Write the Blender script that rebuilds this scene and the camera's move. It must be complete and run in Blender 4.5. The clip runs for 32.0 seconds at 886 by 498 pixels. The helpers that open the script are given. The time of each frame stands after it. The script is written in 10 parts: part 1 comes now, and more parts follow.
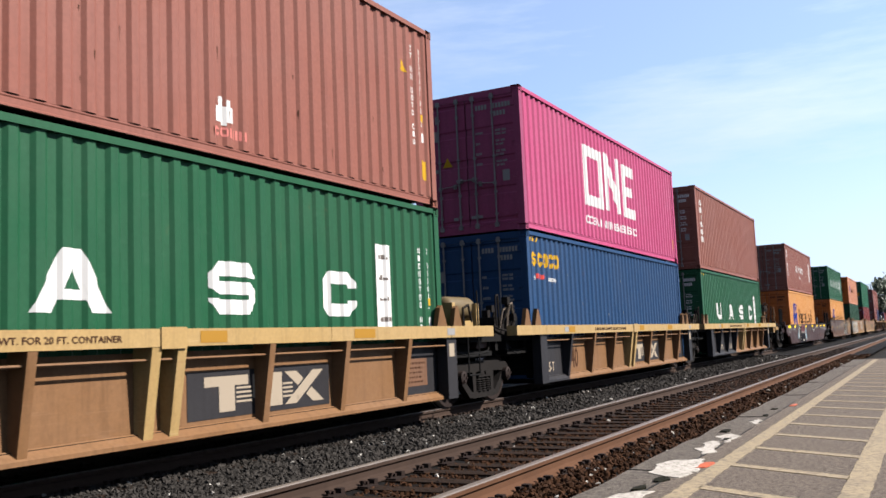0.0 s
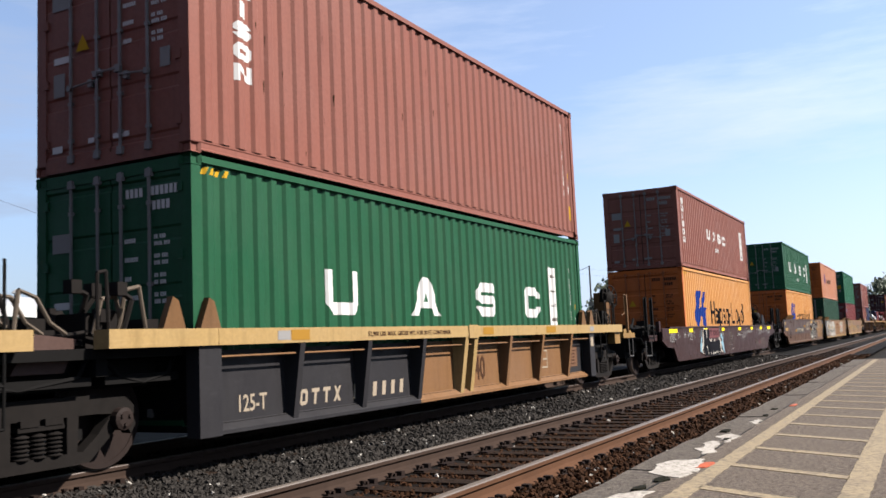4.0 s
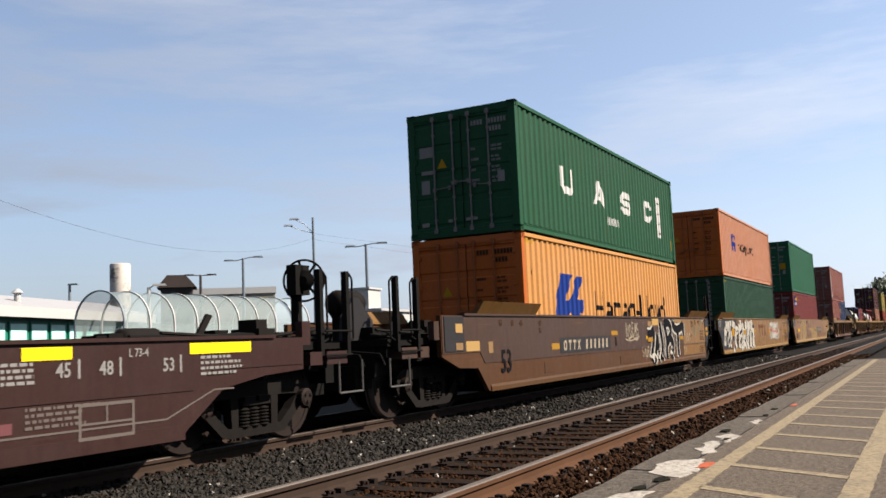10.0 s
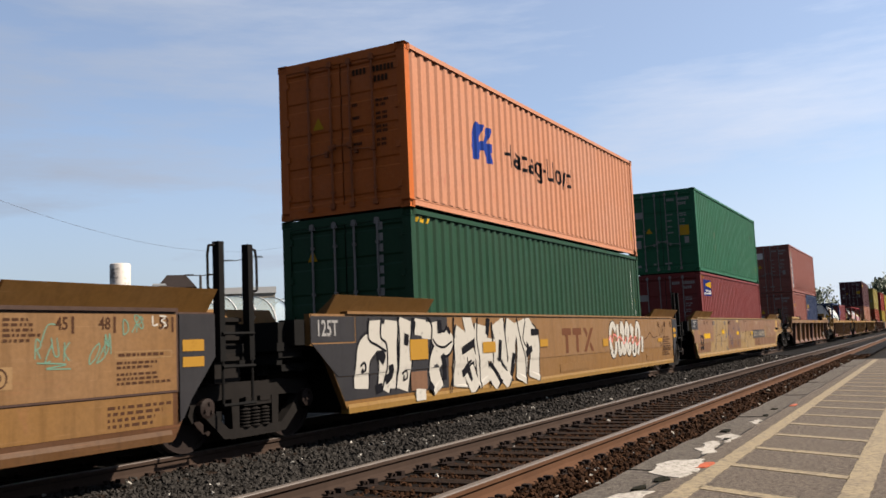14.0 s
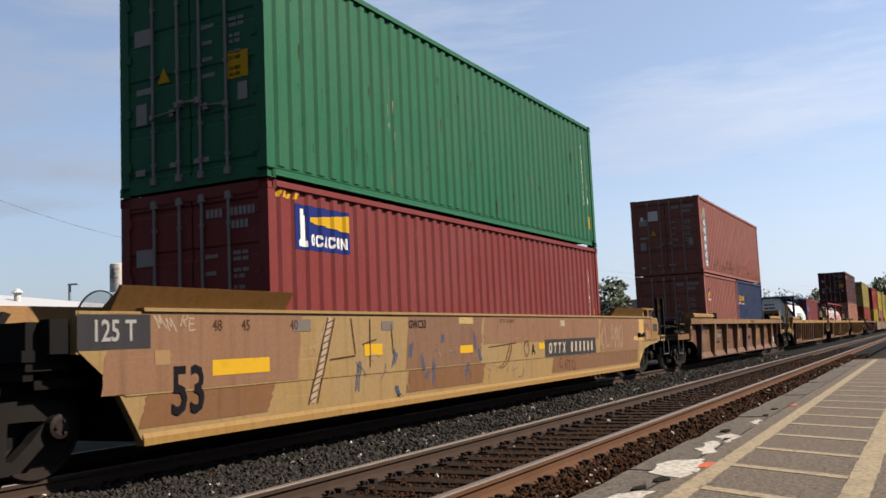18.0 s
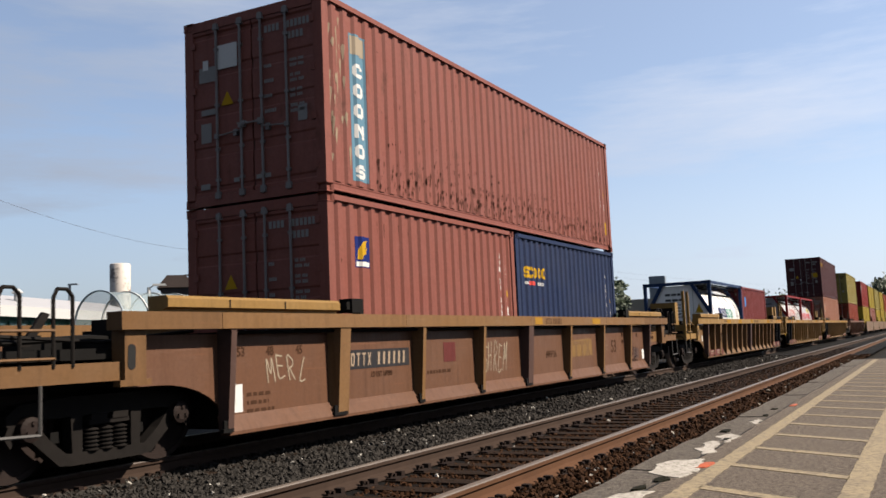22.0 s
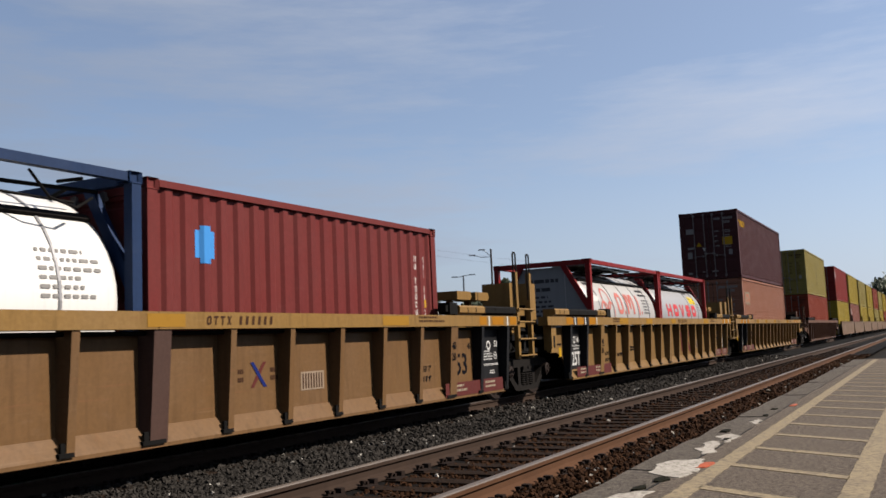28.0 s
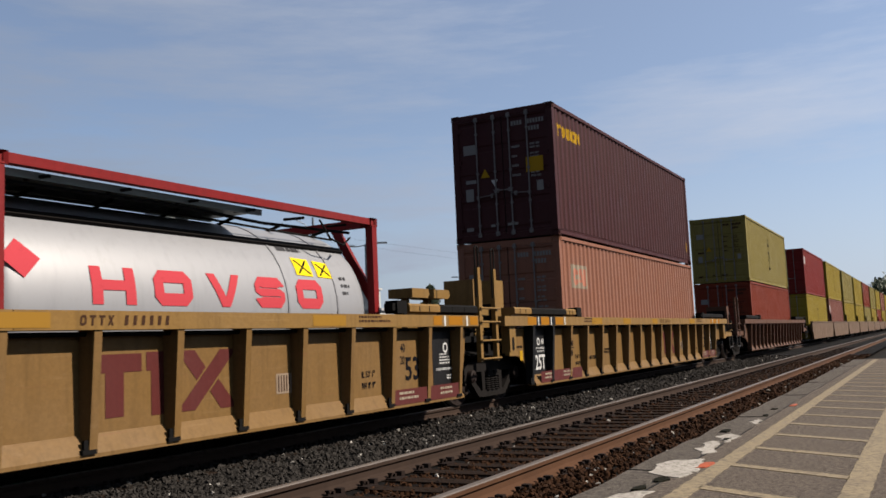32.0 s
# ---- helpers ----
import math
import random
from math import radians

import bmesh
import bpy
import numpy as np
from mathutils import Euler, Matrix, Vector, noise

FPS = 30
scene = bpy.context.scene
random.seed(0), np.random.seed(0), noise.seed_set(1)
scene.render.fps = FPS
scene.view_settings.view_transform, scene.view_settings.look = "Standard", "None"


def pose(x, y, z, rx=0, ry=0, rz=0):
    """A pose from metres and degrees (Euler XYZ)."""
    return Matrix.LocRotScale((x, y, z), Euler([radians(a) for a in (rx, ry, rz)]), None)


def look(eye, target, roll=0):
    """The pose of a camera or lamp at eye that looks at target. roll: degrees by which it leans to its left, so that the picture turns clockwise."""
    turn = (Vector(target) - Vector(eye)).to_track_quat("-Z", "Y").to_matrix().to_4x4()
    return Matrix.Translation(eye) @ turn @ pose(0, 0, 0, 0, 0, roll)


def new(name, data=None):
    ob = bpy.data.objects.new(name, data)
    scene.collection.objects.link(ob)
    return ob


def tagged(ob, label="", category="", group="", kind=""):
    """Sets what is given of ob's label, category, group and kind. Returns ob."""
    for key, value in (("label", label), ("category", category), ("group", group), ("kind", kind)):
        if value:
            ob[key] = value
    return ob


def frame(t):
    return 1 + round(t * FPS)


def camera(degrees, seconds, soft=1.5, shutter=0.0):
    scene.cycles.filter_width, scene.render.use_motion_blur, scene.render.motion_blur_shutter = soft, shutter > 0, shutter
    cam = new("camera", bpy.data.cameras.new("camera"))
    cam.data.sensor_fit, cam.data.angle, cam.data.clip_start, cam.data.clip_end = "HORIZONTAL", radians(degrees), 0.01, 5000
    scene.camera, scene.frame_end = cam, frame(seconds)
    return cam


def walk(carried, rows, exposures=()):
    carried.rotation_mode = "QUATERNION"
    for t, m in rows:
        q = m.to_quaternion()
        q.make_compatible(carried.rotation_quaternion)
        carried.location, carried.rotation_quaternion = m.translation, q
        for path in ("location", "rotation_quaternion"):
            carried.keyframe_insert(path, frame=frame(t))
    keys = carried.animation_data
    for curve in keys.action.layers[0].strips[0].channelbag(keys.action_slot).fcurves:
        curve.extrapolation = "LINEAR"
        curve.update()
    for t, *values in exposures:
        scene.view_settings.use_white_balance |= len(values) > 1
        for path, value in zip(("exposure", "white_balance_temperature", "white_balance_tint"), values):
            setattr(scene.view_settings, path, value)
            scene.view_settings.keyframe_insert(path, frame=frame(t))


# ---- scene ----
# World: metres, z = 0 at the top of the rails, +y along the track, camera side at +x.

# ---------- camera ----------
EYE = Vector((0.0, 0.0, 1.069))
YAW, PITCH, ROLL = radians(27.765), radians(5.864), -2.526
AHEAD = Vector((-math.sin(YAW) * math.cos(PITCH), math.cos(YAW) * math.cos(PITCH), math.sin(PITCH)))
cam = camera(51.64, 32.0, soft=1.6, shutter=0.08)
walk(cam, [(0.0, look(EYE, EYE + AHEAD, ROLL)), (32.0, look(EYE, EYE + AHEAD, ROLL))],
     exposures=[(0.0, 2.20, 6250, 12), (4.5, 2.13, 6400, 12), (9.0, 1.98, 6900, 12), (11.0, 1.91, 6900, 12), (19.0, 1.88, 6900, 12), (23.0, 1.85, 6950, 12), (26.0, 1.62, 6750, 12), (32.0, 1.45, 6750, 12)])

# ---------- world and sun ----------
SUN_EL, SUN_AZ = radians(40.0), radians(23.0)   # azimuth from +x towards +y
to_sun = Vector((math.cos(SUN_EL) * math.cos(SUN_AZ), math.cos(SUN_EL) * math.sin(SUN_AZ), math.sin(SUN_EL)))


def make_world():
    w = bpy.data.worlds.new("sky")
    scene.world = w
    w.use_nodes = True
    nt = w.node_tree
    nt.nodes.clear()
    out = nt.nodes.new("ShaderNodeOutputWorld")
    bg = nt.nodes.new("ShaderNodeBackground")
    sky = nt.nodes.new("ShaderNodeTexSky")
    sky.sky_type, sky.sun_disc = "NISHITA", False
    sky.sun_elevation = SUN_EL
    sky.sun_rotation = radians(90) - SUN_AZ
    sky.air_density, sky.dust_density, sky.ozone_density = 0.85, 0.4, 2.6
    # thin streaks of cirrus
    co = nt.nodes.new("ShaderNodeTexCoord")
    mp = nt.nodes.new("ShaderNodeMapping")
    mp.inputs["Rotation"].default_value = (radians(6), radians(-9), radians(30))
    mp.inputs["Scale"].default_value = (1.4, 1.4, 9.0)
    nz = nt.nodes.new("ShaderNodeTexNoise")
    nz.inputs["Scale"].default_value, nz.inputs["Detail"].default_value, nz.inputs["Roughness"].default_value = 1.5, 9.0, 0.62
    rp = nt.nodes.new("ShaderNodeMapRange")
    rp.inputs["From Min"].default_value, rp.inputs["From Max"].default_value = 0.40, 0.68
    rp.inputs["To Min"].default_value, rp.inputs["To Max"].default_value = 0.30, 1.0
    mix = nt.nodes.new("ShaderNodeMix")
    mix.data_type = "RGBA"
    # the thin cloud glows more towards the sun
    dot = nt.nodes.new("ShaderNodeVectorMath")
    dot.operation = "DOT_PRODUCT"
    dot.inputs[1].default_value = to_sun
    glow = nt.nodes.new("ShaderNodeMapRange")
    glow.inputs["From Min"].default_value, glow.inputs["From Max"].default_value = -0.3, 0.7
    glow.inputs["To Min"].default_value, glow.inputs["To Max"].default_value = 0.74, 1.76
    veil = nt.nodes.new("ShaderNodeVectorMath")
    veil.operation = "SCALE"
    veil.inputs[0].default_value = (2.60, 3.04, 3.85)
    nt.links.new(co.outputs["Generated"], dot.inputs[0])
    nt.links.new(dot.outputs["Value"], glow.inputs["Value"])
    nt.links.new(glow.outputs["Result"], veil.inputs["Scale"])
    nt.links.new(veil.outputs["Vector"], mix.inputs["B"])
    bg.inputs["Strength"].default_value = 0.05
    nt.links.new(co.outputs["Generated"], mp.inputs["Vector"])
    nt.links.new(mp.outputs["Vector"], nz.inputs["Vector"])
    nt.links.new(nz.outputs["Fac"], rp.inputs["Value"])
    # haze towards the horizon
    sep = nt.nodes.new("ShaderNodeSeparateXYZ")
    haze = nt.nodes.new("ShaderNodeMapRange")
    haze.inputs["From Min"].default_value, haze.inputs["From Max"].default_value = 0.0, 0.30
    haze.inputs["To Min"].default_value, haze.inputs["To Max"].default_value = 0.92, 0.0
    most = nt.nodes.new("ShaderNodeMath")
    most.operation = "MAXIMUM"
    nt.links.new(co.outputs["Generated"], sep.inputs["Vector"])
    nt.links.new(sep.outputs["Z"], haze.inputs["Value"])
    nt.links.new(haze.outputs["Result"], most.inputs[0])
    nt.links.new(rp.outputs["Result"], most.inputs[1])
    nt.links.new(most.outputs["Value"], mix.inputs["Factor"])
    nt.links.new(sky.outputs["Color"], mix.inputs["A"])
    nt.links.new(mix.outputs["Result"], bg.inputs["Color"])
    nt.links.new(bg.outputs["Background"], out.inputs["Surface"])


make_world()
sun = new("sun", bpy.data.lights.new("sun", "SUN"))
sun.data.energy, sun.data.angle, sun.data.color = 5.0, radians(0.6), (1.0, 0.92, 0.82)
sun.matrix_world = look(to_sun * 50, (0, 0, 0))

# ---------- the train's way ----------
XT = -8.033                      # centre line of the train's track
XN = -3.921                      # centre line of the near track


def gone(t):
    """Metres that the train has rolled after t seconds."""
    return 6.11523 * t + 0.188381 * t * t / 32 - 1.001422 * t ** 3 / 1024 + 0.453912 * t ** 4 / 32768


TRAIN = []                       # (thing, y at the start, z)
WHEELS = []                      # (wheelset, place in its thing, radius)


# ---------- materials ----------
REFLECTANCE = 0.53                      # overall reflectance, lowered against the raised exposure so that shade renders darker


def mat_new(name):
    m = bpy.data.materials.new(name)
    m.use_nodes = True
    nt = m.node_tree
    return m, nt, nt.nodes["Principled BSDF"]


def nd(nt, kind, **values):
    n = nt.nodes.new("ShaderNode" + kind)
    for k, v in values.items():
        n.inputs[k.replace("_", " ")].default_value = v
    return n


def coords(nt, scale=(1, 1, 1), shift=True):
    """Object-space coordinates in metres, shifted by chance from object to object."""
    co = nd(nt, "TexCoord")
    mp = nd(nt, "Mapping", Scale=scale)
    nt.links.new(co.outputs["Object"], mp.inputs["Vector"])
    if shift:
        oi = nd(nt, "ObjectInfo")
        mul = nd(nt, "Math")
        mul.operation = "MULTIPLY"
        mul.inputs[1].default_value = 60.0
        nt.links.new(oi.outputs["Random"], mul.inputs[0])
        nt.links.new(mul.outputs[0], mp.inputs["Location"])
    return mp


def blend(nt, fac, a, b):
    mx = nt.nodes.new("ShaderNodeMix")
    mx.data_type = "RGBA"
    for key, v in (("A", a), ("B", b)):
        if isinstance(v, tuple):
            mx.inputs[key].default_value = (*v, 1.0)
        else:
            nt.links.new(v, mx.inputs[key])
    if isinstance(fac, float):
        mx.inputs["Factor"].default_value = fac
    else:
        nt.links.new(fac, mx.inputs["Factor"])
    return mx.outputs["Result"]


def ramp(nt, value, lo, hi, to=1.0):
    r = nd(nt, "MapRange", From_Min=lo, From_Max=hi, To_Max=to)
    nt.links.new(value, r.inputs["Value"])
    return r.outputs["Result"]


def noise_of(nt, mp, scale, detail=5.0, rough=0.6):
    n = nd(nt, "TexNoise", Scale=scale, Detail=detail, Roughness=rough)
    nt.links.new(mp.outputs["Vector"], n.inputs["Vector"])
    return n.outputs["Fac"]


def bump(nt, bs, height, strength, dist):
    b = nd(nt, "Bump", Strength=strength, Distance=dist)
    nt.links.new(height, b.inputs["Height"])
    nt.links.new(b.outputs["Normal"], bs.inputs["Normal"])


def steel_paint(name, col, rough=0.5, rust=0.35, fade=0.25, dirt=0.5, rust_col=(0.085, 0.035, 0.018)):
    """Weathered paint on steel: faded patches, dirt that ran down in streaks, rust in spots."""
    m, nt, bs = mat_new(name)
    big = noise_of(nt, coords(nt, (0.6, 0.35, 0.5)), 1.3, 6.0)
    runs = noise_of(nt, coords(nt, (6.0, 6.0, 0.45)), 1.7, 5.0, 0.65)
    fine = noise_of(nt, coords(nt, (1, 1, 1)), 24.0, 6.0, 0.7)
    spots = noise_of(nt, coords(nt, (1.0, 1.0, 0.55)), 2.6, 9.0, 0.72)
    lum = sum(col) / 3
    pale = tuple(c * 0.85 + 0.15 * (lum * 1.3 + 0.02) for c in col)
    dark = tuple(c * 0.52 for c in col)
    c = blend(nt, ramp(nt, big, 0.42, 0.72, fade * 2.2), col, pale)
    c = blend(nt, ramp(nt, runs, 0.5, 0.82, dirt), c, dark)
    c = blend(nt, ramp(nt, spots, 0.66 - 0.06 * rust, 0.76, min(1.0, rust * 1.6)), c, rust_col)
    c = blend(nt, ramp(nt, fine, 0.38, 0.72, 0.42), c, dark)
    chalk = noise_of(nt, coords(nt, (1.0, 0.5, 1.6)), 5.5, 8.0, 0.75)
    c = blend(nt, ramp(nt, chalk, 0.58, 0.74, 0.35), c, tuple(v * 1.25 + 0.006 for v in pale))
    if dirt >= 0.7:
        # long scrapes and grime that settled low
        scrape = noise_of(nt, coords(nt, (1.0, 0.35, 16.0)), 2.2, 7.0, 0.7)
        c = blend(nt, ramp(nt, scrape, 0.60, 0.70, 0.32), c, tuple(v * 1.45 + 0.004 for v in pale))
        c = blend(nt, ramp(nt, scrape, 0.40, 0.30, 0.45), c, rust_col)
    nt.links.new(c, bs.inputs["Base Color"])
    bs.inputs["Metallic"].default_value = 0.0
    bs.inputs["Specular IOR Level"].default_value = 0.08
    r = nd(nt, "MapRange", From_Min=0.3, From_Max=0.75, To_Min=rough - 0.1, To_Max=rough + 0.22)
    nt.links.new(spots, r.inputs["Value"])
    nt.links.new(r.outputs["Result"], bs.inputs["Roughness"])
    bump(nt, bs, fine, 0.16, 0.004)
    return m


def plain(name, col, rough=0.6, metal=0.0, var=0.25, scale=9.0):
    m, nt, bs = mat_new(name)
    col = tuple(v * REFLECTANCE for v in col)
    n1 = noise_of(nt, coords(nt), scale, 6.0, 0.65)
    n2 = noise_of(nt, coords(nt), scale * 0.13, 4.0)
    c = blend(nt, ramp(nt, n1, 0.35, 0.75, var * 1.6), col, tuple(v * 0.55 for v in col))
    c = blend(nt, ramp(nt, n2, 0.4, 0.7, var), c, tuple(min(1.0, v * 1.35) for v in col))
    nt.links.new(c, bs.inputs["Base Color"])
    bs.inputs["Roughness"].default_value, bs.inputs["Metallic"].default_value = rough, metal
    bs.inputs["Specular IOR Level"].default_value = 0.06 if rough > 0.65 else 0.25
    bump(nt, bs, n1, 0.2, 0.004)
    return m


def worn_marking(name, col, under=0.25):
    """Lettering paint, chipped here and there."""
    m, nt, bs = mat_new(name)
    col = tuple(v * REFLECTANCE for v in col)
    n1 = noise_of(nt, coords(nt), 7.0, 8.0, 0.75)
    c = blend(nt, ramp(nt, n1, 0.58, 0.72, under * 2), col, tuple(v * 0.5 for v in col))
    nt.links.new(c, bs.inputs["Base Color"])
    bs.inputs["Roughness"].default_value = 0.8
    bs.inputs["Specular IOR Level"].default_value = 0.02
    return m


M = {}


def vivid(col, k):
    lum = sum(col) / 3
    return tuple(max(0.004, (lum + (c - lum) * 1.22) * k) for c in col)


for key, col, kw in (
        ("brown", (0.45, 0.195, 0.155), {}), ("cronos_brown", (0.42, 0.165, 0.135), dict(rust=0.4)), ("cronos_top", (0.44, 0.175, 0.145), dict(rust=1.3, rust_col=(0.03, 0.014, 0.01))),
        ("green", (0.026, 0.155, 0.074), dict(rust=0.2)), ("green_worn", (0.038, 0.20, 0.105), dict(rust=0.5)), ("green_deep", (0.016, 0.095, 0.05), dict(rust=0.15)),
        ("pink", (0.80, 0.18, 0.35), dict(rust=0.1, dirt=0.3)), ("blue", (0.038, 0.105, 0.245), dict(rust=0.15)), ("navy", (0.022, 0.05, 0.13), dict(rust=0.2)),
        # orange_door is redder and darker than the orange and salmon sides
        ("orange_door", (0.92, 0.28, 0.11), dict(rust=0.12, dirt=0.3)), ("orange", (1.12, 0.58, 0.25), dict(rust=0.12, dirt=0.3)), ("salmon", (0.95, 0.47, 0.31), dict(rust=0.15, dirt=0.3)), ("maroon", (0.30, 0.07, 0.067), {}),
        ("maroon_dark", (0.12, 0.04, 0.042), dict(rust=0.2)), ("salmon_pale", (0.56, 0.27, 0.19), dict(rust=0.4)), ("olive", (0.50, 0.41, 0.15), dict(rust=0.15)),
        ("red_orange", (0.40, 0.085, 0.045), dict(rust=0.2)), ("red", (0.40, 0.06, 0.05), dict(rust=0.15)), ("yellow_box", (0.60, 0.45, 0.10), dict(rust=0.15)),
        ("tank_blue", (0.035, 0.075, 0.19), dict(rust=0.2)), ("tank_red", (0.42, 0.045, 0.05), dict(rust=0.2)),
        ("pale_gold", (0.49, 0.335, 0.17), dict(rust=0.25, dirt=0.7)), ("car_umber", (0.37, 0.21, 0.13), dict(rust=0.35, dirt=0.8)), ("car_rust_pale", (0.29, 0.155, 0.085), dict(rust=0.4, dirt=0.8)), ("warm_brown", (0.385, 0.225, 0.115), dict(rust=0.35, dirt=0.8)), ("warm_rust", (0.36, 0.20, 0.085), dict(rust=0.4, dirt=0.8)), ("warm_sill", (0.42, 0.25, 0.09), dict(rust=0.4, dirt=0.8)), ("sill_rose", (0.37, 0.215, 0.11), dict(rust=0.35, dirt=0.8)), ("sill_tan", (0.50, 0.31, 0.13), dict(rust=0.35, dirt=0.8)), ("sill_brown", (0.29, 0.165, 0.085), dict(rust=0.4, dirt=0.8)), ("well_yellow", (0.74, 0.53, 0.27), dict(rust=0.3, dirt=0.7)), ("well_umber", (0.32, 0.19, 0.10), dict(rust=0.35, dirt=0.8)), ("well_tan", (0.245, 0.13, 0.085), dict(rust=0.4, dirt=0.8)), ("well_tan_light", (0.40, 0.245, 0.11), dict(rust=0.3, dirt=0.7)),
        ("stub_tan", (0.385, 0.22, 0.12), dict(rust=0.4, dirt=0.8)), ("car_brown", (0.122, 0.076, 0.060), dict(rust=0.35, dirt=0.8)), ("car_rust", (0.152, 0.074, 0.038), dict(rust=0.4, dirt=0.8)), ("car_sill", (0.165, 0.084, 0.038), dict(rust=0.5, dirt=0.8)),
        ("fec_brown", (0.075, 0.036, 0.032), dict(rust=0.2, dirt=0.5)), ("car_grey", (0.052, 0.05, 0.054), dict(rust=0.25, dirt=0.6)),
        ("car_purple", (0.31, 0.18, 0.12), dict(rust=0.5, dirt=0.8)), ("warn_red", (0.21, 0.06, 0.055), dict(rust=0.2)), ("warn_grey", (0.16, 0.10, 0.085), dict(rust=0.3)), ("black_plate", (0.024, 0.024, 0.026), dict(rust=0.12)),
        ("far_car", (0.33, 0.22, 0.15), dict(rust=0.4))):
    M[key] = steel_paint(key, vivid(col, 0.19), **kw)
# dark steel, its albedo sunk further so that shade under the cars renders black
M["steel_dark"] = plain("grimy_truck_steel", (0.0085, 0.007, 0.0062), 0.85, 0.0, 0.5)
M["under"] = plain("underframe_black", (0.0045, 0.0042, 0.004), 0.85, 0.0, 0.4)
M["wheel"] = plain("wheel_steel", (0.017, 0.0115, 0.010), 0.7, 0.0, 0.4)
M["tread"] = plain("polished_tread", (0.45, 0.43, 0.41), 0.28, 0.9, 0.15)
M["gasket"] = plain("door_gasket", (0.015, 0.015, 0.015), 0.8)
M["galv"] = plain("galvanised", (0.18, 0.21, 0.205), 0.5, 0.4, 0.3)
M["white"] = worn_marking("white_lettering", (0.47, 0.47, 0.46))
M["black"] = worn_marking("black_lettering", (0.006, 0.006, 0.008))
M["blue_mark"] = worn_marking("blue_marking", (0.010, 0.030, 0.165))
M["dull_yellow"] = worn_marking("faded_yellow_marking", (0.24, 0.128, 0.022))
M["yellow_mark"] = worn_marking("yellow_marking", (0.35, 0.205, 0.0152))
M["red_mark"] = worn_marking("red_marking", (0.418, 0.0532, 0.0456))
M["grey_mark"] = worn_marking("grey_lettering", (0.198, 0.194, 0.19))
M["dim_mark"] = worn_marking("faded_lettering", (0.0456, 0.0228, 0.0137))
M["reflector"] = worn_marking("yellow_reflector", (0.684, 0.517, 0.0152), 0.05)
M["stencil"] = worn_marking("cream_stencil", (0.245, 0.205, 0.155))
M["violet_mark"] = worn_marking("blue_spray", (0.038, 0.055, 0.095), 0.5)
M["brand_red"] = worn_marking("tank_red_marking", (0.40, 0.048, 0.06))
M["navy_mark"] = worn_marking("navy_marking", (0.0114, 0.019, 0.0988))
M["panel_blue"] = worn_marking("faded_blue_panel", (0.0836, 0.167, 0.228), 0.5)
M["sky_mark"] = worn_marking("bright_blue_marking", (0.0456, 0.213, 0.517))
M["salmon_mark"] = worn_marking("salmon_marking", (0.38, 0.152, 0.106))
M["dark_mark"] = worn_marking("dark_lettering", (0.0456, 0.0456, 0.0494))
M["stencil_tan"] = worn_marking("tan_panel", (0.182, 0.114, 0.057))
M["patch_mauve"] = worn_marking("mauve_patch", (0.114, 0.0456, 0.0494))
M["dim_grey"] = worn_marking("dim_grey_lettering", (0.0988, 0.0836, 0.076))
M["dim_light"] = worn_marking("dim_tan_lettering", (0.228, 0.175, 0.129))
M["car_brown_dark"] = worn_marking("dark_brown_marking", (0.0836, 0.0342, 0.019))
M["teal_spray"] = worn_marking("faded_teal_spray", (0.085, 0.155, 0.115), 0.5)
M["halo_blue"] = worn_marking("grey_blue_spray", (0.15, 0.25, 0.30), 0.3)
M["rust_run"] = worn_marking("rust_run", (0.050, 0.021, 0.015), 0.5)
M["spray_white"] = worn_marking("white_spray", (0.30, 0.285, 0.255), 0.7)
M["ochre_patch"] = worn_marking("ochre_patch", (0.30, 0.19, 0.075))
M["orange_patch"] = worn_marking("orange_reflector", (0.27, 0.115, 0.012))
M["pale_red"] = worn_marking("faded_red_marking", (0.40, 0.135, 0.12))
M["teal_mark"] = worn_marking("teal_marking", (0.0152, 0.228, 0.167))


# ---------- mesh helpers ----------
def box(bm, x0, x1, y0, y1, z0, z1):
    vs = [bm.verts.new((x, y, z)) for z in (z0, z1) for y in (y0, y1) for x in (x0, x1)]
    for f in ((0, 2, 3, 1), (4, 5, 7, 6), (0, 1, 5, 4), (2, 6, 7, 3), (0, 4, 6, 2), (1, 3, 7, 5)):
        bm.faces.new([vs[i] for i in f])


def prism(bm, pts, axis, a, b):
    """A prism: the outline pts (two coordinates) swept along an axis from a to b."""
    def at(p, s):
        return {"x": (s, p[0], p[1]), "y": (p[0], s, p[1]), "z": (p[0], p[1], s)}[axis]
    lo, hi = [bm.verts.new(at(p, a)) for p in pts], [bm.verts.new(at(p, b)) for p in pts]
    bm.faces.new(lo)
    bm.faces.new(hi)
    for i in range(len(pts)):
        j = (i + 1) % len(pts)
        bm.faces.new((lo[i], lo[j], hi[j], hi[i]))


def tube(bm, p, q, r, n=8, r2=None):
    p, q = Vector(p), Vector(q)
    d = (q - p).normalized()
    u = d.orthogonal().normalized()
    v = d.cross(u)
    rings = []
    for c, rr in ((p, r), (q, r if r2 is None else r2)):
        rings.append([bm.verts.new(c + rr * (math.cos(2 * math.pi * i / n) * u + math.sin(2 * math.pi * i / n) * v)) for i in range(n)])
    for i in range(n):
        j = (i + 1) % n
        bm.faces.new((rings[0][i], rings[0][j], rings[1][j], rings[1][i]))
    bm.faces.new(rings[0])
    bm.faces.new(rings[1])


def pipe(bm, pts, r, n=6):
    for p, q in zip(pts, pts[1:]):
        tube(bm, p, q, r, n)


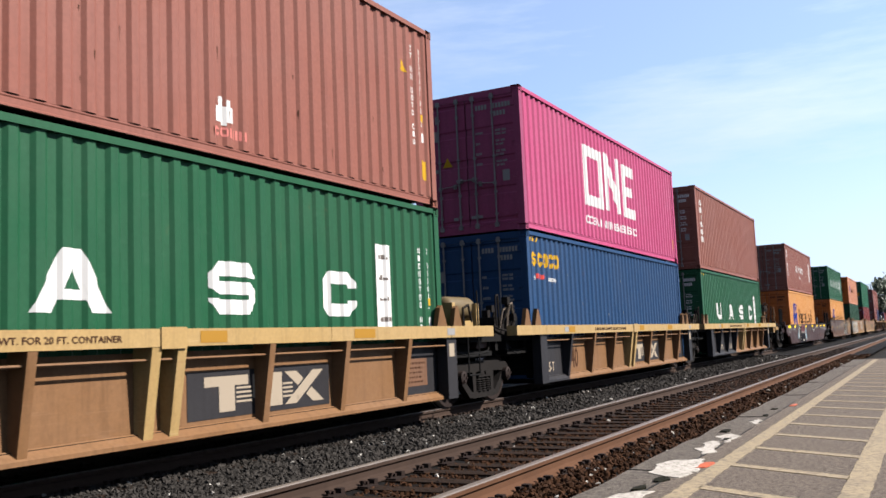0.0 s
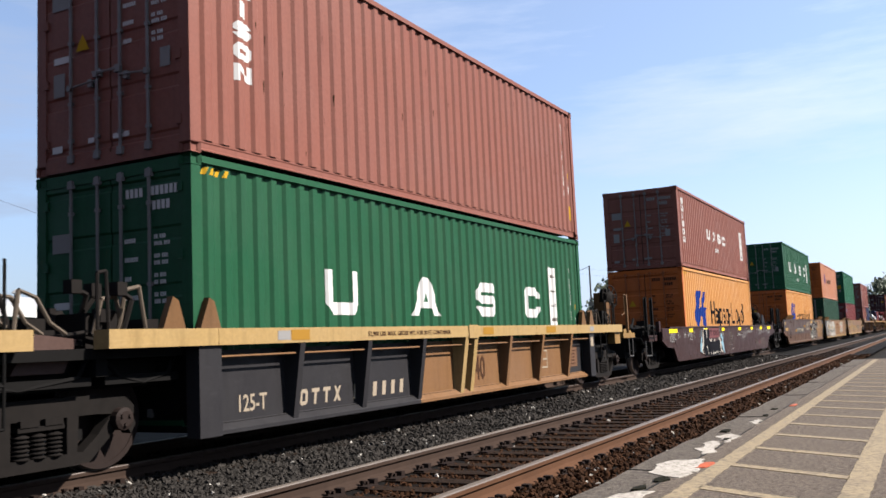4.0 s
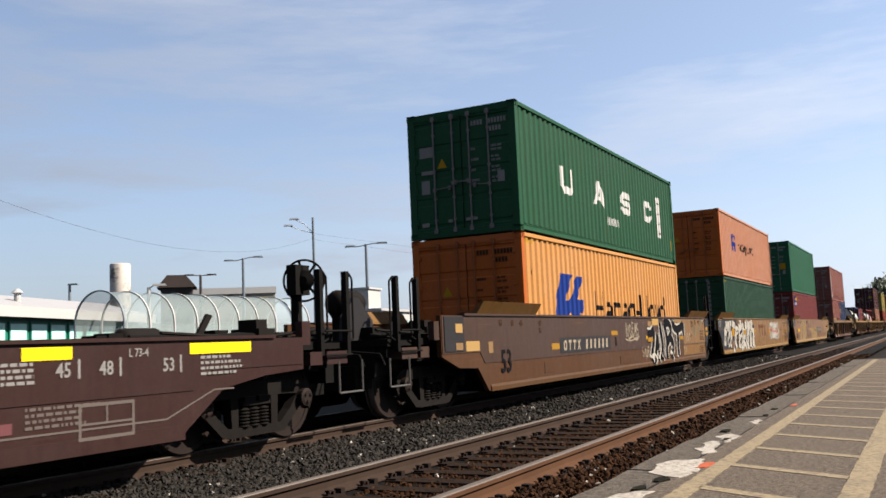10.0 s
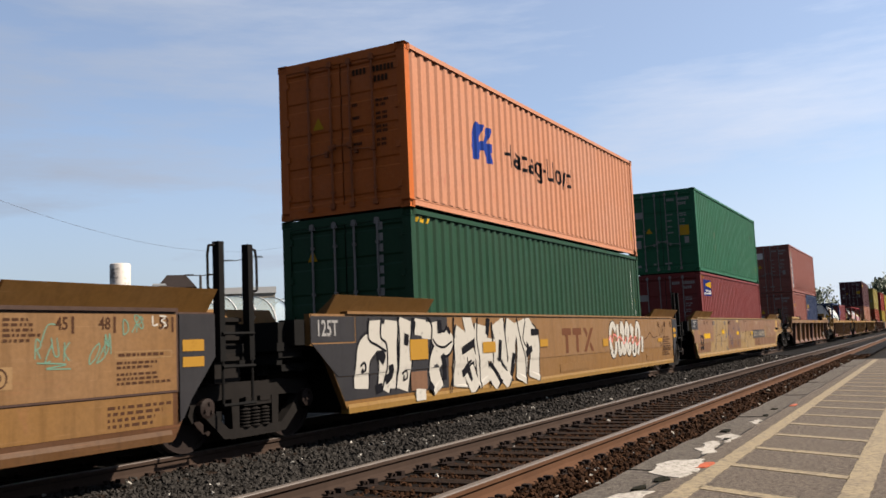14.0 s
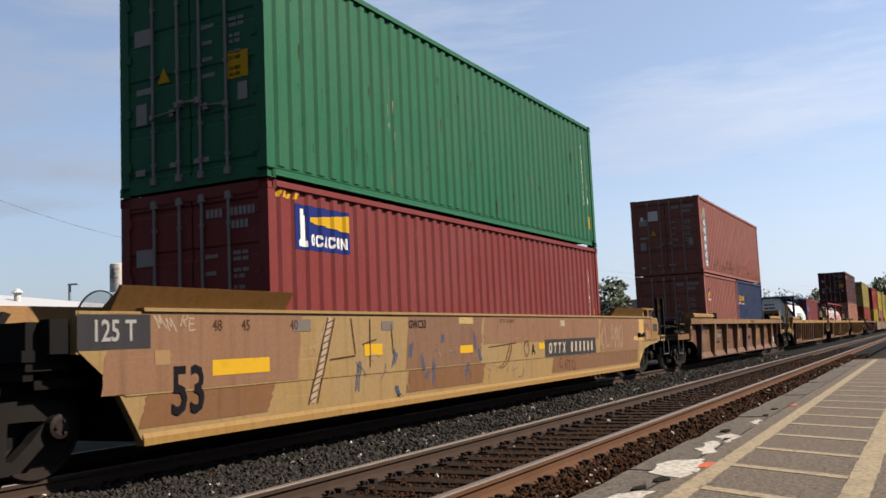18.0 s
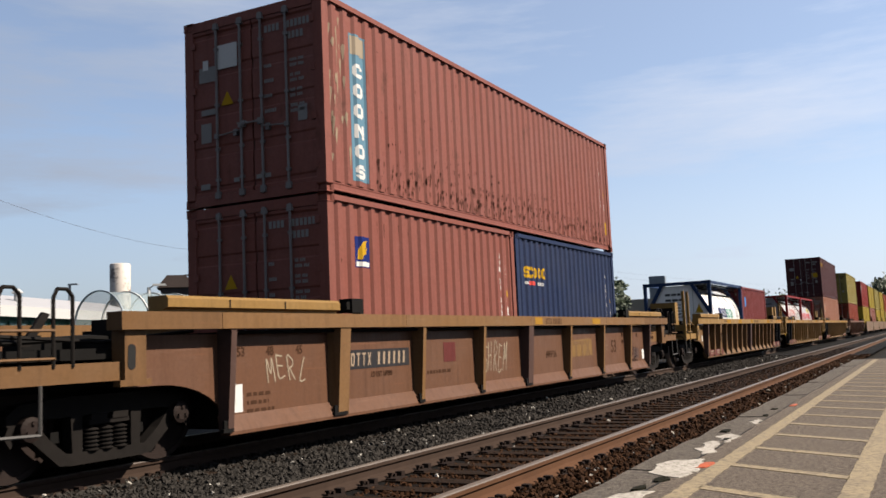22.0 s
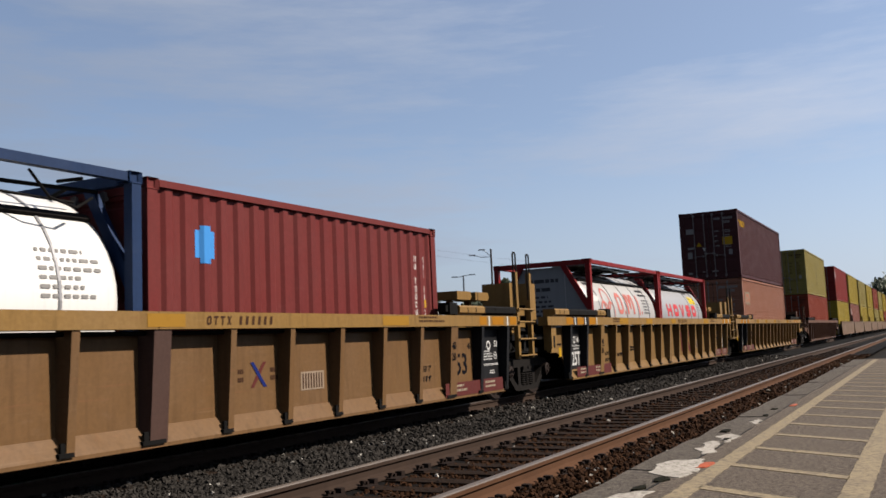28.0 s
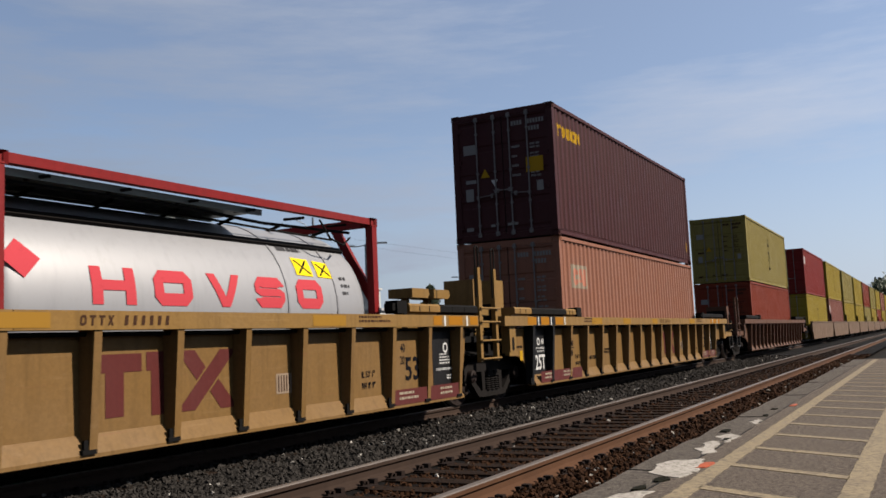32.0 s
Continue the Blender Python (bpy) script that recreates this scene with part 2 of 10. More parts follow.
def lathe(bm, prof, n=24, axis="x"):
    """Turn the outline (radius, along) about an axis."""
    rings = []
    for r, a in prof:
        ring = []
        for i in range(n):
            c, s = r * math.cos(2 * math.pi * i / n), r * math.sin(2 * math.pi * i / n)
            ring.append(bm.verts.new({"x": (a, c, s), "y": (c, a, s), "z": (c, s, a)}[axis]))
        rings.append(ring)
    for g, h in zip(rings, rings[1:]):
        for i in range(n):
            j = (i + 1) % n
            bm.faces.new((g[i], g[j], h[j], h[i]))
    bm.faces.new(rings[0])
    bm.faces.new(rings[-1])


CACHE = {}


def mesh_of(bm, name):
    bmesh.ops.recalc_face_normals(bm, faces=bm.faces)
    me = bpy.data.meshes.new(name)
    bm.to_mesh(me)
    bm.free()
    me.materials.append(None)
    return me


def cached(key, build):
    if key not in CACHE:
        bm = bmesh.new()
        build(bm)
        CACHE[key] = mesh_of(bm, str(key[0]) if isinstance(key, tuple) else key)
    return CACHE[key]


def part(name, shape, material, parent, label="", place=None):
    """One mesh object under a thing or under a part; shape is a bmesh or a mesh in store."""
    me = shape if isinstance(shape, bpy.types.Mesh) else mesh_of(shape, name)
    ob = new(name, me)
    ob.material_slots[0].link = "OBJECT"
    ob.material_slots[0].material = material
    ob.parent = parent
    if place is not None:
        ob.matrix_basis = place
    if label:
        ob["label"] = label
    return ob


def built(build, *args):
    bm = bmesh.new()
    build(bm, *args)
    return bm


def boxes(*rows):
    bm = bmesh.new()
    for r in rows:
        box(bm, *r)
    return bm


def thing(name, label, category, group="", place=None, kind=""):
    ob = new(name)
    ob.empty_display_size = 0.3
    tagged(ob, label, category, group, kind)
    if place is not None:
        ob.matrix_basis = place
    return ob


def smooth(ob):
    for f in ob.data.polygons:
        f.use_smooth = True
    return ob


SIDE = pose(0, 0, 0, 90, 0, 90)      # flat shapes drawn in x, y stand on a side that faces +x


def lettering(text, size, material, parent, m, name="lettering", width=1.0, align="LEFT", spacing=1.0):
    cu = bpy.data.curves.new(name, "FONT")
    cu.body, cu.size, cu.align_x, cu.space_character = text, size * 1.37, align, spacing
    cu.extrude, cu.resolution_u, cu.offset = 0.0015, 2, size * 0.022
    tmp = bpy.data.objects.new(name, cu)
    me = bpy.data.meshes.new_from_object(tmp)
    bpy.data.objects.remove(tmp)
    me.materials.clear()
    me.materials.append(None)
    return part(name, me, material, parent, place=m @ Matrix.Diagonal((width, 1, 1, 1)))


# corrugation of container sides: height of the skin over the valley, along y
PITCH_C, DEEP = 0.2785, 0.034


def skin(y):
    u = (y % PITCH_C) / PITCH_C
    if u < 0.34:
        return DEEP
    if u < 0.5:
        return DEEP * (0.5 - u) / 0.16
    if u < 0.84:
        return 0.0
    return DEEP * (u - 0.84) / 0.16


def corr_points(y0, y1):
    ys = {y0, y1}
    k = math.floor(y0 / PITCH_C)
    while k * PITCH_C < y1:
        for u in (0.0, 0.34, 0.5, 0.84):
            y = (k + u) * PITCH_C
            if y0 < y < y1:
                ys.add(y)
        k += 1
    return sorted(ys)


def rings_and_bars(kind, w, h, s):
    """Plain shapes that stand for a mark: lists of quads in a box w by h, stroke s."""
    def quad(a, b, c, d):
        return [(a, b), (c, b), (c, d), (a, d)]
    c, q = min(w, h) * 0.24, min(w, h) * 0.24 * 0.5

    def bent(*pts):
        # a band of the stroke's width along the outer line pts, each with its inner partner
        return [[a[0], b[0], b[1], a[1]] for a, b in zip(pts, pts[1:])]
    corner = {"bl": [((0, c), (s, max(s, c * 0.8))), ((c, 0), (max(s, c * 0.8), s))], "br": [((w - c, 0), (w - max(s, c * 0.8), s)), ((w, c), (w - s, max(s, c * 0.8)))],
              "tr": [((w, h - c), (w - s, h - max(s, c * 0.8))), ((w - c, h), (w - max(s, c * 0.8), h - s))], "tl": [((c, h), (max(s, c * 0.8), h - s)), ((0, h - c), (s, h - max(s, c * 0.8)))]}
    if kind == "ring":
        p = corner["bl"] + corner["br"] + corner["tr"] + corner["tl"]
        return bent(*p, p[0])
    if kind == "cup":
        return bent(((0, h), (s, h)), *corner["bl"], *corner["br"], ((w, h), (w - s, h)))
    if kind == "side":
        return bent(((w, h * 0.36), (w - s, h * 0.36)), *corner["br"][::-1], *corner["bl"][::-1], *corner["tl"][::-1], *corner["tr"][::-1], ((w, h * 0.64), (w - s, h * 0.64)))
    if kind == "tri":
        return [[(0, 0), (w * 0.26, 0), (w * 0.5, h * 0.70), (w * 0.5, h), (w * 0.37, h)], [(w, 0), (w * 0.63, h), (w * 0.5, h), (w * 0.5, h * 0.70), (w * 0.74, 0)],
                [(w * 0.329, h * 0.2), (w * 0.671, h * 0.2), (w * 0.617, h * 0.36), (w * 0.383, h * 0.36)]]
    if kind == "bars":
        s = min(s, h * 0.245)
        m = h / 2
        k = max(s, c * 0.8)
        return bent(((0, h * 0.3), (s, h * 0.3)), *corner["bl"], *corner["br"], ((w, m - c * 0.5 + s / 2), (w - s, max(k, m - c * 0.6 - s / 2) if m - s / 2 > k else k)),
                    ((w - c, m + s / 2), (w - k, m - s / 2))) + [quad(c, m - s / 2, w - c, m + s / 2)] + bent(((c, m - s / 2), (k, m + s / 2)), ((0, m + c * 0.5 - s / 2), (s, m + c * 0.6 + s / 2)), *corner["tl"][::-1], *corner["tr"][::-1], ((w, h * 0.7), (w - s, h * 0.7)))
    if kind == "vee":
        return [[(0, h), (s, h), (w / 2, h * 0.3), (w / 2, 0), (w / 2 - s / 2, 0)], [(w, h), (w / 2 + s / 2, 0), (w / 2, 0), (w / 2, h * 0.3), (w - s, h)]]
    if kind == "tee":
        return [quad(0, h - s, w, h), quad(w / 2 - s / 2, 0, w / 2 + s / 2, h - s)]
    if kind == "cross":
        return [[(0, 0), (s, 0), (w / 2 + s / 2, h / 2), (w, h), (w - s, h), (w / 2 - s / 2, h / 2)], [(w - s, 0), (w, 0), (w / 2 + s / 2, h / 2), (w / 2 - s / 2, h / 2)], [(0, h), (s, h), (w / 2 + s / 2, h / 2), (w / 2 - s / 2, h / 2)]]
    if kind == "posts":
        return [quad(0, 0, s, h), quad(w - s, 0, w, h)]
    if kind == "slant":
        return [quad(0, 0, s, h), quad(w - s, 0, w, h), [(s, h), (s, h * 0.62), (w - s, 0), (w - s, h * 0.38)]]
    return [quad(0, 0, w, h)]


def islands(rows):
    """Polygons gathered into groups that touch."""
    n = len(rows)
    boxes_ = [(min(p[0] for p in r) - 0.002, max(p[0] for p in r) + 0.002, min(p[1] for p in r) - 0.002, max(p[1] for p in r) + 0.002) for r in rows]
    root = list(range(n))

    def find(i):
        while root[i] != i:
            i = root[i]
        return i
    for i in range(n):
        for j in range(i):
            a, b = boxes_[i], boxes_[j]
            if a[0] < b[1] and b[0] < a[1] and a[2] < b[3] and b[2] < a[3]:
                root[find(i)] = find(j)
    out = {}
    for i in range(n):
        out.setdefault(find(i), []).append(rows[i])
    return list(out.values())


def mark(rows, material, parent, name="marking", x=1.19, follow=True, label=""):
    """Paint on a side that faces +x; marks that stand apart are parts of their own, small writing stays together."""
    groups = islands(rows)
    if len(groups) > 14:
        return tagged(mark_one(rows, material, parent, name, x, follow, label), kind="stuff")
    for g in groups:
        ob = mark_one(g, material, parent, name, x, follow, label)
    return ob


def mark_one(rows, material, parent, name, x, follow, label):
    """One mark: quads in (y, z), bent over the corrugation."""
    bm = bmesh.new()
    for poly in rows:
        f = bm.faces.new([bm.verts.new((0, p[0], p[1])) for p in poly])
    bmesh.ops.remove_doubles(bm, verts=bm.verts[:], dist=0.0005)
    if follow:
        ys = [v.co.y for v in bm.verts]
        for y in corr_points(min(ys), max(ys))[1:-1]:
            bmesh.ops.bisect_plane(bm, geom=bm.verts[:] + bm.edges[:] + bm.faces[:], plane_co=(0, y, 0), plane_no=(0, 1, 0))
        for v in bm.verts:
            v.co.x = x - DEEP + skin(v.co.y) + 0.003
    else:
        for v in bm.verts:
            v.co.x = x + 0.003
    for f in bm.faces:
        f.normal_update()
        if f.normal.x < 0:
            f.normal_flip()
    me = bpy.data.meshes.new(name)
    bm.to_mesh(me)
    bm.free()
    me.materials.append(None)
    return part(name, me, material, parent, label)


def shifted(polys, y, z, slope=0.0):
    return [[(p[0] + y + slope * p[1], p[1] + z) for p in poly] for poly in polys]


def word(kinds, y, z, h, w, gap, s):
    """A row of plain shapes in place of a mark's characters."""
    rows = []
    for k in kinds:
        ww = w * (0.35 if k == "thin" else 1.0)
        rows += shifted(rings_and_bars("block" if k == "thin" else k, ww, h, s), y, z)
        y += ww + gap
    return rows


def small_bars(y, z, n, w, h, gap, rng, step=None):
    """n short bars below one another, each broken into pieces: writing too small to read."""
    rows = []
    for i in range(n):
        zz, yy = z - i * (step or h * 1.8), y
        end = y + w * (0.6 + 0.4 * rng.random())
        while yy < end:
            ln = h * (0.8 + 2.2 * rng.random())
            rows.append([(yy, zz), (min(yy + ln, end), zz), (min(yy + ln, end), zz + h), (yy, zz + h)])
            yy += ln + gap
    return rows


# ---------- containers ----------
def corrugated(bm, L, z0, z1, side):
    ys = corr_points(0.12, L - 0.12)
    lo = [bm.verts.new((side * (1.156 + skin(y)), y, z0)) for y in ys]
    hi = [bm.verts.new((side * (1.156 + skin(y)), y, z1)) for y in ys]
    for i in range(len(ys) - 1):
        bm.faces.new((lo[i], lo[i + 1], hi[i + 1], hi[i]) if side > 0 else (lo[i + 1], lo[i], hi[i], hi[i + 1]))


def casting(bm):
    # a corner casting with its slots sunk into two faces
    box(bm, -0.089, 0.089, -0.081, 0.081, -0.059, 0.059)
    bm.faces.ensure_lookup_table()
    for f in list(bm.faces):
        n = f.normal.copy()
        f.normal_update()
        if abs(f.normal.x) > 0.5 or abs(f.normal.y) > 0.5:
            r = bmesh.ops.inset_individual(bm, faces=[f], thickness=0.034)
            bmesh.ops.translate(bm, verts=f.verts[:], vec=-f.normal * 0.035)


def door_leaf(bm, H):
    # one pressed sheet: flat bands between shallow raised fields, in a thicker rim
    n = 4
    g = (H - 0.42) / n
    prof = [(0.08, 0.155), (0.02, 0.155), (0.02, 0.20)]
    for i in range(n):
        z = 0.21 + i * g
        prof += [(0.042, z + 0.015), (0.042, z + 0.06), (0.027, z + 0.085), (0.027, z + g - 0.085), (0.042, z + g - 0.06), (0.042, z + g - 0.015)]
    prof += [(0.02, H - 0.20), (0.02, H - 0.155), (0.08, H - 0.155)]
    prism(bm, prof, "x", 0.0, 1.05)


def lock_rod(bm, H):
    tube(bm, (0, -0.008, 0.09), (0, -0.008, H - 0.09), 0.018, 8)
    for z in (0.1, H - 0.19):
        prism(bm, [(-0.045, z), (0.045, z), (0.035, z + 0.09), (-0.035, z + 0.09)], "y", -0.03, 0.03)
    for z in (0.34, 0.78, H * 0.52, H - 0.5):
        box(bm, -0.03, 0.03, -0.024, 0.02, z, z + 0.04)


def door_handle(bm):
    tube(bm, (-0.02, -0.03, 0), (0.42, -0.03, 0.03), 0.011, 6)
    box(bm, 0.3, 0.36, -0.028, 0.022, -0.03, 0.06)
    box(bm, -0.03, 0.03, -0.045, 0.0, -0.035, 0.035)


def rail_with_pockets(bm, L):
    prism(bm, [(1.13, 0.045), (1.178, 0.045), (1.178, 0.06), (1.166, 0.07), (1.166, 0.128), (1.174, 0.14), (1.174, 0.155), (1.13, 0.175)], "y", 0.16, L - 0.16)


def container(label, paint, y0, z0, L=12.192, H=2.591, full=True, door_colour=None, name="shipping_container", group="containers on the train"):
    """A box container; its doors look towards -y."""
    ob = thing(name, label, "container", group, pose(XT, y0, z0))
    TRAIN.append((ob, y0, z0))
    p = M[paint]
    dp = M[door_colour] if door_colour else p
    rod = M["rod_orange_door"] if door_colour == "orange_door" else M["rod_grey"]
    for s in (1, -1):
        part("side_panel", cached(("side_panel", L, H, s), lambda bm: corrugated(bm, L, 0.165, H - 0.07, s)), p, ob)
        part("top_rail", cached(("top_rail", L, H), lambda bm: box(bm, -0.03, 0.03, 0.17, L - 0.17, H - 0.085, H - 0.012)), p, ob, place=pose(s * 1.187, 0, 0))
        part("bottom_rail", cached(("bottom_rail", L), lambda bm: rail_with_pockets(bm, L)), p, ob, place=Matrix.Diagonal((s, 1, 1, 1)))
        for y in (0.0, L):
            e = 1 if y == 0 else -1
            part("corner_post", cached(("corner_post", H, s, e), lambda bm: prism(bm, [(s * 1.212, 0.0), (s * 1.212, e * 0.14), (s * 1.15, e * 0.16), (s * 1.06, e * 0.05), (s * 1.06, 0.0)], "z", 0.11, H - 0.11)), dp if e > 0 else p, ob, place=pose(0, y + e * 0.008, 0))
            for z in (0.059, H - 0.059):
                part("corner_casting", cached(("corner_casting",), casting), dp if e > 0 else p, ob, place=pose(s * 1.13, y + e * 0.081, z))
    part("roof", cached(("roof", L, H), lambda bm: [box(bm, -1.16, 1.16, 0.12, L - 0.12, H - 0.06, H - 0.03)] + [box(bm, -1.05, 1.05, 0.3 + i * 0.29, 0.44 + i * 0.29, H - 0.03, H - 0.012) for i in range(int((L - 0.6) / 0.29))]), p, ob)
    part("underside", cached(("underside", L), lambda bm: prism(bm, [(0.1, 0.16)] + [(0.4 + i * 0.6 + d, z) for i in range(int(L / 0.6) - 1) for d, z in ((0.0, 0.13), (0.0, 0.03), (0.05, 0.03), (0.05, 0.13))] + [(L - 0.1, 0.16)], "x", -1.15, 1.15)), M["under"], ob)
    part("end_wall", cached(("end_wall", L, H), lambda bm: [box(bm, -1.06, 1.06, L - 0.06, L - 0.03, 0.12, H - 0.1)] + [box(bm, -0.98 + i * 0.25, -0.86 + i * 0.25, L - 0.03, L - 0.012, 0.2, H - 0.2) for i in range(8)]), p, ob)
    part("door_header", cached(("door_header", H), lambda bm: box(bm, -1.06, 1.06, 0.006, 0.09, H - 0.15, H - 0.012)), dp, ob)
    part("door_sill", cached(("door_sill",), lambda bm: box(bm, -1.06, 1.06, 0.006, 0.09, 0.012, 0.15)), dp, ob)
    part("door_gasket", cached(("door_gasket", H), lambda bm: box(bm, -1.06, 1.06, 0.06, 0.09, 0.15, H - 0.15)), M["gasket"], ob)
    for s in (1, -1):
        leaf = part("door", cached(("door", H), lambda bm: door_leaf(bm, H)), dp, ob, place=pose(0.014 if s > 0 else -1.064, 0, 0))
        if full:
            for i, x in enumerate((0.17, 0.60)):
                xx = x if s > 0 else 1.05 - x
                part("lock_rod", cached(("lock_rod", H), lambda bm: lock_rod(bm, H)), rod, leaf, place=pose(xx, 0, 0))
                part("door_handle", cached(("door_handle",), door_handle), rod, leaf, place=pose(xx, 0, 1.08 - 0.1 * i) @ (Matrix.Identity(4) if s < 0 else Matrix.Diagonal((-1, 1, 1, 1))))
            for i in range(4):
                part("hinge", cached(("hinge",), lambda bm: box(bm, -0.03, 0.05, -0.004, 0.03, 0.0, 0.1)), dp, leaf, place=pose(1.03 if s > 0 else 0.0, 0, 0.32 + i * (H - 0.72) / 3))
    return ob


# darker copy of the pink: the door end's shade is put into its colour
M["pink_shaded"] = steel_paint("pink_shaded", (0.115, 0.021, 0.05), rust=0.1)
M["hose"] = plain("dusty_air_hose", (0.085, 0.068, 0.052), 0.7)
M["res_tan"] = steel_paint("reservoir_tan", (0.058, 0.043, 0.022), rust=0.5)
M["galv_dim"] = plain("dull_galvanised", (0.04, 0.038, 0.036), 0.6, 0.0, 0.3)
M["rod_grey"] = plain("galvanised_lock_rod", (0.13, 0.12, 0.118), 0.55, 0.0, 0.4)
for key in ("orange_door",):
    M["rod_" + key] = steel_paint("painted_lock_rod", vivid((0.62, 0.22, 0.11), 0.19), rust=0.5)


def text_bars(x, z, groups, h):
    """Groups of narrow upright bars in place of small characters."""
    rows = []
    for n in groups:
        for k in range(n):
            rows.append([(x, z), (x + 0.5 * h, z), (x + 0.5 * h, z + h), (x, z + h)])
            x += 0.68 * h
        x += 0.5 * h
    return rows


def end_writing(ob, H, seed, colour="white", plates=True, warn=True):
    """Small writing, plates and warning triangles on the doors."""
    rng = random.Random(seed)
    rows = text_bars(0.24, H - 0.40, (4,), 0.10) + text_bars(0.62, H - 0.40, (6, 1), 0.10) + text_bars(0.64, H - 0.56, (4,), 0.10)
    for i in range(4):
        rows += text_bars(0.22, H - 0.90 - 0.21 * i, (rng.randrange(3, 7),), 0.05)
        for k in range(2):
            rows += text_bars(0.66, H - 0.88 - 0.21 * i - 0.075 * k, (rng.randrange(2, 5), 3), 0.045)
    decal_front(rows, M[colour], ob, "stencilled_writing", -0.002)
    if plates:
        decal_front([[(-0.93, 0.92), (-0.74, 0.92), (-0.74, 1.2), (-0.93, 1.2)], [(0.78, 1.0), (0.93, 1.0), (0.93, 1.22), (0.78, 1.22)], [(-0.95, H - 0.92), (-0.64, H - 0.92), (-0.64, H - 0.70), (-0.95, H - 0.70)]], M["grey_mark"], ob, "data_plate", -0.002)
        decal_front([[(-0.92, 1.32), (-0.66, 1.32), (-0.66, 1.40), (-0.92, 1.40)], [(-0.35, 0.3), (-0.25, 0.3), (-0.25, 0.36), (-0.35, 0.36)], [(-0.95, 0.25), (-0.78, 0.25), (-0.78, 0.33), (-0.95, 0.33)], [(0.05, 0.3), (0.3, 0.3), (0.3, 0.36), (0.05, 0.36)]], M[colour], ob, "small_plate", -0.002)
    if warn:
        decal_front([[(-0.55, 1.42), (-0.33, 1.42), (-0.44, 1.62)]], M["yellow_mark"], ob, "warning_triangle", -0.002)


def decal_front(rows, material, parent, name, y):
    groups = islands(rows)
    if len(groups) > 8:
        return tagged(decal_one(rows, material, parent, name, y), kind="stuff")
    for g in groups:
        ob = decal_one(g, material, parent, name, y)
    return ob


def decal_one(rows, material, parent, name, y):
    bm = bmesh.new()
    for poly in rows:
        bm.faces.new([bm.verts.new((p[0], y + 0.016, p[1])) for p in poly])
    for f in bm.faces:
        f.normal_update()
        if f.normal.y > 0:
            f.normal_flip()
    me = bpy.data.meshes.new(name)
    bm.to_mesh(me)
    bm.free()
    me.materials.append(None)
    return part(name, me, material, parent)


def side_numbers(ob, L, H, seed, colour="white", yellow=True, columns=2):
    """Columns of small upright writing and a yellow plate near the far end of the side."""
    rng = random.Random(seed)
    rows = []
    for c in range(columns):
        y, z = L - 0.62 + 0.24 * c, H - 0.45
        low = 0.9 if c == 0 else 1.2
        while z > low:
            kind = rng.choice(("ring", "side", "posts", "cup", "tee", "posts", "block"))
            rows += [[(y + a, z + b) for a, b in poly] for poly in rings_and_bars(kind, 0.062, 0.088, 0.017)]
            z -= 0.12 + 0.10 * (rng.random() < 0.25)
    mark(rows, M[colour], ob, "stencilled_number")
    if yellow:
        mark([[(L - 0.42, 0.42), (L - 0.25, 0.42), (L - 0.25, 0.72), (L - 0.42, 0.72)], [(L - 0.36, 1.35), (L - 0.28, 1.35), (L - 0.28, 1.47), (L - 0.36, 1.47)]], M["yellow_mark"], ob, "yellow_plate")
    mark([[(L - 0.36, 1.02), (L - 0.28, 1.02), (L - 0.28, 1.17), (L - 0.36, 1.17)]], M[colour], ob, "small_plate")


def hazard_bars(ob, H, y):
    rows = [[(y + i * 0.11, H - 0.2), (y + 0.06 + i * 0.11, H - 0.2), (y + 0.1 + i * 0.11, H - 0.12), (y + 0.04 + i * 0.11, H - 0.12)] for i in range(4)]
    mark(rows, M["yellow_mark"], ob, "height_stripe")


# ---------- tank containers ----------
def tank_shell(bm, y0, y1, r, zc):
    n = 40
    prof = [(0.0, 0.90), (0.05, 0.955), (0.12, 0.985), (0.22, 1.0)]
    ring_list = []
    ys = [(y0 + a, r * k) for a, k in prof] + [(y1 - a, r * k) for a, k in reversed(prof)]
    for y, rr in ys:
        ring_list.append([bm.verts.new((rr * math.cos(2 * math.pi * i / n), y, zc + rr * math.sin(2 * math.pi * i / n))) for i in range(n)])
    for g, h in zip(ring_list, ring_list[1:]):
        for i in range(n):
            j = (i + 1) % n
            bm.faces.new((g[i], g[j], h[j], h[i]))
    bm.faces.new(ring_list[0])
    bm.faces.new(ring_list[-1])


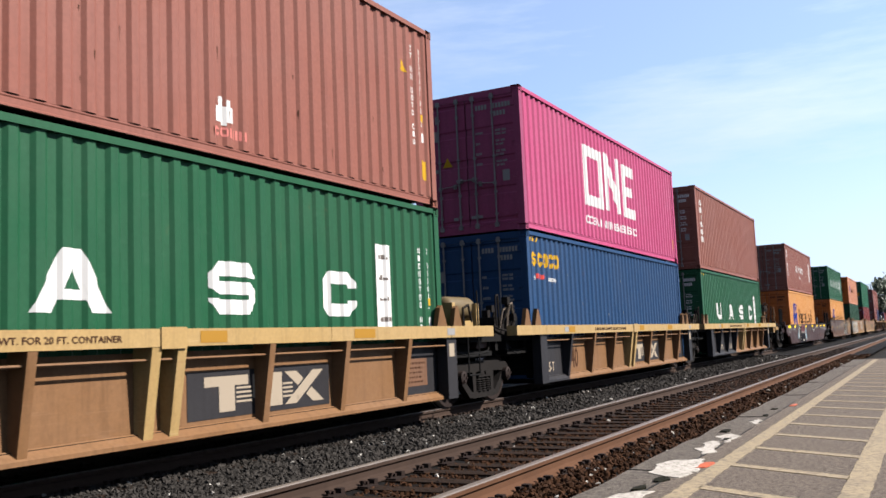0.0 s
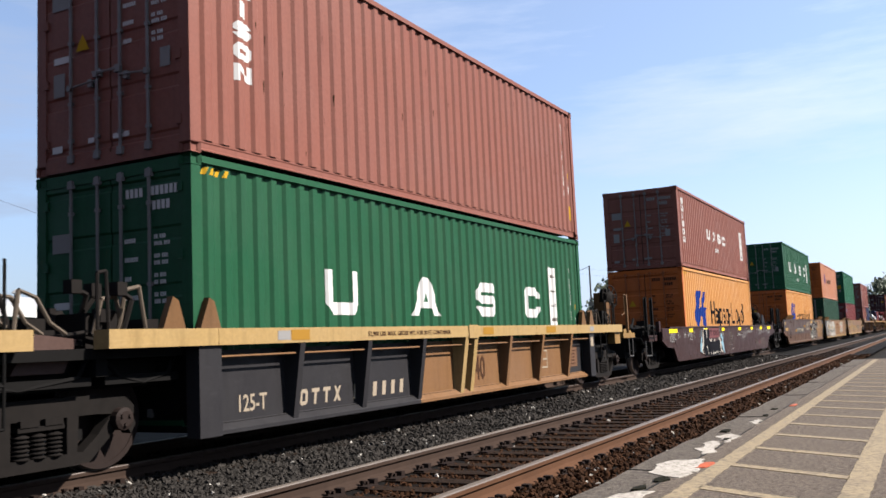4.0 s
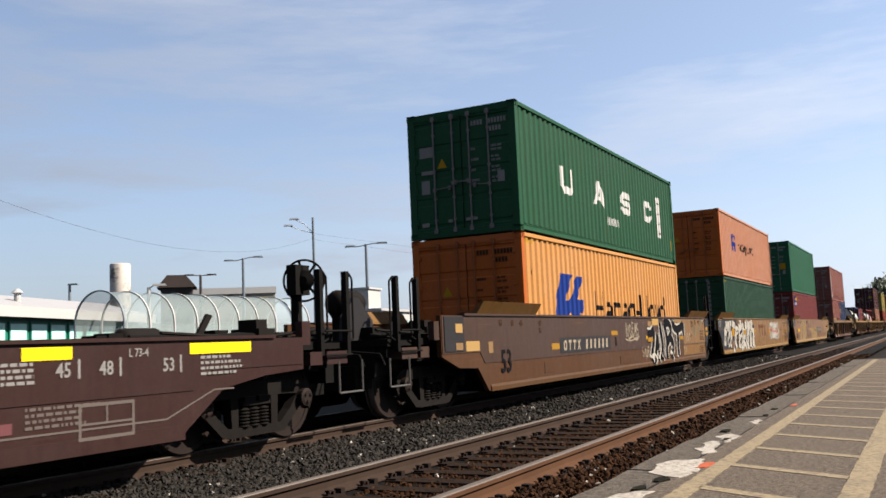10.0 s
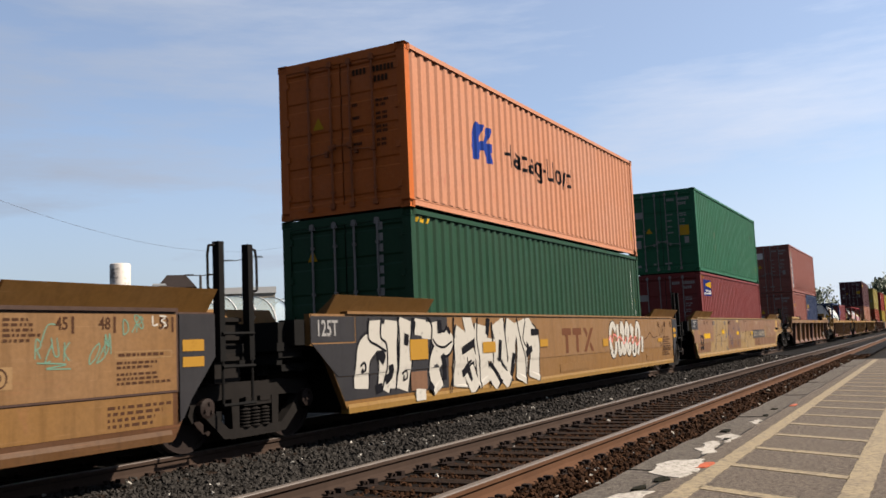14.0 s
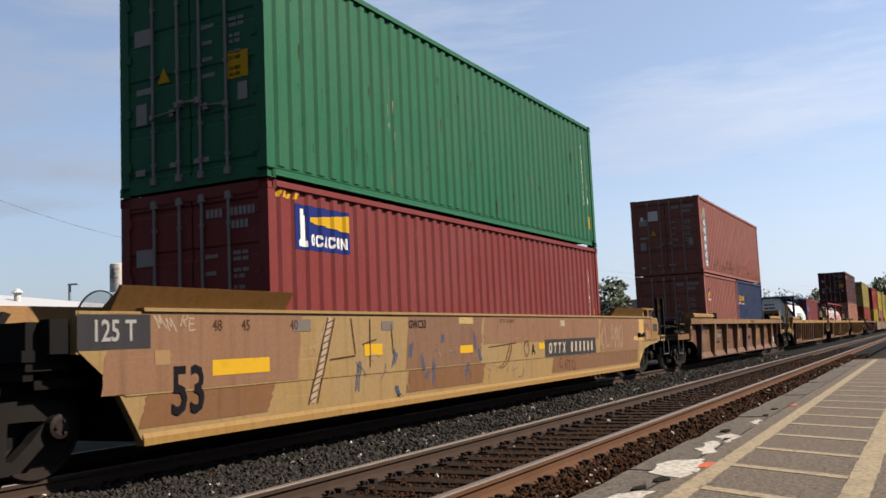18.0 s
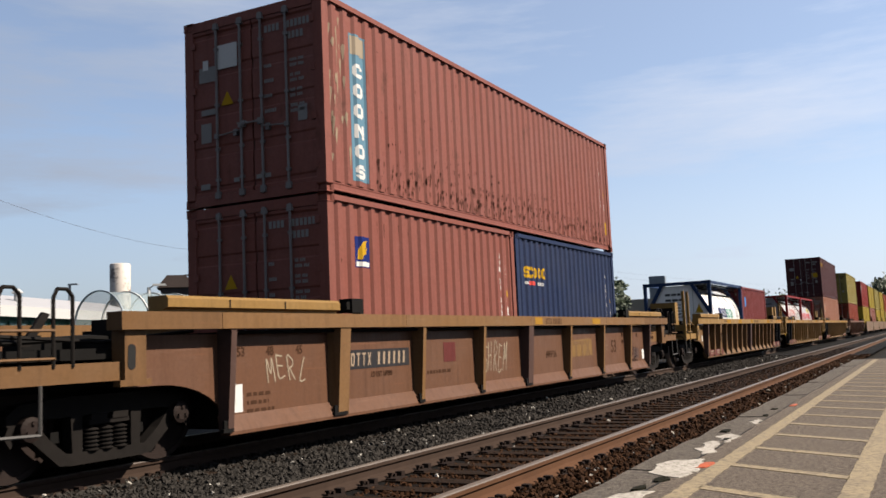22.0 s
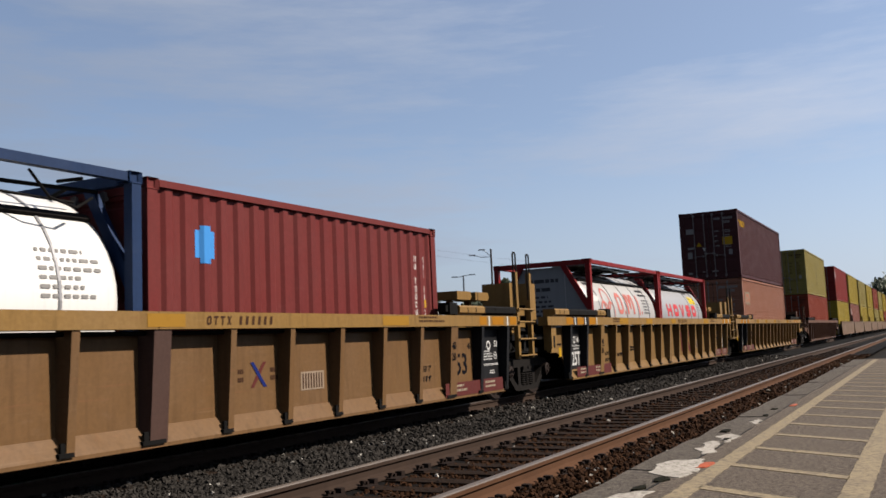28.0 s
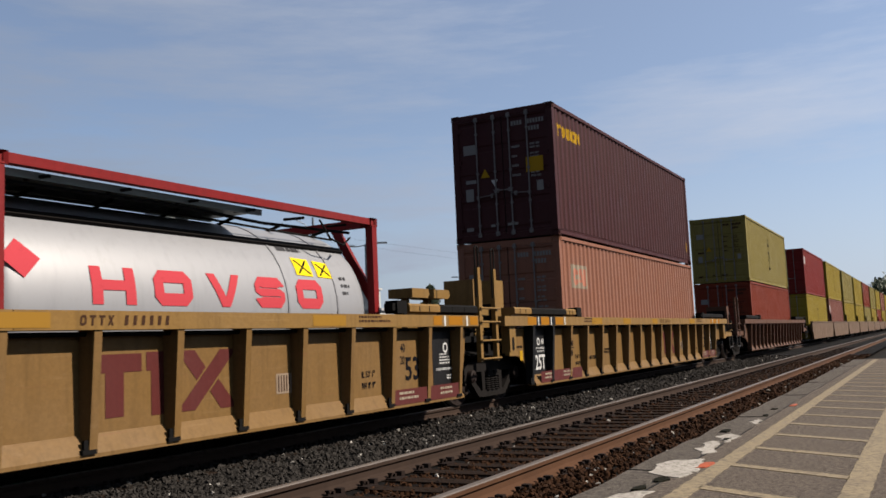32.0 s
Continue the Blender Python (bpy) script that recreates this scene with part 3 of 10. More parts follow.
def tank_container(label, frame_paint, shell, y0, z0, H=2.591, L=6.058, dish=None, bands=(0.9, 1.95, 3.03, 4.1, 5.15)):
    ob = thing("tank_container", label, "tank container", "containers on the train", pose(XT, y0, z0))
    TRAIN.append((ob, y0, z0))
    fp = M[frame_paint]
    r, zc = 1.13, 1.30
    smooth(part("tank_shell", built(tank_shell, 0.15, L - 0.15, r, zc), shell, ob, "rounded insulated tank shell"))
    # eight-sided cladding box over the end
    rim = [(-0.55, H - 0.135), (0.55, H - 0.135), (1.05, H - 0.95), (1.05, 0.9), (0.55, 0.18), (-0.55, 0.18), (-1.05, 0.9), (-1.05, H - 0.95)]
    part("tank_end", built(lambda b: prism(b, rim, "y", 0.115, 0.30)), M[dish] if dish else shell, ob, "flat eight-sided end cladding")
    part("end_seam", boxes((0.54, 0.56, 0.108, 0.115, 0.3, H - 0.16)), M["band"], ob)
    for s in (1, -1):
        part("trim_strip", built(lambda b: prism(b, [(s * 0.74, zc + 0.855), (s * 0.80, zc + 0.80), (s * 0.83, zc + 0.83), (s * 0.77, zc + 0.885)], "y", 0.3, L - 0.3)), M["steel_dark"], ob)
    for y in bands:
        bm = bmesh.new()
        lathe(bm, [(r + 0.002, y - 0.02), (r + 0.012, y - 0.014), (r + 0.012, y + 0.014), (r + 0.002, y + 0.02)], 40, "y")
        bmesh.ops.translate(bm, verts=bm.verts, vec=(0, 0, zc))
        part("cladding_band", bm, M["band"], ob)
    for y in (0.0, L):
        e = 1 if y == 0 else -1
        for s in (1, -1):
            part("corner_post", boxes((s * 1.10 if s > 0 else -1.212, 1.212 if s > 0 else -1.10, min(y + e * 0.01, y + e * 0.13), max(y + e * 0.01, y + e * 0.13), 0.1, H - 0.1)), fp, ob)
            for z in (0.059, H - 0.059):
                part("corner_casting", cached(("corner_casting",), casting), fp, ob, place=pose(s * 1.13, y + e * 0.081, z))
            # braces across the corners of the end frame
            bm = bmesh.new()
            prism(bm, [(s * 1.10, H - 0.95), (s * 0.62, H - 0.12), (s * 0.48, H - 0.12), (s * 1.10, H - 1.2)], "y", min(y + e * 0.03, y + e * 0.1), max(y + e * 0.03, y + e * 0.1))
            part("corner_brace", bm, fp, ob)
            bm = bmesh.new()
            prism(bm, [(s * 1.10, 0.95), (s * 0.62, 0.12), (s * 0.48, 0.12), (s * 1.10, 1.2)], "y", min(y + e * 0.03, y + e * 0.1), max(y + e * 0.03, y + e * 0.1))
            part("corner_brace", bm, fp, ob)
        part("end_beam", boxes((-1.06, 1.06, min(y + e * 0.02, y + e * 0.12), max(y + e * 0.02, y + e * 0.12), H - 0.12, H - 0.005)), fp, ob)
        part("end_beam", boxes((-1.06, 1.06, min(y + e * 0.02, y + e * 0.12), max(y + e * 0.02, y + e * 0.12), 0.01, 0.13)), fp, ob)
    for s in (1, -1):
        part("top_rail", boxes((s * 1.15 - 0.05, s * 1.15 + 0.05, 0.16, L - 0.16, H - 0.10, H - 0.01)), fp, ob)
        part("bottom_rail", boxes((s * 1.15 - 0.05, s * 1.15 + 0.05, 0.16, L - 0.16, 0.01, 0.12)), fp, ob)
    # walkway and fittings on the crown
    part("walkway", boxes((0.20, 1.02, 0.25, L * 0.62, H - 0.13, H - 0.10), (0.20, 0.24, 0.25, L * 0.62, H - 0.17, H - 0.13), (0.98, 1.02, 0.25, L * 0.62, H - 0.17, H - 0.13)), M["galv"], ob, "grey grating walkway along the top")
    bm = bmesh.new()
    for i in range(6):
        y = 0.6 + i * 0.95
        tube(bm, (0.85, y, H - 0.14), (1.13, y + 0.05, H - 0.14), 0.018, 6)
        tube(bm, (0.3, y + 0.3, zc + r - 0.06), (0.6, y + 0.3, H - 0.15), 0.02, 6)
    pipe(bm, [(0.98, 0.3, H - 0.22), (0.98, 2.2, H - 0.2), (0.92, 3.9, H - 0.24), (0.96, L - 0.35, H - 0.21)], 0.022)
    pipe(bm, [(0.72, 0.4, H - 0.27), (0.78, 2.8, H - 0.25), (0.7, L - 0.4, H - 0.29)], 0.016)
    pipe(bm, [(1.08, L - 1.2, H - 0.12), (1.1, L - 1.0, H - 0.35), (1.1, L - 0.7, H - 0.42), (1.08, L - 0.5, H - 0.3)], 0.014)
    part("valve_piping", bm, M["under"], ob)
    bm = bmesh.new()
    lathe(bm, [(0.26, zc + r - 0.1), (0.26, H - 0.06), (0.2, H - 0.03)], 20, "z")
    bmesh.ops.translate(bm, verts=bm.verts, vec=(-0.1, L * 0.55, 0))
    part("manhole", bm, M["galv"], ob)
    return ob


def cladding(name, col, rough=0.35, metal=0.0):
    m, nt, bs = mat_new(name)
    col = tuple(v * 0.68 for v in col)
    runs = noise_of(nt, coords(nt, (5, 5, 0.5)), 2.0, 6.0)
    fine = noise_of(nt, coords(nt), 11.0, 7.0, 0.7)
    c = blend(nt, ramp(nt, runs, 0.5, 0.8, 0.5), col, tuple(v * 0.66 for v in col))
    c = blend(nt, ramp(nt, fine, 0.6, 0.8, 0.4), c, (col[0] * 0.5, col[1] * 0.45, col[2] * 0.4))
    nt.links.new(c, bs.inputs["Base Color"])
    bs.inputs["Roughness"].default_value, bs.inputs["Metallic"].default_value = rough, metal
    bump(nt, bs, runs, 0.12, 0.01)
    return m


M["shell_white"] = cladding("white_tank_cladding", (0.46, 0.46, 0.45))
M["shell_silver"] = cladding("silver_tank_cladding", (0.225, 0.222, 0.218), 0.5, 0.0)
M["shell_grey"] = cladding("grey_tank_cladding", (0.155, 0.16, 0.17), 0.5)
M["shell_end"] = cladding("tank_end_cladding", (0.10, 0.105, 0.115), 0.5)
M["band"] = plain("cladding_band", (0.27, 0.27, 0.28), 0.4, 0.4, 0.2)


# ---------- trucks ----------
WR = 0.483


def wheelset_mesh():
    me = bpy.data.meshes.new("wheelset")
    bm = bmesh.new()
    tube(bm, (-1.12, 0, 0), (1.12, 0, 0), 0.085, 14)
    body = len(bm.faces)
    for s in (1, -1):
        prof = [(0.10, 0.64), (0.14, 0.60), (0.14, 0.655), (0.20, 0.70), (0.36, 0.735), (0.405, 0.76), (0.465, 0.815)]
        lathe(bm, [(r, s * a) for r, a in prof], 32, "x")
        lathe(bm, [(0.42, s * 0.70), (WR + 0.028, s * 0.70), (WR + 0.028, s * 0.722), (WR, s * 0.735), (WR - 0.006, s * 0.828), (0.425, s * 0.828), (0.41, s * 0.78)], 40, "x")
        # openings cast into the plate, so that the turning shows
        for k in range(6):
            a = k * math.pi / 3
            c, q = math.cos(a), math.sin(a)
            box(bm, s * 0.745 - 0.03, s * 0.745 + 0.03, 0.28 * c - 0.04, 0.28 * c + 0.04, 0.28 * q - 0.04, 0.28 * q + 0.04)
        lathe(bm, [(0.11, s * 1.05), (0.11, s * 1.14), (0.075, s * 1.155)], 16, "x")
        for k in range(3):
            a = k * 2 * math.pi / 3
            tube(bm, (s * 1.15, 0.055 * math.cos(a), 0.055 * math.sin(a)), (s * 1.172, 0.055 * math.cos(a), 0.055 * math.sin(a)), 0.02, 6)
    bmesh.ops.recalc_face_normals(bm, faces=bm.faces)
    for f in bm.faces:
        c = f.calc_center_median()
        rr = math.hypot(c.y, c.z)
        f.material_index = 1 if rr > WR - 0.02 and abs(f.normal.x) < 0.8 and 0.7 < abs(c.x) < 0.84 else 0
    bm.to_mesh(me)
    bm.free()
    me.materials.append(M["wheel"])
    me.materials.append(M["tread"])
    return me


def side_frame(bm):
    # cast frame: upper bar, slanting lower bar, pedestal ends, with openings
    t = (-0.06, 0.06)

    def bar(pts):
        prism(bm, pts, "x", *t)
    bar([(-1.08, 0.60), (-0.97, 0.69), (-0.55, 0.73), (0.55, 0.73), (0.97, 0.69), (1.08, 0.60), (1.08, 0.52), (0.62, 0.55), (-0.62, 0.55), (-1.08, 0.52)])
    for s in (1, -1):
        bar([(s * 0.99, 0.53), (s * 0.82, 0.56), (s * 0.64, 0.36), (s * 0.46, 0.22), (s * 0.36, 0.12), (s * 0.54, 0.12), (s * 0.82, 0.36)])
        bar([(s * 0.42, 0.57), (s * 0.29, 0.57), (s * 0.29, 0.20), (s * 0.40, 0.20)])
        bar([(s * 1.05, 0.55), (s * 1.10, 0.42), (s * 1.04, 0.33), (s * 0.98, 0.42), (s * 0.99, 0.55)])
    bar([(-0.52, 0.22), (0.52, 0.22), (0.44, 0.11), (-0.44, 0.11)])
    box(bm, -0.10, 0.09, -0.24, 0.24, 0.46, 0.50)
    box(bm, -0.10, 0.10, -0.22, -0.03, 0.50, 0.56)
    box(bm, -0.10, 0.10, 0.03, 0.22, 0.50, 0.56)


def coil_spring(bm):
    prof = [(0.03, 0.20)]
    for k in range(6):
        z = 0.215 + k * 0.037
        prof += [(0.058, z), (0.080, z + 0.010), (0.080, z + 0.018), (0.058, z + 0.028)]
    lathe(bm, prof + [(0.03, 0.445)], 14, "z")


WHEEL_MESH = wheelset_mesh()


def truck(car, y, live=True):
    """A two-axle truck under a car, its wheels turning."""
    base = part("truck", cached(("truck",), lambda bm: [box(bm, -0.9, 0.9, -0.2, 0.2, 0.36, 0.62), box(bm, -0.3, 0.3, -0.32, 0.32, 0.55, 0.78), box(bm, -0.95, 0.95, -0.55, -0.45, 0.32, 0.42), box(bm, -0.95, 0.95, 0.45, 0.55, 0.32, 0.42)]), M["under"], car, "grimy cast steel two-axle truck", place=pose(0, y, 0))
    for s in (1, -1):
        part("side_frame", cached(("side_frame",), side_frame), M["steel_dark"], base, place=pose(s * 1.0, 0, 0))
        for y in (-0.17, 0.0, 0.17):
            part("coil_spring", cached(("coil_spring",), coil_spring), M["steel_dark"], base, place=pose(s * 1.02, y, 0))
    for a in (-0.89, 0.89):
        w = new("wheelset", WHEEL_MESH)
        w.parent = base
        w.matrix_basis = pose(0, a, WR)
        if live:
            WHEELS.append((w, a))
    return base


# ---------- well cars ----------
def plate(bm, pts, x0, x1):
    """An upright plate: outline in (y, z), from x0 to x1."""
    prism(bm, pts, "x", x0, x1)


def grab_iron(car, pts, paint, r=0.014):
    part("grab_iron", built(lambda bm: pipe(bm, pts, r)), paint, car)


def post_with_loop(car, y, z0, z1, paint, s, x=1.36):
    """An upright guard post with a hooped grab iron beside it."""
    part("guard_post", boxes((x - 0.04, x + 0.04, y - 0.035, y + 0.035, z0, z1)), paint, car)
    grab_iron(car, [(x, y + s * 0.03, z1 - 0.02), (x, y + s * 0.10, z1 - 0.03), (x, y + s * 0.16, z1 - 0.09), (x, y + s * 0.16, z0 + 0.2), (x, y + s * 0.05, z0 + 0.16)], paint)


def brake_wheel(car, y, z, r, x=0.9, paint="under", facing="x"):
    bm = bmesh.new()
    n = 28
    for i in range(n):
        a, b = 2 * math.pi * i / n, 2 * math.pi * (i + 1) / n
        tube(bm, (0, r * math.cos(a), r * math.sin(a)), (0, r * math.cos(b), r * math.sin(b)), 0.016, 6)
    for k in range(7):
        a = 2 * math.pi * k / 7
        tube(bm, (0.01, 0.4 * r * math.cos(a), 0.4 * r * math.sin(a)), (0, r * math.cos(a), r * math.sin(a)), 0.018, 6)
    lathe(bm, [(r * 0.5, -0.02), (r * 0.5, 0.03), (r * 0.2, 0.06)], 20, "x")
    part("brake_wheel", bm, M[paint], car, "round hand brake wheel", place=pose(x, y, z, 0, 0, -18 if facing == "x" else -68))
    bm = boxes((-0.18, -0.02, -0.16, 0.16, -0.2, 0.22), (-0.2, -0.08, -0.05, 0.05, -0.75, -0.2))
    part("brake_gear_box", bm, M[paint], car, place=pose(x, y, z))


def car_thing(label, y0, name="well_car", group="well cars of the train"):
    ob = thing(name, label, "rail car", group, pose(XT, y0, 0))
    TRAIN.append((ob, y0, 0.0))
    return ob


def end_deck(car, y0, y1, dark=True):
    """Deck, centre sill and gear over a truck, between the well and the end of the unit."""
    a, b = min(y0, y1), max(y0, y1)
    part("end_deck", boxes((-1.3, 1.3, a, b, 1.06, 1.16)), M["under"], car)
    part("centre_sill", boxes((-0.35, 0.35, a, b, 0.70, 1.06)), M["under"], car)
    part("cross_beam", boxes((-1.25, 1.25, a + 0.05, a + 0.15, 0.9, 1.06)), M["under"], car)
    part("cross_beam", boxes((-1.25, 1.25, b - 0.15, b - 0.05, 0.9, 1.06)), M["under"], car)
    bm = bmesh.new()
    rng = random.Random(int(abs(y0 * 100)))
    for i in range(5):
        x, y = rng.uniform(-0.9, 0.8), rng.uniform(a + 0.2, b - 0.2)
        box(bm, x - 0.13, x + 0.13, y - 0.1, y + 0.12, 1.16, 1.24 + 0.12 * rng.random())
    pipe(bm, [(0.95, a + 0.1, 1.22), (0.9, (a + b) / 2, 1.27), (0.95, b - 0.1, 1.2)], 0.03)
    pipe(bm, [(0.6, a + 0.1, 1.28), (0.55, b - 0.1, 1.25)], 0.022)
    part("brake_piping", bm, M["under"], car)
    gear(car, a, b, rng)


def gear(car, a, b, rng):
    """Brake cylinder, reservoir, levers and hoses on the deck and under it."""
    mid = (a + b) / 2
    bm = bmesh.new()
    lathe(bm, [(0.05, -0.34), (0.15, -0.32), (0.19, -0.26), (0.19, 0.26), (0.15, 0.32), (0.05, 0.34)], 14, "y")
    smooth(part("air_reservoir", bm, M["steel_dark"], car, place=pose(-0.85, mid + rng.uniform(-0.3, 0.3), 1.24)))
    bm = bmesh.new()
    lathe(bm, [(0.04, -0.4), (0.04, -0.2), (0.13, -0.2), (0.13, 0.2), (0.1, 0.24)], 12, "y")
    part("brake_cylinder", bm, M["steel_dark"], car, place=pose(0.85, mid + rng.uniform(-0.2, 0.2), 0.93))
    part("brake_lever", built(lambda q: prism(q, [(mid - 0.6, 1.2), (mid - 0.5, 1.2), (mid - 0.28, 1.5), (mid - 0.36, 1.52)], "x", 0.70, 0.74)), M["steel_dark"], car)
    part("valve_box", boxes((0.55, 0.98, mid + 0.25, mid + 0.55, 1.16, 1.34), (0.62, 0.9, mid + 0.3, mid + 0.5, 1.34, 1.45)), M["steel_dark"], car)
    part("end_frame", boxes((-1.2, 1.2, a + 0.2, b - 0.2, 0.82, 0.90), (0.9, 1.0, a + 0.1, b - 0.1, 0.78, 1.05), (-1.0, -0.9, a + 0.1, b - 0.1, 0.78, 1.05)), M["under"], car)
    part("rigging_rod", built(lambda q: pipe(q, [(1.05, a + 0.1, 1.3), (1.1, mid, 1.22), (1.02, b - 0.1, 1.32)], 0.02)), M["steel_dark"], car)
    part("air_hose", built(lambda q: pipe(q, [(1.15, a + 0.2, 1.1), (1.2, a + 0.35, 0.9), (1.18, mid, 0.82), (1.2, b - 0.35, 0.9), (1.15, b - 0.2, 1.1)], 0.022)), M["under"], car)


def well(car, y0, y1, z_top, paint_in):
    """Floor, far side and bulkheads of the well."""
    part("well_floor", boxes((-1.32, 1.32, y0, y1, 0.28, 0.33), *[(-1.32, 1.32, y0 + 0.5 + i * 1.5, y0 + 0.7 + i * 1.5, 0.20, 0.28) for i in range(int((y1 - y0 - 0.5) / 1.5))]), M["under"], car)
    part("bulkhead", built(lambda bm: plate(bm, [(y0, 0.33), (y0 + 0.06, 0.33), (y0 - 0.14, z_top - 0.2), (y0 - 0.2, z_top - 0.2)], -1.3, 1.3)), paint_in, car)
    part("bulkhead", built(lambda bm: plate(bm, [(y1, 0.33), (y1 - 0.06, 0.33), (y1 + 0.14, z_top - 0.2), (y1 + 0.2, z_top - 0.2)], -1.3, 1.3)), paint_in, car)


def guide_flap(car, y0, y1, z0, paint):
    """A flared guide plate on the side's top edge."""
    part("guide_flap", built(lambda b: prism(b, [(1.36, z0), (1.40, z0), (1.56, z0 + 0.235), (1.52, z0 + 0.24)], "y", y0, y1)), paint, car)
    for y in (y0 + 0.05, (y0 + y1) / 2, y1 - 0.05):
        part("flap_bracket", built(lambda b: prism(b, [(1.20, z0), (1.35, z0), (1.50, z0 + 0.22)], "y", y - 0.02, y + 0.02)), paint, car)
    part("guide_flap", built(lambda b: prism(b, [(-1.36, z0), (-1.40, z0), (-1.56, z0 + 0.235), (-1.52, z0 + 0.24)], "y", y0, y1)), paint, car)


FRONT_CUT = {"end": [(-3.94, 0.86), (-3.37, 0.67), (-2.70, 0.64), (-2.31, 0.25)], "joint": [(-3.0, 1.11), (-2.73, 1.08), (-2.23, 0.25)]}
REAR_CUT = {"end": [(14.10, 0.25), (14.75, 0.70), (15.43, 0.80), (16.13, 0.84)], "joint": [(14.22, 0.25), (14.45, 0.62), (14.80, 1.02)]}


def smooth_car(label, y0, front, rear, upper, lower, sill, top=1.49, end_paint="car_grey", flap="car_rust", trucks=("f", "r"), low_top=None, flat_sill=False):
    """A well car unit with plain side sheets, its well between -2.3 and 14.3."""
    car = car_thing(label, y0)
    U, Lw, S = M[upper], M[lower], M[sill]
    fc, rc = FRONT_CUT[front], REAR_CUT[rear]
    ztop = low_top or top
    outline = [(fc[0][0], ztop)] + fc + rc + [(rc[-1][0], ztop)]
    for s in (1, -1):
        a, b = (1.40, 1.48) if s > 0 else (-1.48, -1.40)
        part("side_sheet", built(plate, outline, a, b), Lw, car)
        # upper sheet, standing a little proud of the lower one
        f0 = fc[0][0] + 0.02
        up = [(f0, ztop - 0.004), (f0, max(0.90, fc[0][1] + 0.02)), (-2.62 if front == "end" else -2.55, 0.90 if front == "end" else 0.78), (-2.45, 0.71), (14.30, 0.71), (14.55, 0.90), (rc[-1][0] - 0.02, max(0.9, rc[-1][1] + 0.03)), (rc[-1][0] - 0.02, ztop - 0.004)]
        a, b = (1.48, 1.49) if s > 0 else (-1.49, -1.48)
        part("upper_sheet", built(plate, up, a, b), U, car)
        part("top_chord", boxes((s * 1.45 - 0.07, s * 1.45 + 0.07, fc[0][0] + 0.75, rc[-1][0] - 0.55, ztop, ztop + 0.035)), U, car)
        part("bottom_sill", built(lambda bm: prism(bm, [(s * 1.38, 0.24), (s * 1.485, 0.24), (s * 1.485, 0.385), (s * 1.38, 0.385)] if flat_sill else [(s * 1.38, 0.24), (s * 1.50, 0.24), (s * 1.50, 0.31), (s * 1.465, 0.385), (s * 1.38, 0.385)], "y", -2.25, 14.18)), S, car)
    well(car, -2.1, 14.1, top, M["under"])
    f_end, r_end = (-5.2, 17.2)
    end_deck(car, f_end if front == "end" else -3.4, -2.2)
    end_deck(car, 14.2, r_end if rear == "end" else 15.6)
    if not low_top:
        guide_flap(car, -2.55, 0.0, ztop, M[flap])
        guide_flap(car, 12.3, 14.78, ztop, M[flap])
    if front == "end":
        if "f" in trucks:
            truck(car, -3.5)
        end_fittings(car, -1, -3.94, U, M["under"])
    if rear == "joint":
        if "r" in trucks:
            truck(car, 15.95)
        part("end_plate", built(plate, [(14.28, ztop - 0.02), (14.28, 0.42), (14.33, 0.45), (14.44, 0.63), (14.79, 1.03), (14.79, ztop - 0.02)], 1.491, 1.503), M[end_paint], car)
        for z0, z1 in ((1.10, 1.215), (0.945, 1.045)):
            part("reflective_patch", boxes((1.503, 1.508, 14.32, 14.62, z0, z1)), M["dull_yellow"], car)
        part("ladder", built(lambda bm: [box(bm, 1.36, 1.45, y - 0.04, y + 0.04, 0.98, 2.25) for y in (14.97, 15.44)] + [tube(bm, (1.46, 14.95, z), (1.46, 15.46, z), 0.018, 6) for z in (0.52, 0.92, 1.27)] + [tube(bm, (1.44, y, 0.52), (1.44, y, 1.0), 0.016, 6) for y in (14.97, 15.44)]), M["under"], car)
        for y, s in ((14.97, -1), (15.44, 1)):
            grab_iron(car, [(1.4, y, 2.22), (1.4, y + s * 0.14, 2.2), (1.4, y + s * 0.16, 2.1), (1.4, y + s * 0.16, 1.75), (1.4, y, 1.7)], M["under"])
        part("step_panel", boxes((1.2, 1.3, 15.0, 15.4, 0.75, 1.45), (1.3, 1.34, 15.0, 15.4, 0.98, 1.02), (1.3, 1.34, 15.0, 15.4, 1.2, 1.24), (1.3, 1.34, 15.0, 15.4, 1.4, 1.44)), M["steel_dark"], car)
    else:
        if "r" in trucks:
            truck(car, 15.75)
        end_fittings(car, 1, 16.13, U, M["under"])
    if front == "joint":
        part("coupler_shroud", boxes((-1.28, 1.28, -3.35, -2.9, 0.98, 1.40), (1.28, 1.42, -3.22, -3.02, 1.12, 1.42)), M["under"], car)
    return car


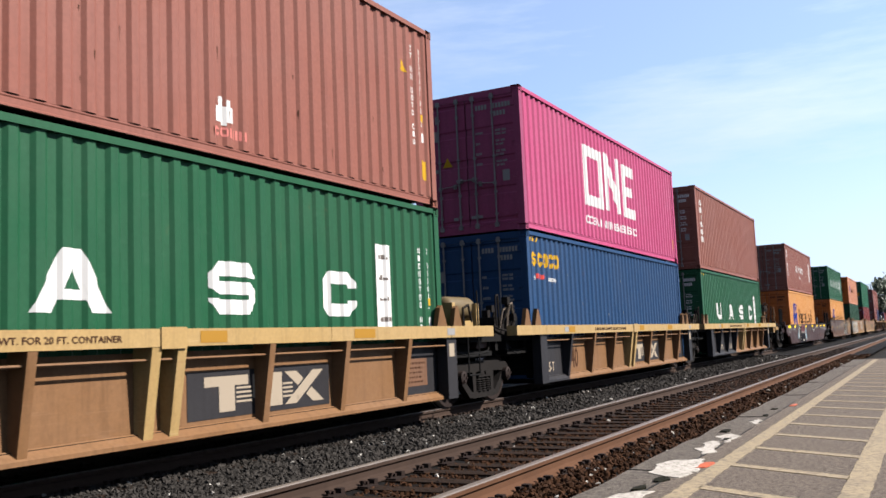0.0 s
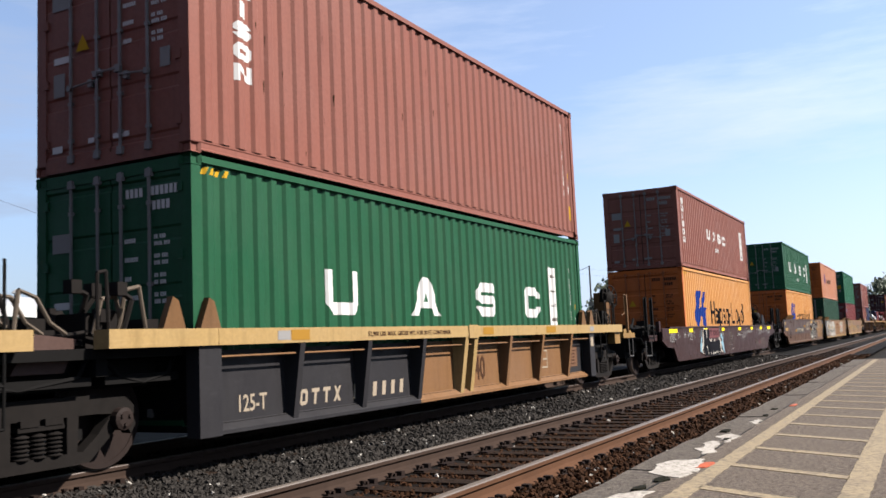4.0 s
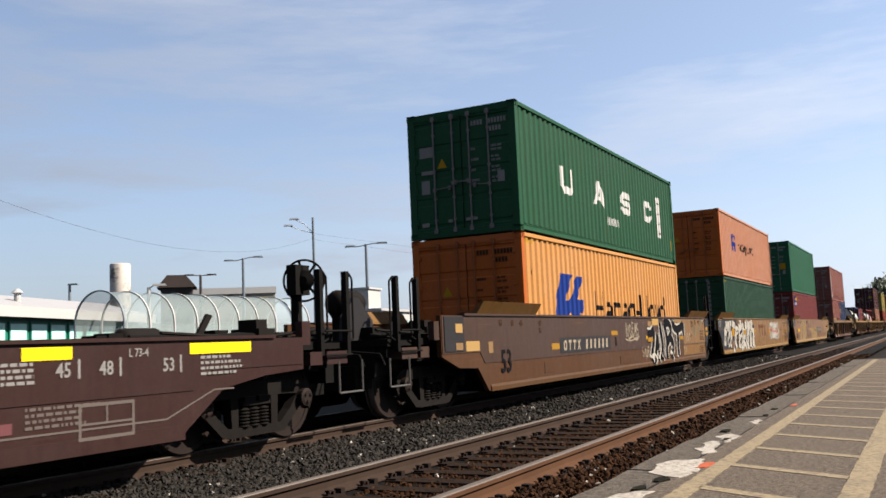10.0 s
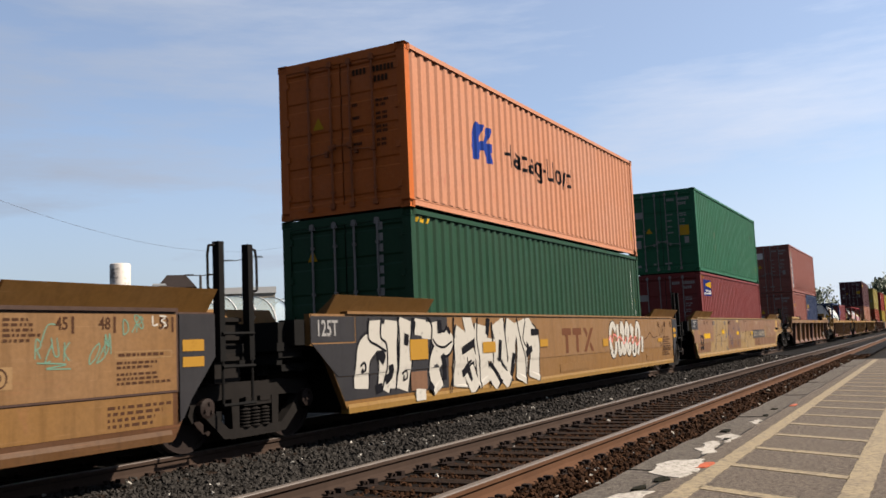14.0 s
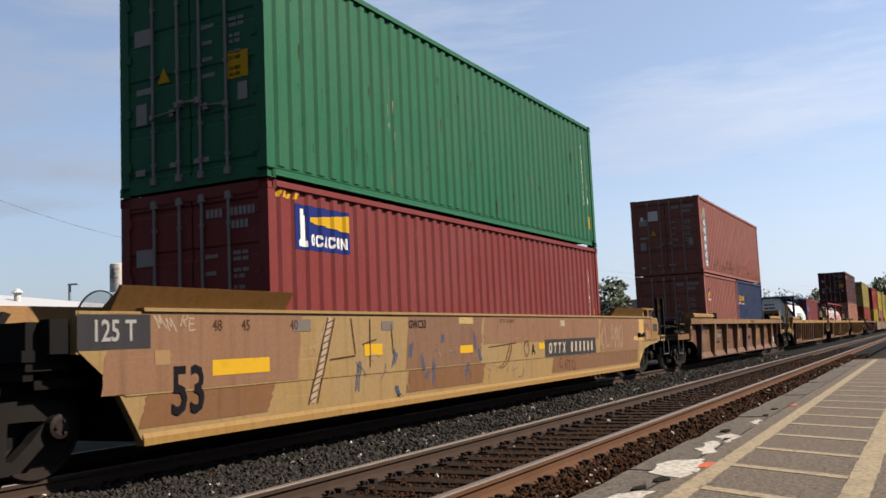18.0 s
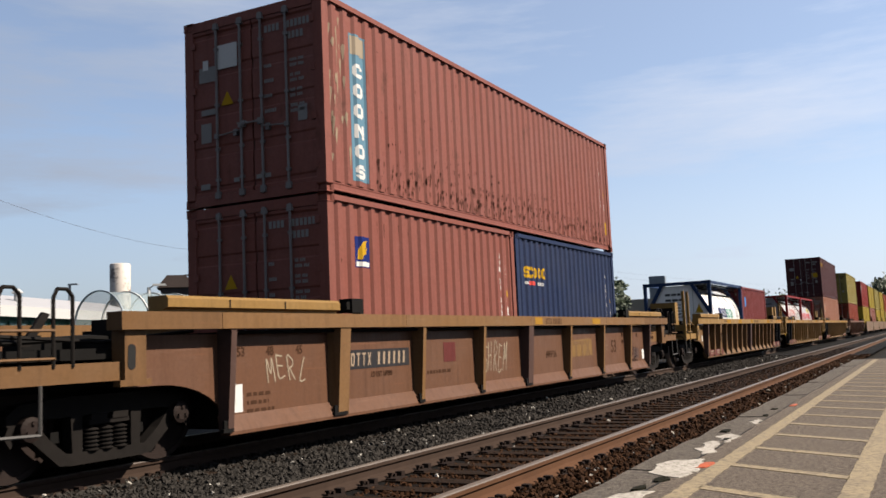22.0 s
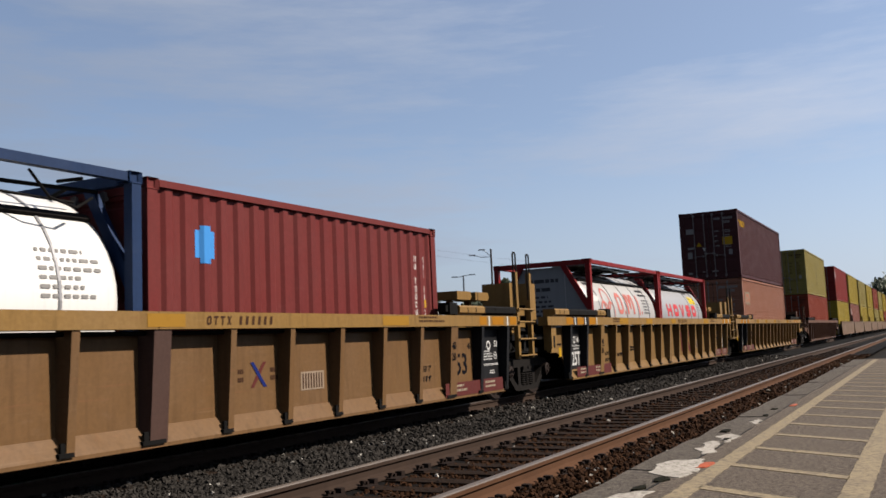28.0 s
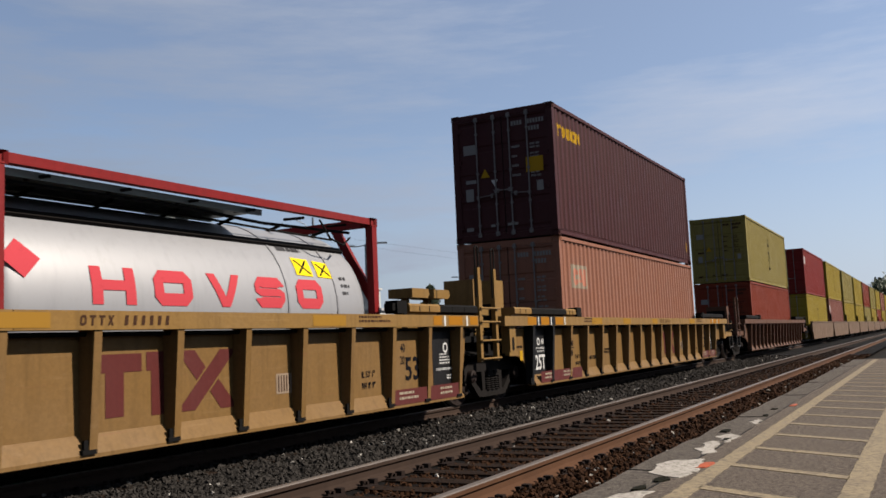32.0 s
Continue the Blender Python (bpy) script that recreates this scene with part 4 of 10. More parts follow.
def coupler(car, y, s):
    """Knuckle coupler, air hose and cut lever at a free end."""
    bm = bmesh.new()
    box(bm, -0.10, 0.10, min(y, y + s * 0.75), max(y, y + s * 0.75), 0.70, 0.90)
    box(bm, -0.2, 0.2, min(y + s * 0.7, y + s * 0.95), max(y + s * 0.7, y + s * 0.95), 0.66, 0.96)
    pipe(bm, [(0.35, y, 0.8), (0.38, y + s * 0.25, 0.55), (0.3, y + s * 0.5, 0.45), (0.2, y + s * 0.8, 0.6)], 0.025)
    part("coupler", bm, M["under"], car)
    # added black blocks under the coupler stand in for the deep shade there
    part("draft_gear", boxes((-0.8, 0.8, min(y - s * 1.3, y), max(y - s * 1.3, y), 0.46, 0.80), (-1.05, 1.05, min(y - s * 0.3, y - s * 0.12), max(y - s * 0.3, y - s * 0.12), 0.62, 1.06)), M["under"], car)
    grab_iron(car, [(0.2, y + s * 0.3, 1.0), (0.7, y + s * 0.2, 1.02), (1.3, y + s * 0.12, 0.96), (1.38, y + s * 0.12, 0.8)], M["under"])


def end_fittings(car, s, y, paint, dark):
    """Steps, posts and coupler beyond the plate at a free end."""
    coupler(car, y + s * 1.35, s)
    for k0, k1 in ((0.25, 0.5), (0.6, 1.04)):
        part("step_box", boxes((0.9, 1.4, min(y + s * k0, y + s * k1), max(y + s * k0, y + s * k1), 0.87, 1.03)), paint, car)
    part("side_step", built(lambda bm: pipe(bm, [(1.4, y + s * 0.85, 0.9), (1.4, y + s * 0.85, 0.5), (1.4, y + s * 1.38, 0.5), (1.4, y + s * 1.38, 0.9)], 0.016)), M["galv_dim"], car)
    for k in (0.52, 1.10):
        post_with_loop(car, y + s * k, 0.98, 2.05, dark, s)
    for z in (0.98, 1.28):
        grab_iron(car, [(1.44, y + s * 0.52, z), (1.44, y + s * 1.10, z)], dark)
    part("jacking_pad", boxes((1.36, 1.46, min(y + s * 0.02, y + s * 0.18), max(y + s * 0.02, y + s * 0.18), 1.12, 1.40)), paint, car)


def ribbed_car(label, y0, ribs, body, sill, front="end", rear="end", sill_span=(-3.75, 15.86), z_sill=(1.32, 1.49), arch=0.78, black_ends=False, wide_posts=(), panel_light=None, cover=True, tall=(True, False), bars=("under", "under"), mid_sill=None, rib_paint=None):
    """A well car unit with a box sill on upright ribs, its sheets set back."""
    car = car_thing(label, y0)
    B, S = M[body], M[sill]
    z0, z1 = z_sill
    sa, sb = sill_span
    rng = random.Random(int(y0))

    def curve(y, s, e):
        # the arched cut over a truck, from the free end towards the well
        pts = [(y, arch)]
        for i in range(9):
            a = i / 8 * math.pi / 2
            pts.append((y + s * (0.42 * e + e * math.sin(a)), arch - (arch - 0.22) * (1 - math.cos(a))))
        return pts
    ypost = -3.52 if front == "end" else -3.13
    f_pts = curve(ypost, 1, 1.0 if front == "end" else 0.62)
    if rear == "end":
        r_pts = curve(15.50, -1, 1.0)[::-1]
        r_end = 15.50
    else:
        r_pts, r_end = [(14.12, 0.22), (14.28, 0.55), (14.40, 0.95)], 14.45
    for s in (1, -1):
        a, b = sorted((s * 1.285, s * 1.32))
        part("side_sheet", built(plate, [(ypost, z0 - 0.05)] + f_pts + r_pts + [(r_end, z0 - 0.05)], a, b), B, car)
        part("air_pipe", built(lambda bm: tube(bm, (s * 1.40, -2.2, z0 - 0.035), (s * 1.40, 14.0, z0 - 0.035), 0.022, 8)), M["under"], car)
        # the box sill is made of lengths that meet in joints
        y, k = sa, 0
        cuts = [sa, -2.4, 1.4, 5.95, 10.4, 13.6, sb]
        for y, yy in zip(cuts, cuts[1:]):
            a, b = sorted((s * 1.33, s * 1.53))
            part("top_sill", boxes((a, b, y + 0.004, yy - 0.004, z0, z1)), S if not mid_sill or y < -3 or y > 13 else M[mid_sill], car)
        a, b = sorted((s * 1.335, s * 1.44))
        part("bottom_sill", built(lambda bm: prism(bm, [(s * 1.30, 0.20), (s * 1.43, 0.20), (s * 1.43, 0.235), (s * 1.328, 0.40), (s * 1.25, 0.40)], "y", -2.2, 14.1)), B, car)
        for r in ribs:
            w = 0.055 if r not in wide_posts else 0.14
            part("side_rib", built(lambda bm: plate_taper(bm, s, r, w, z0, 1.32, 1.44)), M[rib_paint[r]] if rib_paint and r in rib_paint else B if not panel_light else M[panel_light], car)
            part("rib_foot", boxes((*sorted((s * 1.40, s * 1.453)), r - w - 0.07, r + w * 0.6, 0.235, 0.275), (*sorted((s * 1.41, s * 1.435)), r - w - 0.04, r - w + 0.03, 0.275, 0.36)), M["under"], car)
    # posts at the ends
    e0 = -3.66 if front == "end" else -3.40
    part("end_post", boxes((1.30, 1.47, e0, e0 + 0.26, 0.84, z0), (1.38, 1.475, e0 - 0.06, e0 + 0.32, 0.80, 0.86)), S, car)
    if rear == "end":
        part("end_post", boxes((1.30, 1.47, 15.40, 15.72, 0.84, z0), (1.38, 1.475, 15.34, 15.78, 0.80, 0.86)), S, car)
    well(car, -2.1, 14.1, z1, M["under"])
    end_deck(car, -5.0, -2.2)
    end_deck(car, 14.2, 16.8 if rear == "end" else 15.6)
    if cover:
        spans = []
        if front == "end":
            spans.append((-3.13, -0.18, bars[0]))
        else:
            spans += [(-3.17, -2.38, sill), (-2.36, -0.55, "under"), (-0.54, 0.02, sill)]
        if rear == "end":
            spans.append((12.3, 15.4, bars[1]))
        else:
            spans += [(12.39, 13.31, sill), (13.32, 14.61, "under")]
        for e in (0.2, 12.15):
            part("hinge_bracket", boxes((1.30, 1.50, e - 0.12, e + 0.14, z1 + 0.02, z1 + 0.2), (1.33, 1.47, e - 0.2, e - 0.12, z1 + 0.06, z1 + 0.16), (1.40, 1.52, e + 0.02, e + 0.1, z1 - 0.06, z1 + 0.02)), M["under"], car)
        for a, b, bar in spans:
            part("guide_bar", built(lambda bm: [prism(bm, [(1.22, z1), (1.42, z1), (1.42, z1 + 0.03), (1.49, z1 + 0.05), (1.49, z1 + 0.135), (1.46, z1 + 0.165), (1.22, z1 + 0.165)], "y", a, b)]), M[bar], car)
            part("bar_seam", boxes(*[(1.4905, 1.494, y, y + 0.02, z1 + 0.05, z1 + 0.135) for y in (a + 0.3 * (b - a), a + 0.62 * (b - a))]), M["under"], car)
    if front == "end":
        truck(car, -3.5)
        ribbed_end(car, -1, -3.75, S, B, tall[0])
    else:
        part("coupler_shroud", boxes((-1.28, 1.28, -3.4, -2.9, 0.98, 1.36)), M["under"], car)
    if rear == "end":
        truck(car, 15.72)
        ribbed_end(car, 1, 15.86, S, B, tall[1])
    else:
        truck(car, 15.95)
        for y in (14.80, 15.43):
            part("ladder_post", boxes((1.37, 1.45, y - 0.045, y + 0.045, 0.73, 2.30)), S, car)
            grab_iron(car, [(1.41, y - 0.05, 1.80), (1.41, y - 0.05, 2.62), (1.41, y - 0.02, 2.66), (1.41, y + 0.04, 2.66), (1.41, y + 0.07, 2.62), (1.41, y + 0.07, 1.80), (1.41, y, 1.74)], M["steel_dark"], 0.016)
        for z in (0.78, 1.08, 1.39, 1.62):
            part("ladder_rung", built(lambda bm: tube(bm, (1.48, 14.74, z), (1.48, 15.49, z), 0.018, 6)), S, car)
        part("step_panel", boxes((1.1, 1.34, 14.86, 15.37, 1.50, 1.62)), S, car)
        part("step_panel", boxes((1.1, 1.34, 14.86, 15.37, 1.30, 1.42)), S, car)
        for y in (14.05, 14.78):
            part("guide_horn", built(lambda bm: [prism(bm, [(y - 0.28, 1.82), (y + 0.22, 1.82), (y + 0.29, 1.88), (y + 0.25, 1.97), (y - 0.28, 1.97)], "x", 0.3, 0.75), box(bm, 0.4, 0.5, y - 0.05, y + 0.05, 1.16, 1.82)]), S, car)
            grab_iron(car, [(-1.38, y, 1.2), (-1.38, y, 2.4), (-1.38, y + 0.05, 2.44), (-1.38, y + 0.1, 2.4), (-1.38, y + 0.1, 1.2)], M["galv_dim"])
        part("end_shield", boxes((0.42, 1.0, 15.48, 15.83, 1.16, 2.16)), S, car)
        part("end_shield", boxes((0.42, 1.0, 16.40, 16.75, 1.16, 2.18)), S, car)
        part("shield_face", boxes((0.48, 0.92, 16.392, 16.398, 1.2, 1.75)), M["under"], car)
    return car


def plate_taper(bm, s, r, w, z0, x0=1.275, x1=1.375):
    pts_t, pts_b = (x0, 1.515), (x0, x1)
    v = []
    for z, (a, b) in ((z0, pts_t), (0.24, pts_b)):
        for x, y in ((a, r - w), (b, r - w * 0.8), (b, r + w * 0.8), (a, r + w)):
            v.append(bm.verts.new((s * x, y, z)))
    for f in ((0, 1, 2, 3), (4, 5, 6, 7), (0, 1, 5, 4), (1, 2, 6, 5), (2, 3, 7, 6), (3, 0, 4, 7)):
        bm.faces.new([v[i] for i in f])


def plate_x(bm, pts, y0, y1):
    prism(bm, pts, "y", y0, y1)


def ribbed_end(car, s, y, S, B, tall=True):
    coupler(car, y + s * 1.2, s)
    part("step_box", boxes((0.8, 1.42, min(y + s * -0.1, y + s * 1.32), max(y + s * -0.1, y + s * 1.28), 0.86, 1.03)), S, car)
    part("side_step", built(lambda bm: pipe(bm, [(1.42, y + s * 0.78, 0.86), (1.42, y + s * 0.78, 0.45), (1.42, y + s * 1.34, 0.47), (1.42, y + s * 1.34, 0.88)], 0.016)), M["galv_dim"], car)
    if tall:
        for k in (0.73, 1.29):
            post_with_loop(car, y + s * k, 0.82, 2.33, S, -s, 1.40)
            part("post_bolt", boxes(*[(1.44, 1.452, y + s * k - 0.015, y + s * k + 0.015, z, z + 0.03) for z in (1.08, 1.2, 1.5, 2.0)]), M["under"], car)
        part("end_shield", built(lambda bm: plate_x(bm, [(0.14, 1.16), (0.9, 1.16), (0.9, 2.03), (0.14, 2.03)], y - 0.40, y - 0.35)), M["under"], car, "black end plate")
        part("shield_edge", boxes((0.85, 0.93, y - 0.42, y - 0.05, 1.16, 2.03)), S, car)
        part("shield_edge", boxes((0.14, 0.85, y - 0.42, y - 0.34, 1.86, 2.03)), S, car)
        part("step_panel", boxes((1.1, 1.36, y - 1.26, y - 0.85, 1.12, 1.31)), S, car)
        part("brace_rod", built(lambda bm: tube(bm, (1.38, y - 0.58, 1.43), (1.38, y + 0.1, 1.25), 0.02, 6)), S, car)
    else:
        for k in (0.45, 0.98):
            grab_iron(car, [(1.42, y + s * k, 1.0), (1.42, y + s * k, 1.62), (1.42, y + s * (k + 0.06), 1.68), (1.42, y + s * (k + 0.16), 1.68), (1.42, y + s * (k + 0.2), 1.6), (1.42, y + s * (k + 0.2), 1.0)], M["steel_dark"], 0.017)
        for k in (0.5, 1.1):
            part("guard_post", boxes((-1.42, -1.32, y + s * k - 0.045, y + s * k + 0.045, 0.98, 2.1)), S, car)
    part("hole_plate", built(lambda bm: prism(bm, [(y - s * 0.17 + 0.05 * math.cos(i * math.pi / 6), 1.07 + (0.07 if math.sin(i * math.pi / 6 + 0.01) > 0 else -0.07) + 0.05 * math.sin(i * math.pi / 6)) for i in range(12)], "x", 1.468, 1.4745)), M["gasket"], car, "dark oval lightening hole")
    for z in (1.08, 1.32):
        grab_iron(car, [(1.46, y + s * 0.67, z), (1.46, y + s * 1.22, z)], S)


def stub_car(label, y0, body, sill, panel, rear_joint=True, tr_y=13.9, dark_bays=False, sill_end=13.2, reservoir=False):
    """A forty foot well unit: box sill at 1.14 to 1.32, ribs with wide bays, dark end panels."""
    car = car_thing(label, y0)
    B, S, D = M[body], M[sill], M["car_grey"]
    ribs = (1.50, 2.97, 4.45, 7.57, 9.09, 10.65)
    first = 1.50 if not dark_bays else 4.45
    for s in (1, -1):
        a, b = sorted((s * 1.24, s * 1.275))
        part("side_sheet", boxes((a, b, 0.10, first, 0.26, 1.10)), D, car)
        part("side_sheet", boxes((a, b, first, 10.65, 0.26, 1.10)), B, car)
        part("side_sheet", boxes((a, b, 10.65, 11.85, 0.26, 1.10)), D if rear_joint else B, car)
        cuts = [-1.39, 0.05, 1.6, 6.0, 8.7, 11.9, sill_end]
        for y, yy in zip(cuts, cuts[1:]):
            a, b = sorted((s * 1.32, s * 1.52))
            part("top_sill", boxes((a, b, y + 0.004, yy - 0.004, 1.15, 1.325)), S, car)
        part("bottom_sill", built(lambda bm: prism(bm, [(s * 1.30, 0.22), (s * 1.40, 0.22), (s * 1.40, 0.26), (s * 1.30, 0.34), (s * 1.25, 0.34)], "y", 0.1, first)), D, car)
        part("bottom_sill", built(lambda bm: prism(bm, [(s * 1.30, 0.22), (s * 1.40, 0.22), (s * 1.40, 0.26), (s * 1.30, 0.34), (s * 1.25, 0.34)], "y", first, 11.85)), B, car)
        for r in ribs:
            part("side_rib", built(lambda bm: plate_taper(bm, s, r, 0.06, 1.15)), B if first < r < 10.7 else D, car)
        for r in (5.82, 6.16):
            part("side_rib", built(lambda bm: plate_taper(bm, s, r, 0.075, 1.15)), S, car)
        a, b = sorted((s * 1.30, s * 1.48))
        part("end_post", boxes((a, b, -0.20, 0.13, 0.22, 1.15)), D, car)
        part("end_post", boxes((a, b, 11.80, 12.11, 0.22, 1.15)), D, car)
        part("hand_rail", built(lambda bm: tube(bm, (s * 1.44, 0.1, 1.03), (s * 1.44, 11.8, 1.03), 0.014, 6)), B, car)
    part("sill_bracket", boxes((1.525, 1.535, 5.86, 6.2, 1.13, 1.34)), S, car)
    well(car, 0.02, 12.3, 1.32, M["under"])
    end_deck(car, -1.35, 0.0)
    end_deck(car, 12.3, 14.2)
    for y in (-0.35, 0.18):
        part("guide_horn", built(lambda bm: plate(bm, [(y - 0.16, 1.325), (y + 0.16, 1.325), (y + 0.06, 1.62), (y - 0.02, 1.66)], 1.22, 1.30)), M["sill_brown"], car)
        part("guide_horn", built(lambda bm: plate(bm, [(12.2 - y - 0.16, 1.325), (12.2 - y + 0.16, 1.325), (12.2 - y + 0.02, 1.66), (12.2 - y - 0.06, 1.62)], 1.22, 1.30)), M["sill_brown"], car)
    truck(car, tr_y)
    # air reservoir and its guards over the truck
    bm = bmesh.new()
    lathe(bm, [(0.05, 13.02), (0.15, 13.05), (0.185, 13.12), (0.185, 13.88), (0.15, 13.95), (0.05, 13.98)], 18, "y")
    bmesh.ops.translate(bm, verts=bm.verts, vec=(0.95, 0, 1.55))
    if reservoir:
        bmesh.ops.translate(bm, verts=bm.verts, vec=(0, -0.35, 0.1))
        smooth(part("air_reservoir", bm, M["res_tan"], car, "sooty tan steel air reservoir"))
        for y in (12.62, 13.5):
            part("reservoir_bracket", boxes((0.72, 1.2, y - 0.05, y + 0.05, 1.16, 1.72)), S, car)
        part("reservoir_saddle", boxes((0.9, 1.3, 12.75, 13.1, 1.16, 1.42)), S, car)
    else:
        bm.free()
        # valves and pale hoses
        part("control_valve", boxes((0.7, 1.1, 12.6, 12.95, 1.25, 1.6), (0.75, 1.0, 13.0, 13.3, 1.2, 1.45), (0.6, 0.9, 12.7, 12.85, 1.6, 1.75)), M["steel_dark"], car)
        for k in range(3):
            part("air_hose", built(lambda q: pipe(q, [(1.12 + 0.03 * k, 12.7 + 0.25 * k, 1.3), (1.18, 12.75 + 0.25 * k, 1.58 + 0.05 * k), (1.15, 12.95 + 0.25 * k, 1.62), (1.14, 13.1 + 0.25 * k, 1.4), (1.1, 13.3 + 0.25 * k, 1.3)], 0.02)), M["hose"], car)
    part("drawbar_shroud", built(lambda q: plate(q, [(sill_end + 0.05, 0.95), (sill_end + 0.6, 0.95), (sill_end + 0.75, 1.25), (sill_end + 0.3, 1.3)], 0.7, 1.15)), M["warn_grey"], car)
    for k in range(2):
        part("air_hose", built(lambda q: pipe(q, [(1.1, -1.2 + 0.3 * k, 1.3), (1.15, -1.15 + 0.3 * k, 1.62 + 0.1 * k), (1.12, -0.95 + 0.3 * k, 1.66 + 0.1 * k), (1.1, -0.85 + 0.3 * k, 1.35)], 0.022)), M["hose"], car)
    grab_iron(car, [(1.3, 12.75, 1.33), (1.3, 12.75, 1.62), (1.3, 12.95, 1.68), (1.3, 13.05, 1.4)], M["steel_dark"], 0.02)
    grab_iron(car, [(1.34, 13.95, 1.33), (1.34, 13.95, 1.85), (1.34, 14.05, 1.87), (1.34, 14.08, 1.33)], M["steel_dark"], 0.018)
    part("ladder", built(lambda b: [pipe(b, [(1.50, 12.48, 1.2), (1.50, 12.48, 0.54), (1.50, 12.88, 0.54), (1.50, 12.88, 1.9)], 0.014), tube(b, (1.50, 12.48, 0.88), (1.50, 12.88, 0.88), 0.013, 6)]), M["under"], car)
    # brake rigging at the other end
    bm = bmesh.new()
    rg = random.Random(int(y0))
    for i in range(6):
        a = Vector((rg.uniform(0.5, 1.25), rg.uniform(-1.25, -0.5), rg.uniform(1.25, 1.4)))
        b = a + Vector((rg.uniform(-0.1, 0.15), rg.uniform(-0.2, 0.25), rg.uniform(0.15, 0.45)))
        pipe(bm, [a, a.lerp(b, 0.5) + Vector((0.05, 0.1, 0.12)), b], 0.028, 6)
        box(bm, b.x - 0.06, b.x + 0.06, b.y - 0.05, b.y + 0.07, b.z - 0.06, b.z + 0.07)
    part("brake_rigging", bm, M["steel_dark"], car)
    part("cushion_box", boxes((0.45, 1.0, -1.2, -0.75, 1.16, 1.5)), M["steel_dark"], car)
    return car


# ---------- ground and track ----------
SH = 0.155


def gravel(name, a, b, rough=0.9, scale=26.0, dark=0.35, island=False, crisp=False):
    m, nt, bs = mat_new(name)
    a, b = tuple(v * SH for v in a), tuple(v * SH for v in b)
    mp = coords(nt, shift=False)
    n1 = noise_of(nt, mp, scale, 6.0, 0.7)
    n2 = noise_of(nt, mp, 0.7, 5.0)
    c = blend(nt, ramp(nt, n1, 0.42, 0.60) if crisp else ramp(nt, n1, 0.3, 0.7), a, b)
    if crisp:
        # single pale and dark chips
        n3 = noise_of(nt, mp, 55.0, 3.0, 0.5)
        c = blend(nt, ramp(nt, n3, 0.62, 0.68, 0.7), c, tuple(v * 1.5 for v in a))
        c = blend(nt, ramp(nt, n3, 0.38, 0.32, 0.7), c, tuple(v * 0.5 for v in b))
    c = blend(nt, ramp(nt, n2, 0.45, 0.75, 0.4), c, tuple(v * dark for v in a))
    if island:
        g = nd(nt, "NewGeometry")
        c = blend(nt, ramp(nt, g.outputs["Random Per Island"], 0.0, 1.0, 0.85), c, b)
        w = ramp(nt, g.outputs["Random Per Island"], 0.985, 0.99, 0.8)
        c = blend(nt, w, c, (0.22, 0.21, 0.19))
    nt.links.new(c, bs.inputs["Base Color"])
    bs.inputs["Roughness"].default_value = rough
    bs.inputs["Specular IOR Level"].default_value = 0.05
    bump(nt, bs, n1, 0.7 if not island else 0.35, 0.03 if not island else 0.008)
    return m


M["ground"] = gravel("dirt_ground", (0.05, 0.04, 0.03), (0.025, 0.02, 0.016), scale=5.0)
M["ballast"] = gravel("ballast_bed", (0.026, 0.023, 0.021), (0.010, 0.009, 0.008), scale=34.0)
M["stone_grey"] = gravel("grey_ballast_stone", (0.010, 0.009, 0.008), (0.125, 0.112, 0.10), scale=18.0, island=True)
M["stone_rust"] = gravel("rusty_ballast_stone", (0.010, 0.006, 0.004), (0.15, 0.065, 0.028), scale=18.0, island=True)
M["sleeper"] = gravel("sleeper_wood", (0.09, 0.052, 0.032), (0.025, 0.016, 0.012), scale=14.0)
M["rail_rust"] = plain("rail_web_rust", (0.075, 0.036, 0.019), 0.85, 0.0, 0.35, 6.0)
M["rail_dark"] = plain("grimy_rail_web", (0.036, 0.023, 0.017), 0.9, 0.0, 0.35, 6.0)
M["rail_top"] = plain("rail_running_top", (0.105, 0.085, 0.07), 0.5, 0.0, 0.3, 12.0)
M["rail_top_train"] = plain("rail_running_top_worn", (0.06, 0.045, 0.037), 0.45, 0.2, 0.3, 12.0)
M["plate_rust"] = plain("tie_plate_rust", (0.016, 0.010, 0.008), 0.9, 0.0, 0.4)
M["asphalt"] = gravel("asphalt", (0.52, 0.43, 0.35), (0.21, 0.174, 0.142), scale=30.0, dark=0.75, crisp=True)
M["kerb"] = gravel("platform_edge_concrete", (0.42, 0.365, 0.31), (0.20, 0.175, 0.15), scale=22.0, dark=0.65, crisp=True)


def worn_line(name, col, bare):
    m, nt, bs = mat_new(name)
    col, bare = tuple(v * 0.66 for v in col), tuple(v * 0.66 for v in bare)
    mp = coords(nt, shift=False)
    n1 = noise_of(nt, mp, 22.0, 8.0, 0.78)
    n2 = noise_of(nt, mp, 2.0, 5.0)
    c = blend(nt, ramp(nt, n1, 0.47, 0.60, 0.85), col, bare)
    c = blend(nt, ramp(nt, n2, 0.5, 0.8, 0.5), c, bare)
    nt.links.new(c, bs.inputs["Base Color"])
    bs.inputs["Roughness"].default_value = 0.8
    bs.inputs["Specular IOR Level"].default_value = 0.1
    return m


M["line"] = worn_line("worn_yellow_line", (0.205, 0.164, 0.104), (0.08, 0.067, 0.053))
M["spill"] = worn_line("white_paint_spill", (0.32, 0.30, 0.265), (0.09, 0.078, 0.066))
M["orange_spray"] = worn_line("orange_spray", (0.32, 0.07, 0.03), (0.18, 0.055, 0.035))

PLAT = 0.03
bm = bmesh.new()
g = [-2500, -600, -200, -80, -40, -25, -16, -12, -6, 6, 25, 80, 300, 1200]
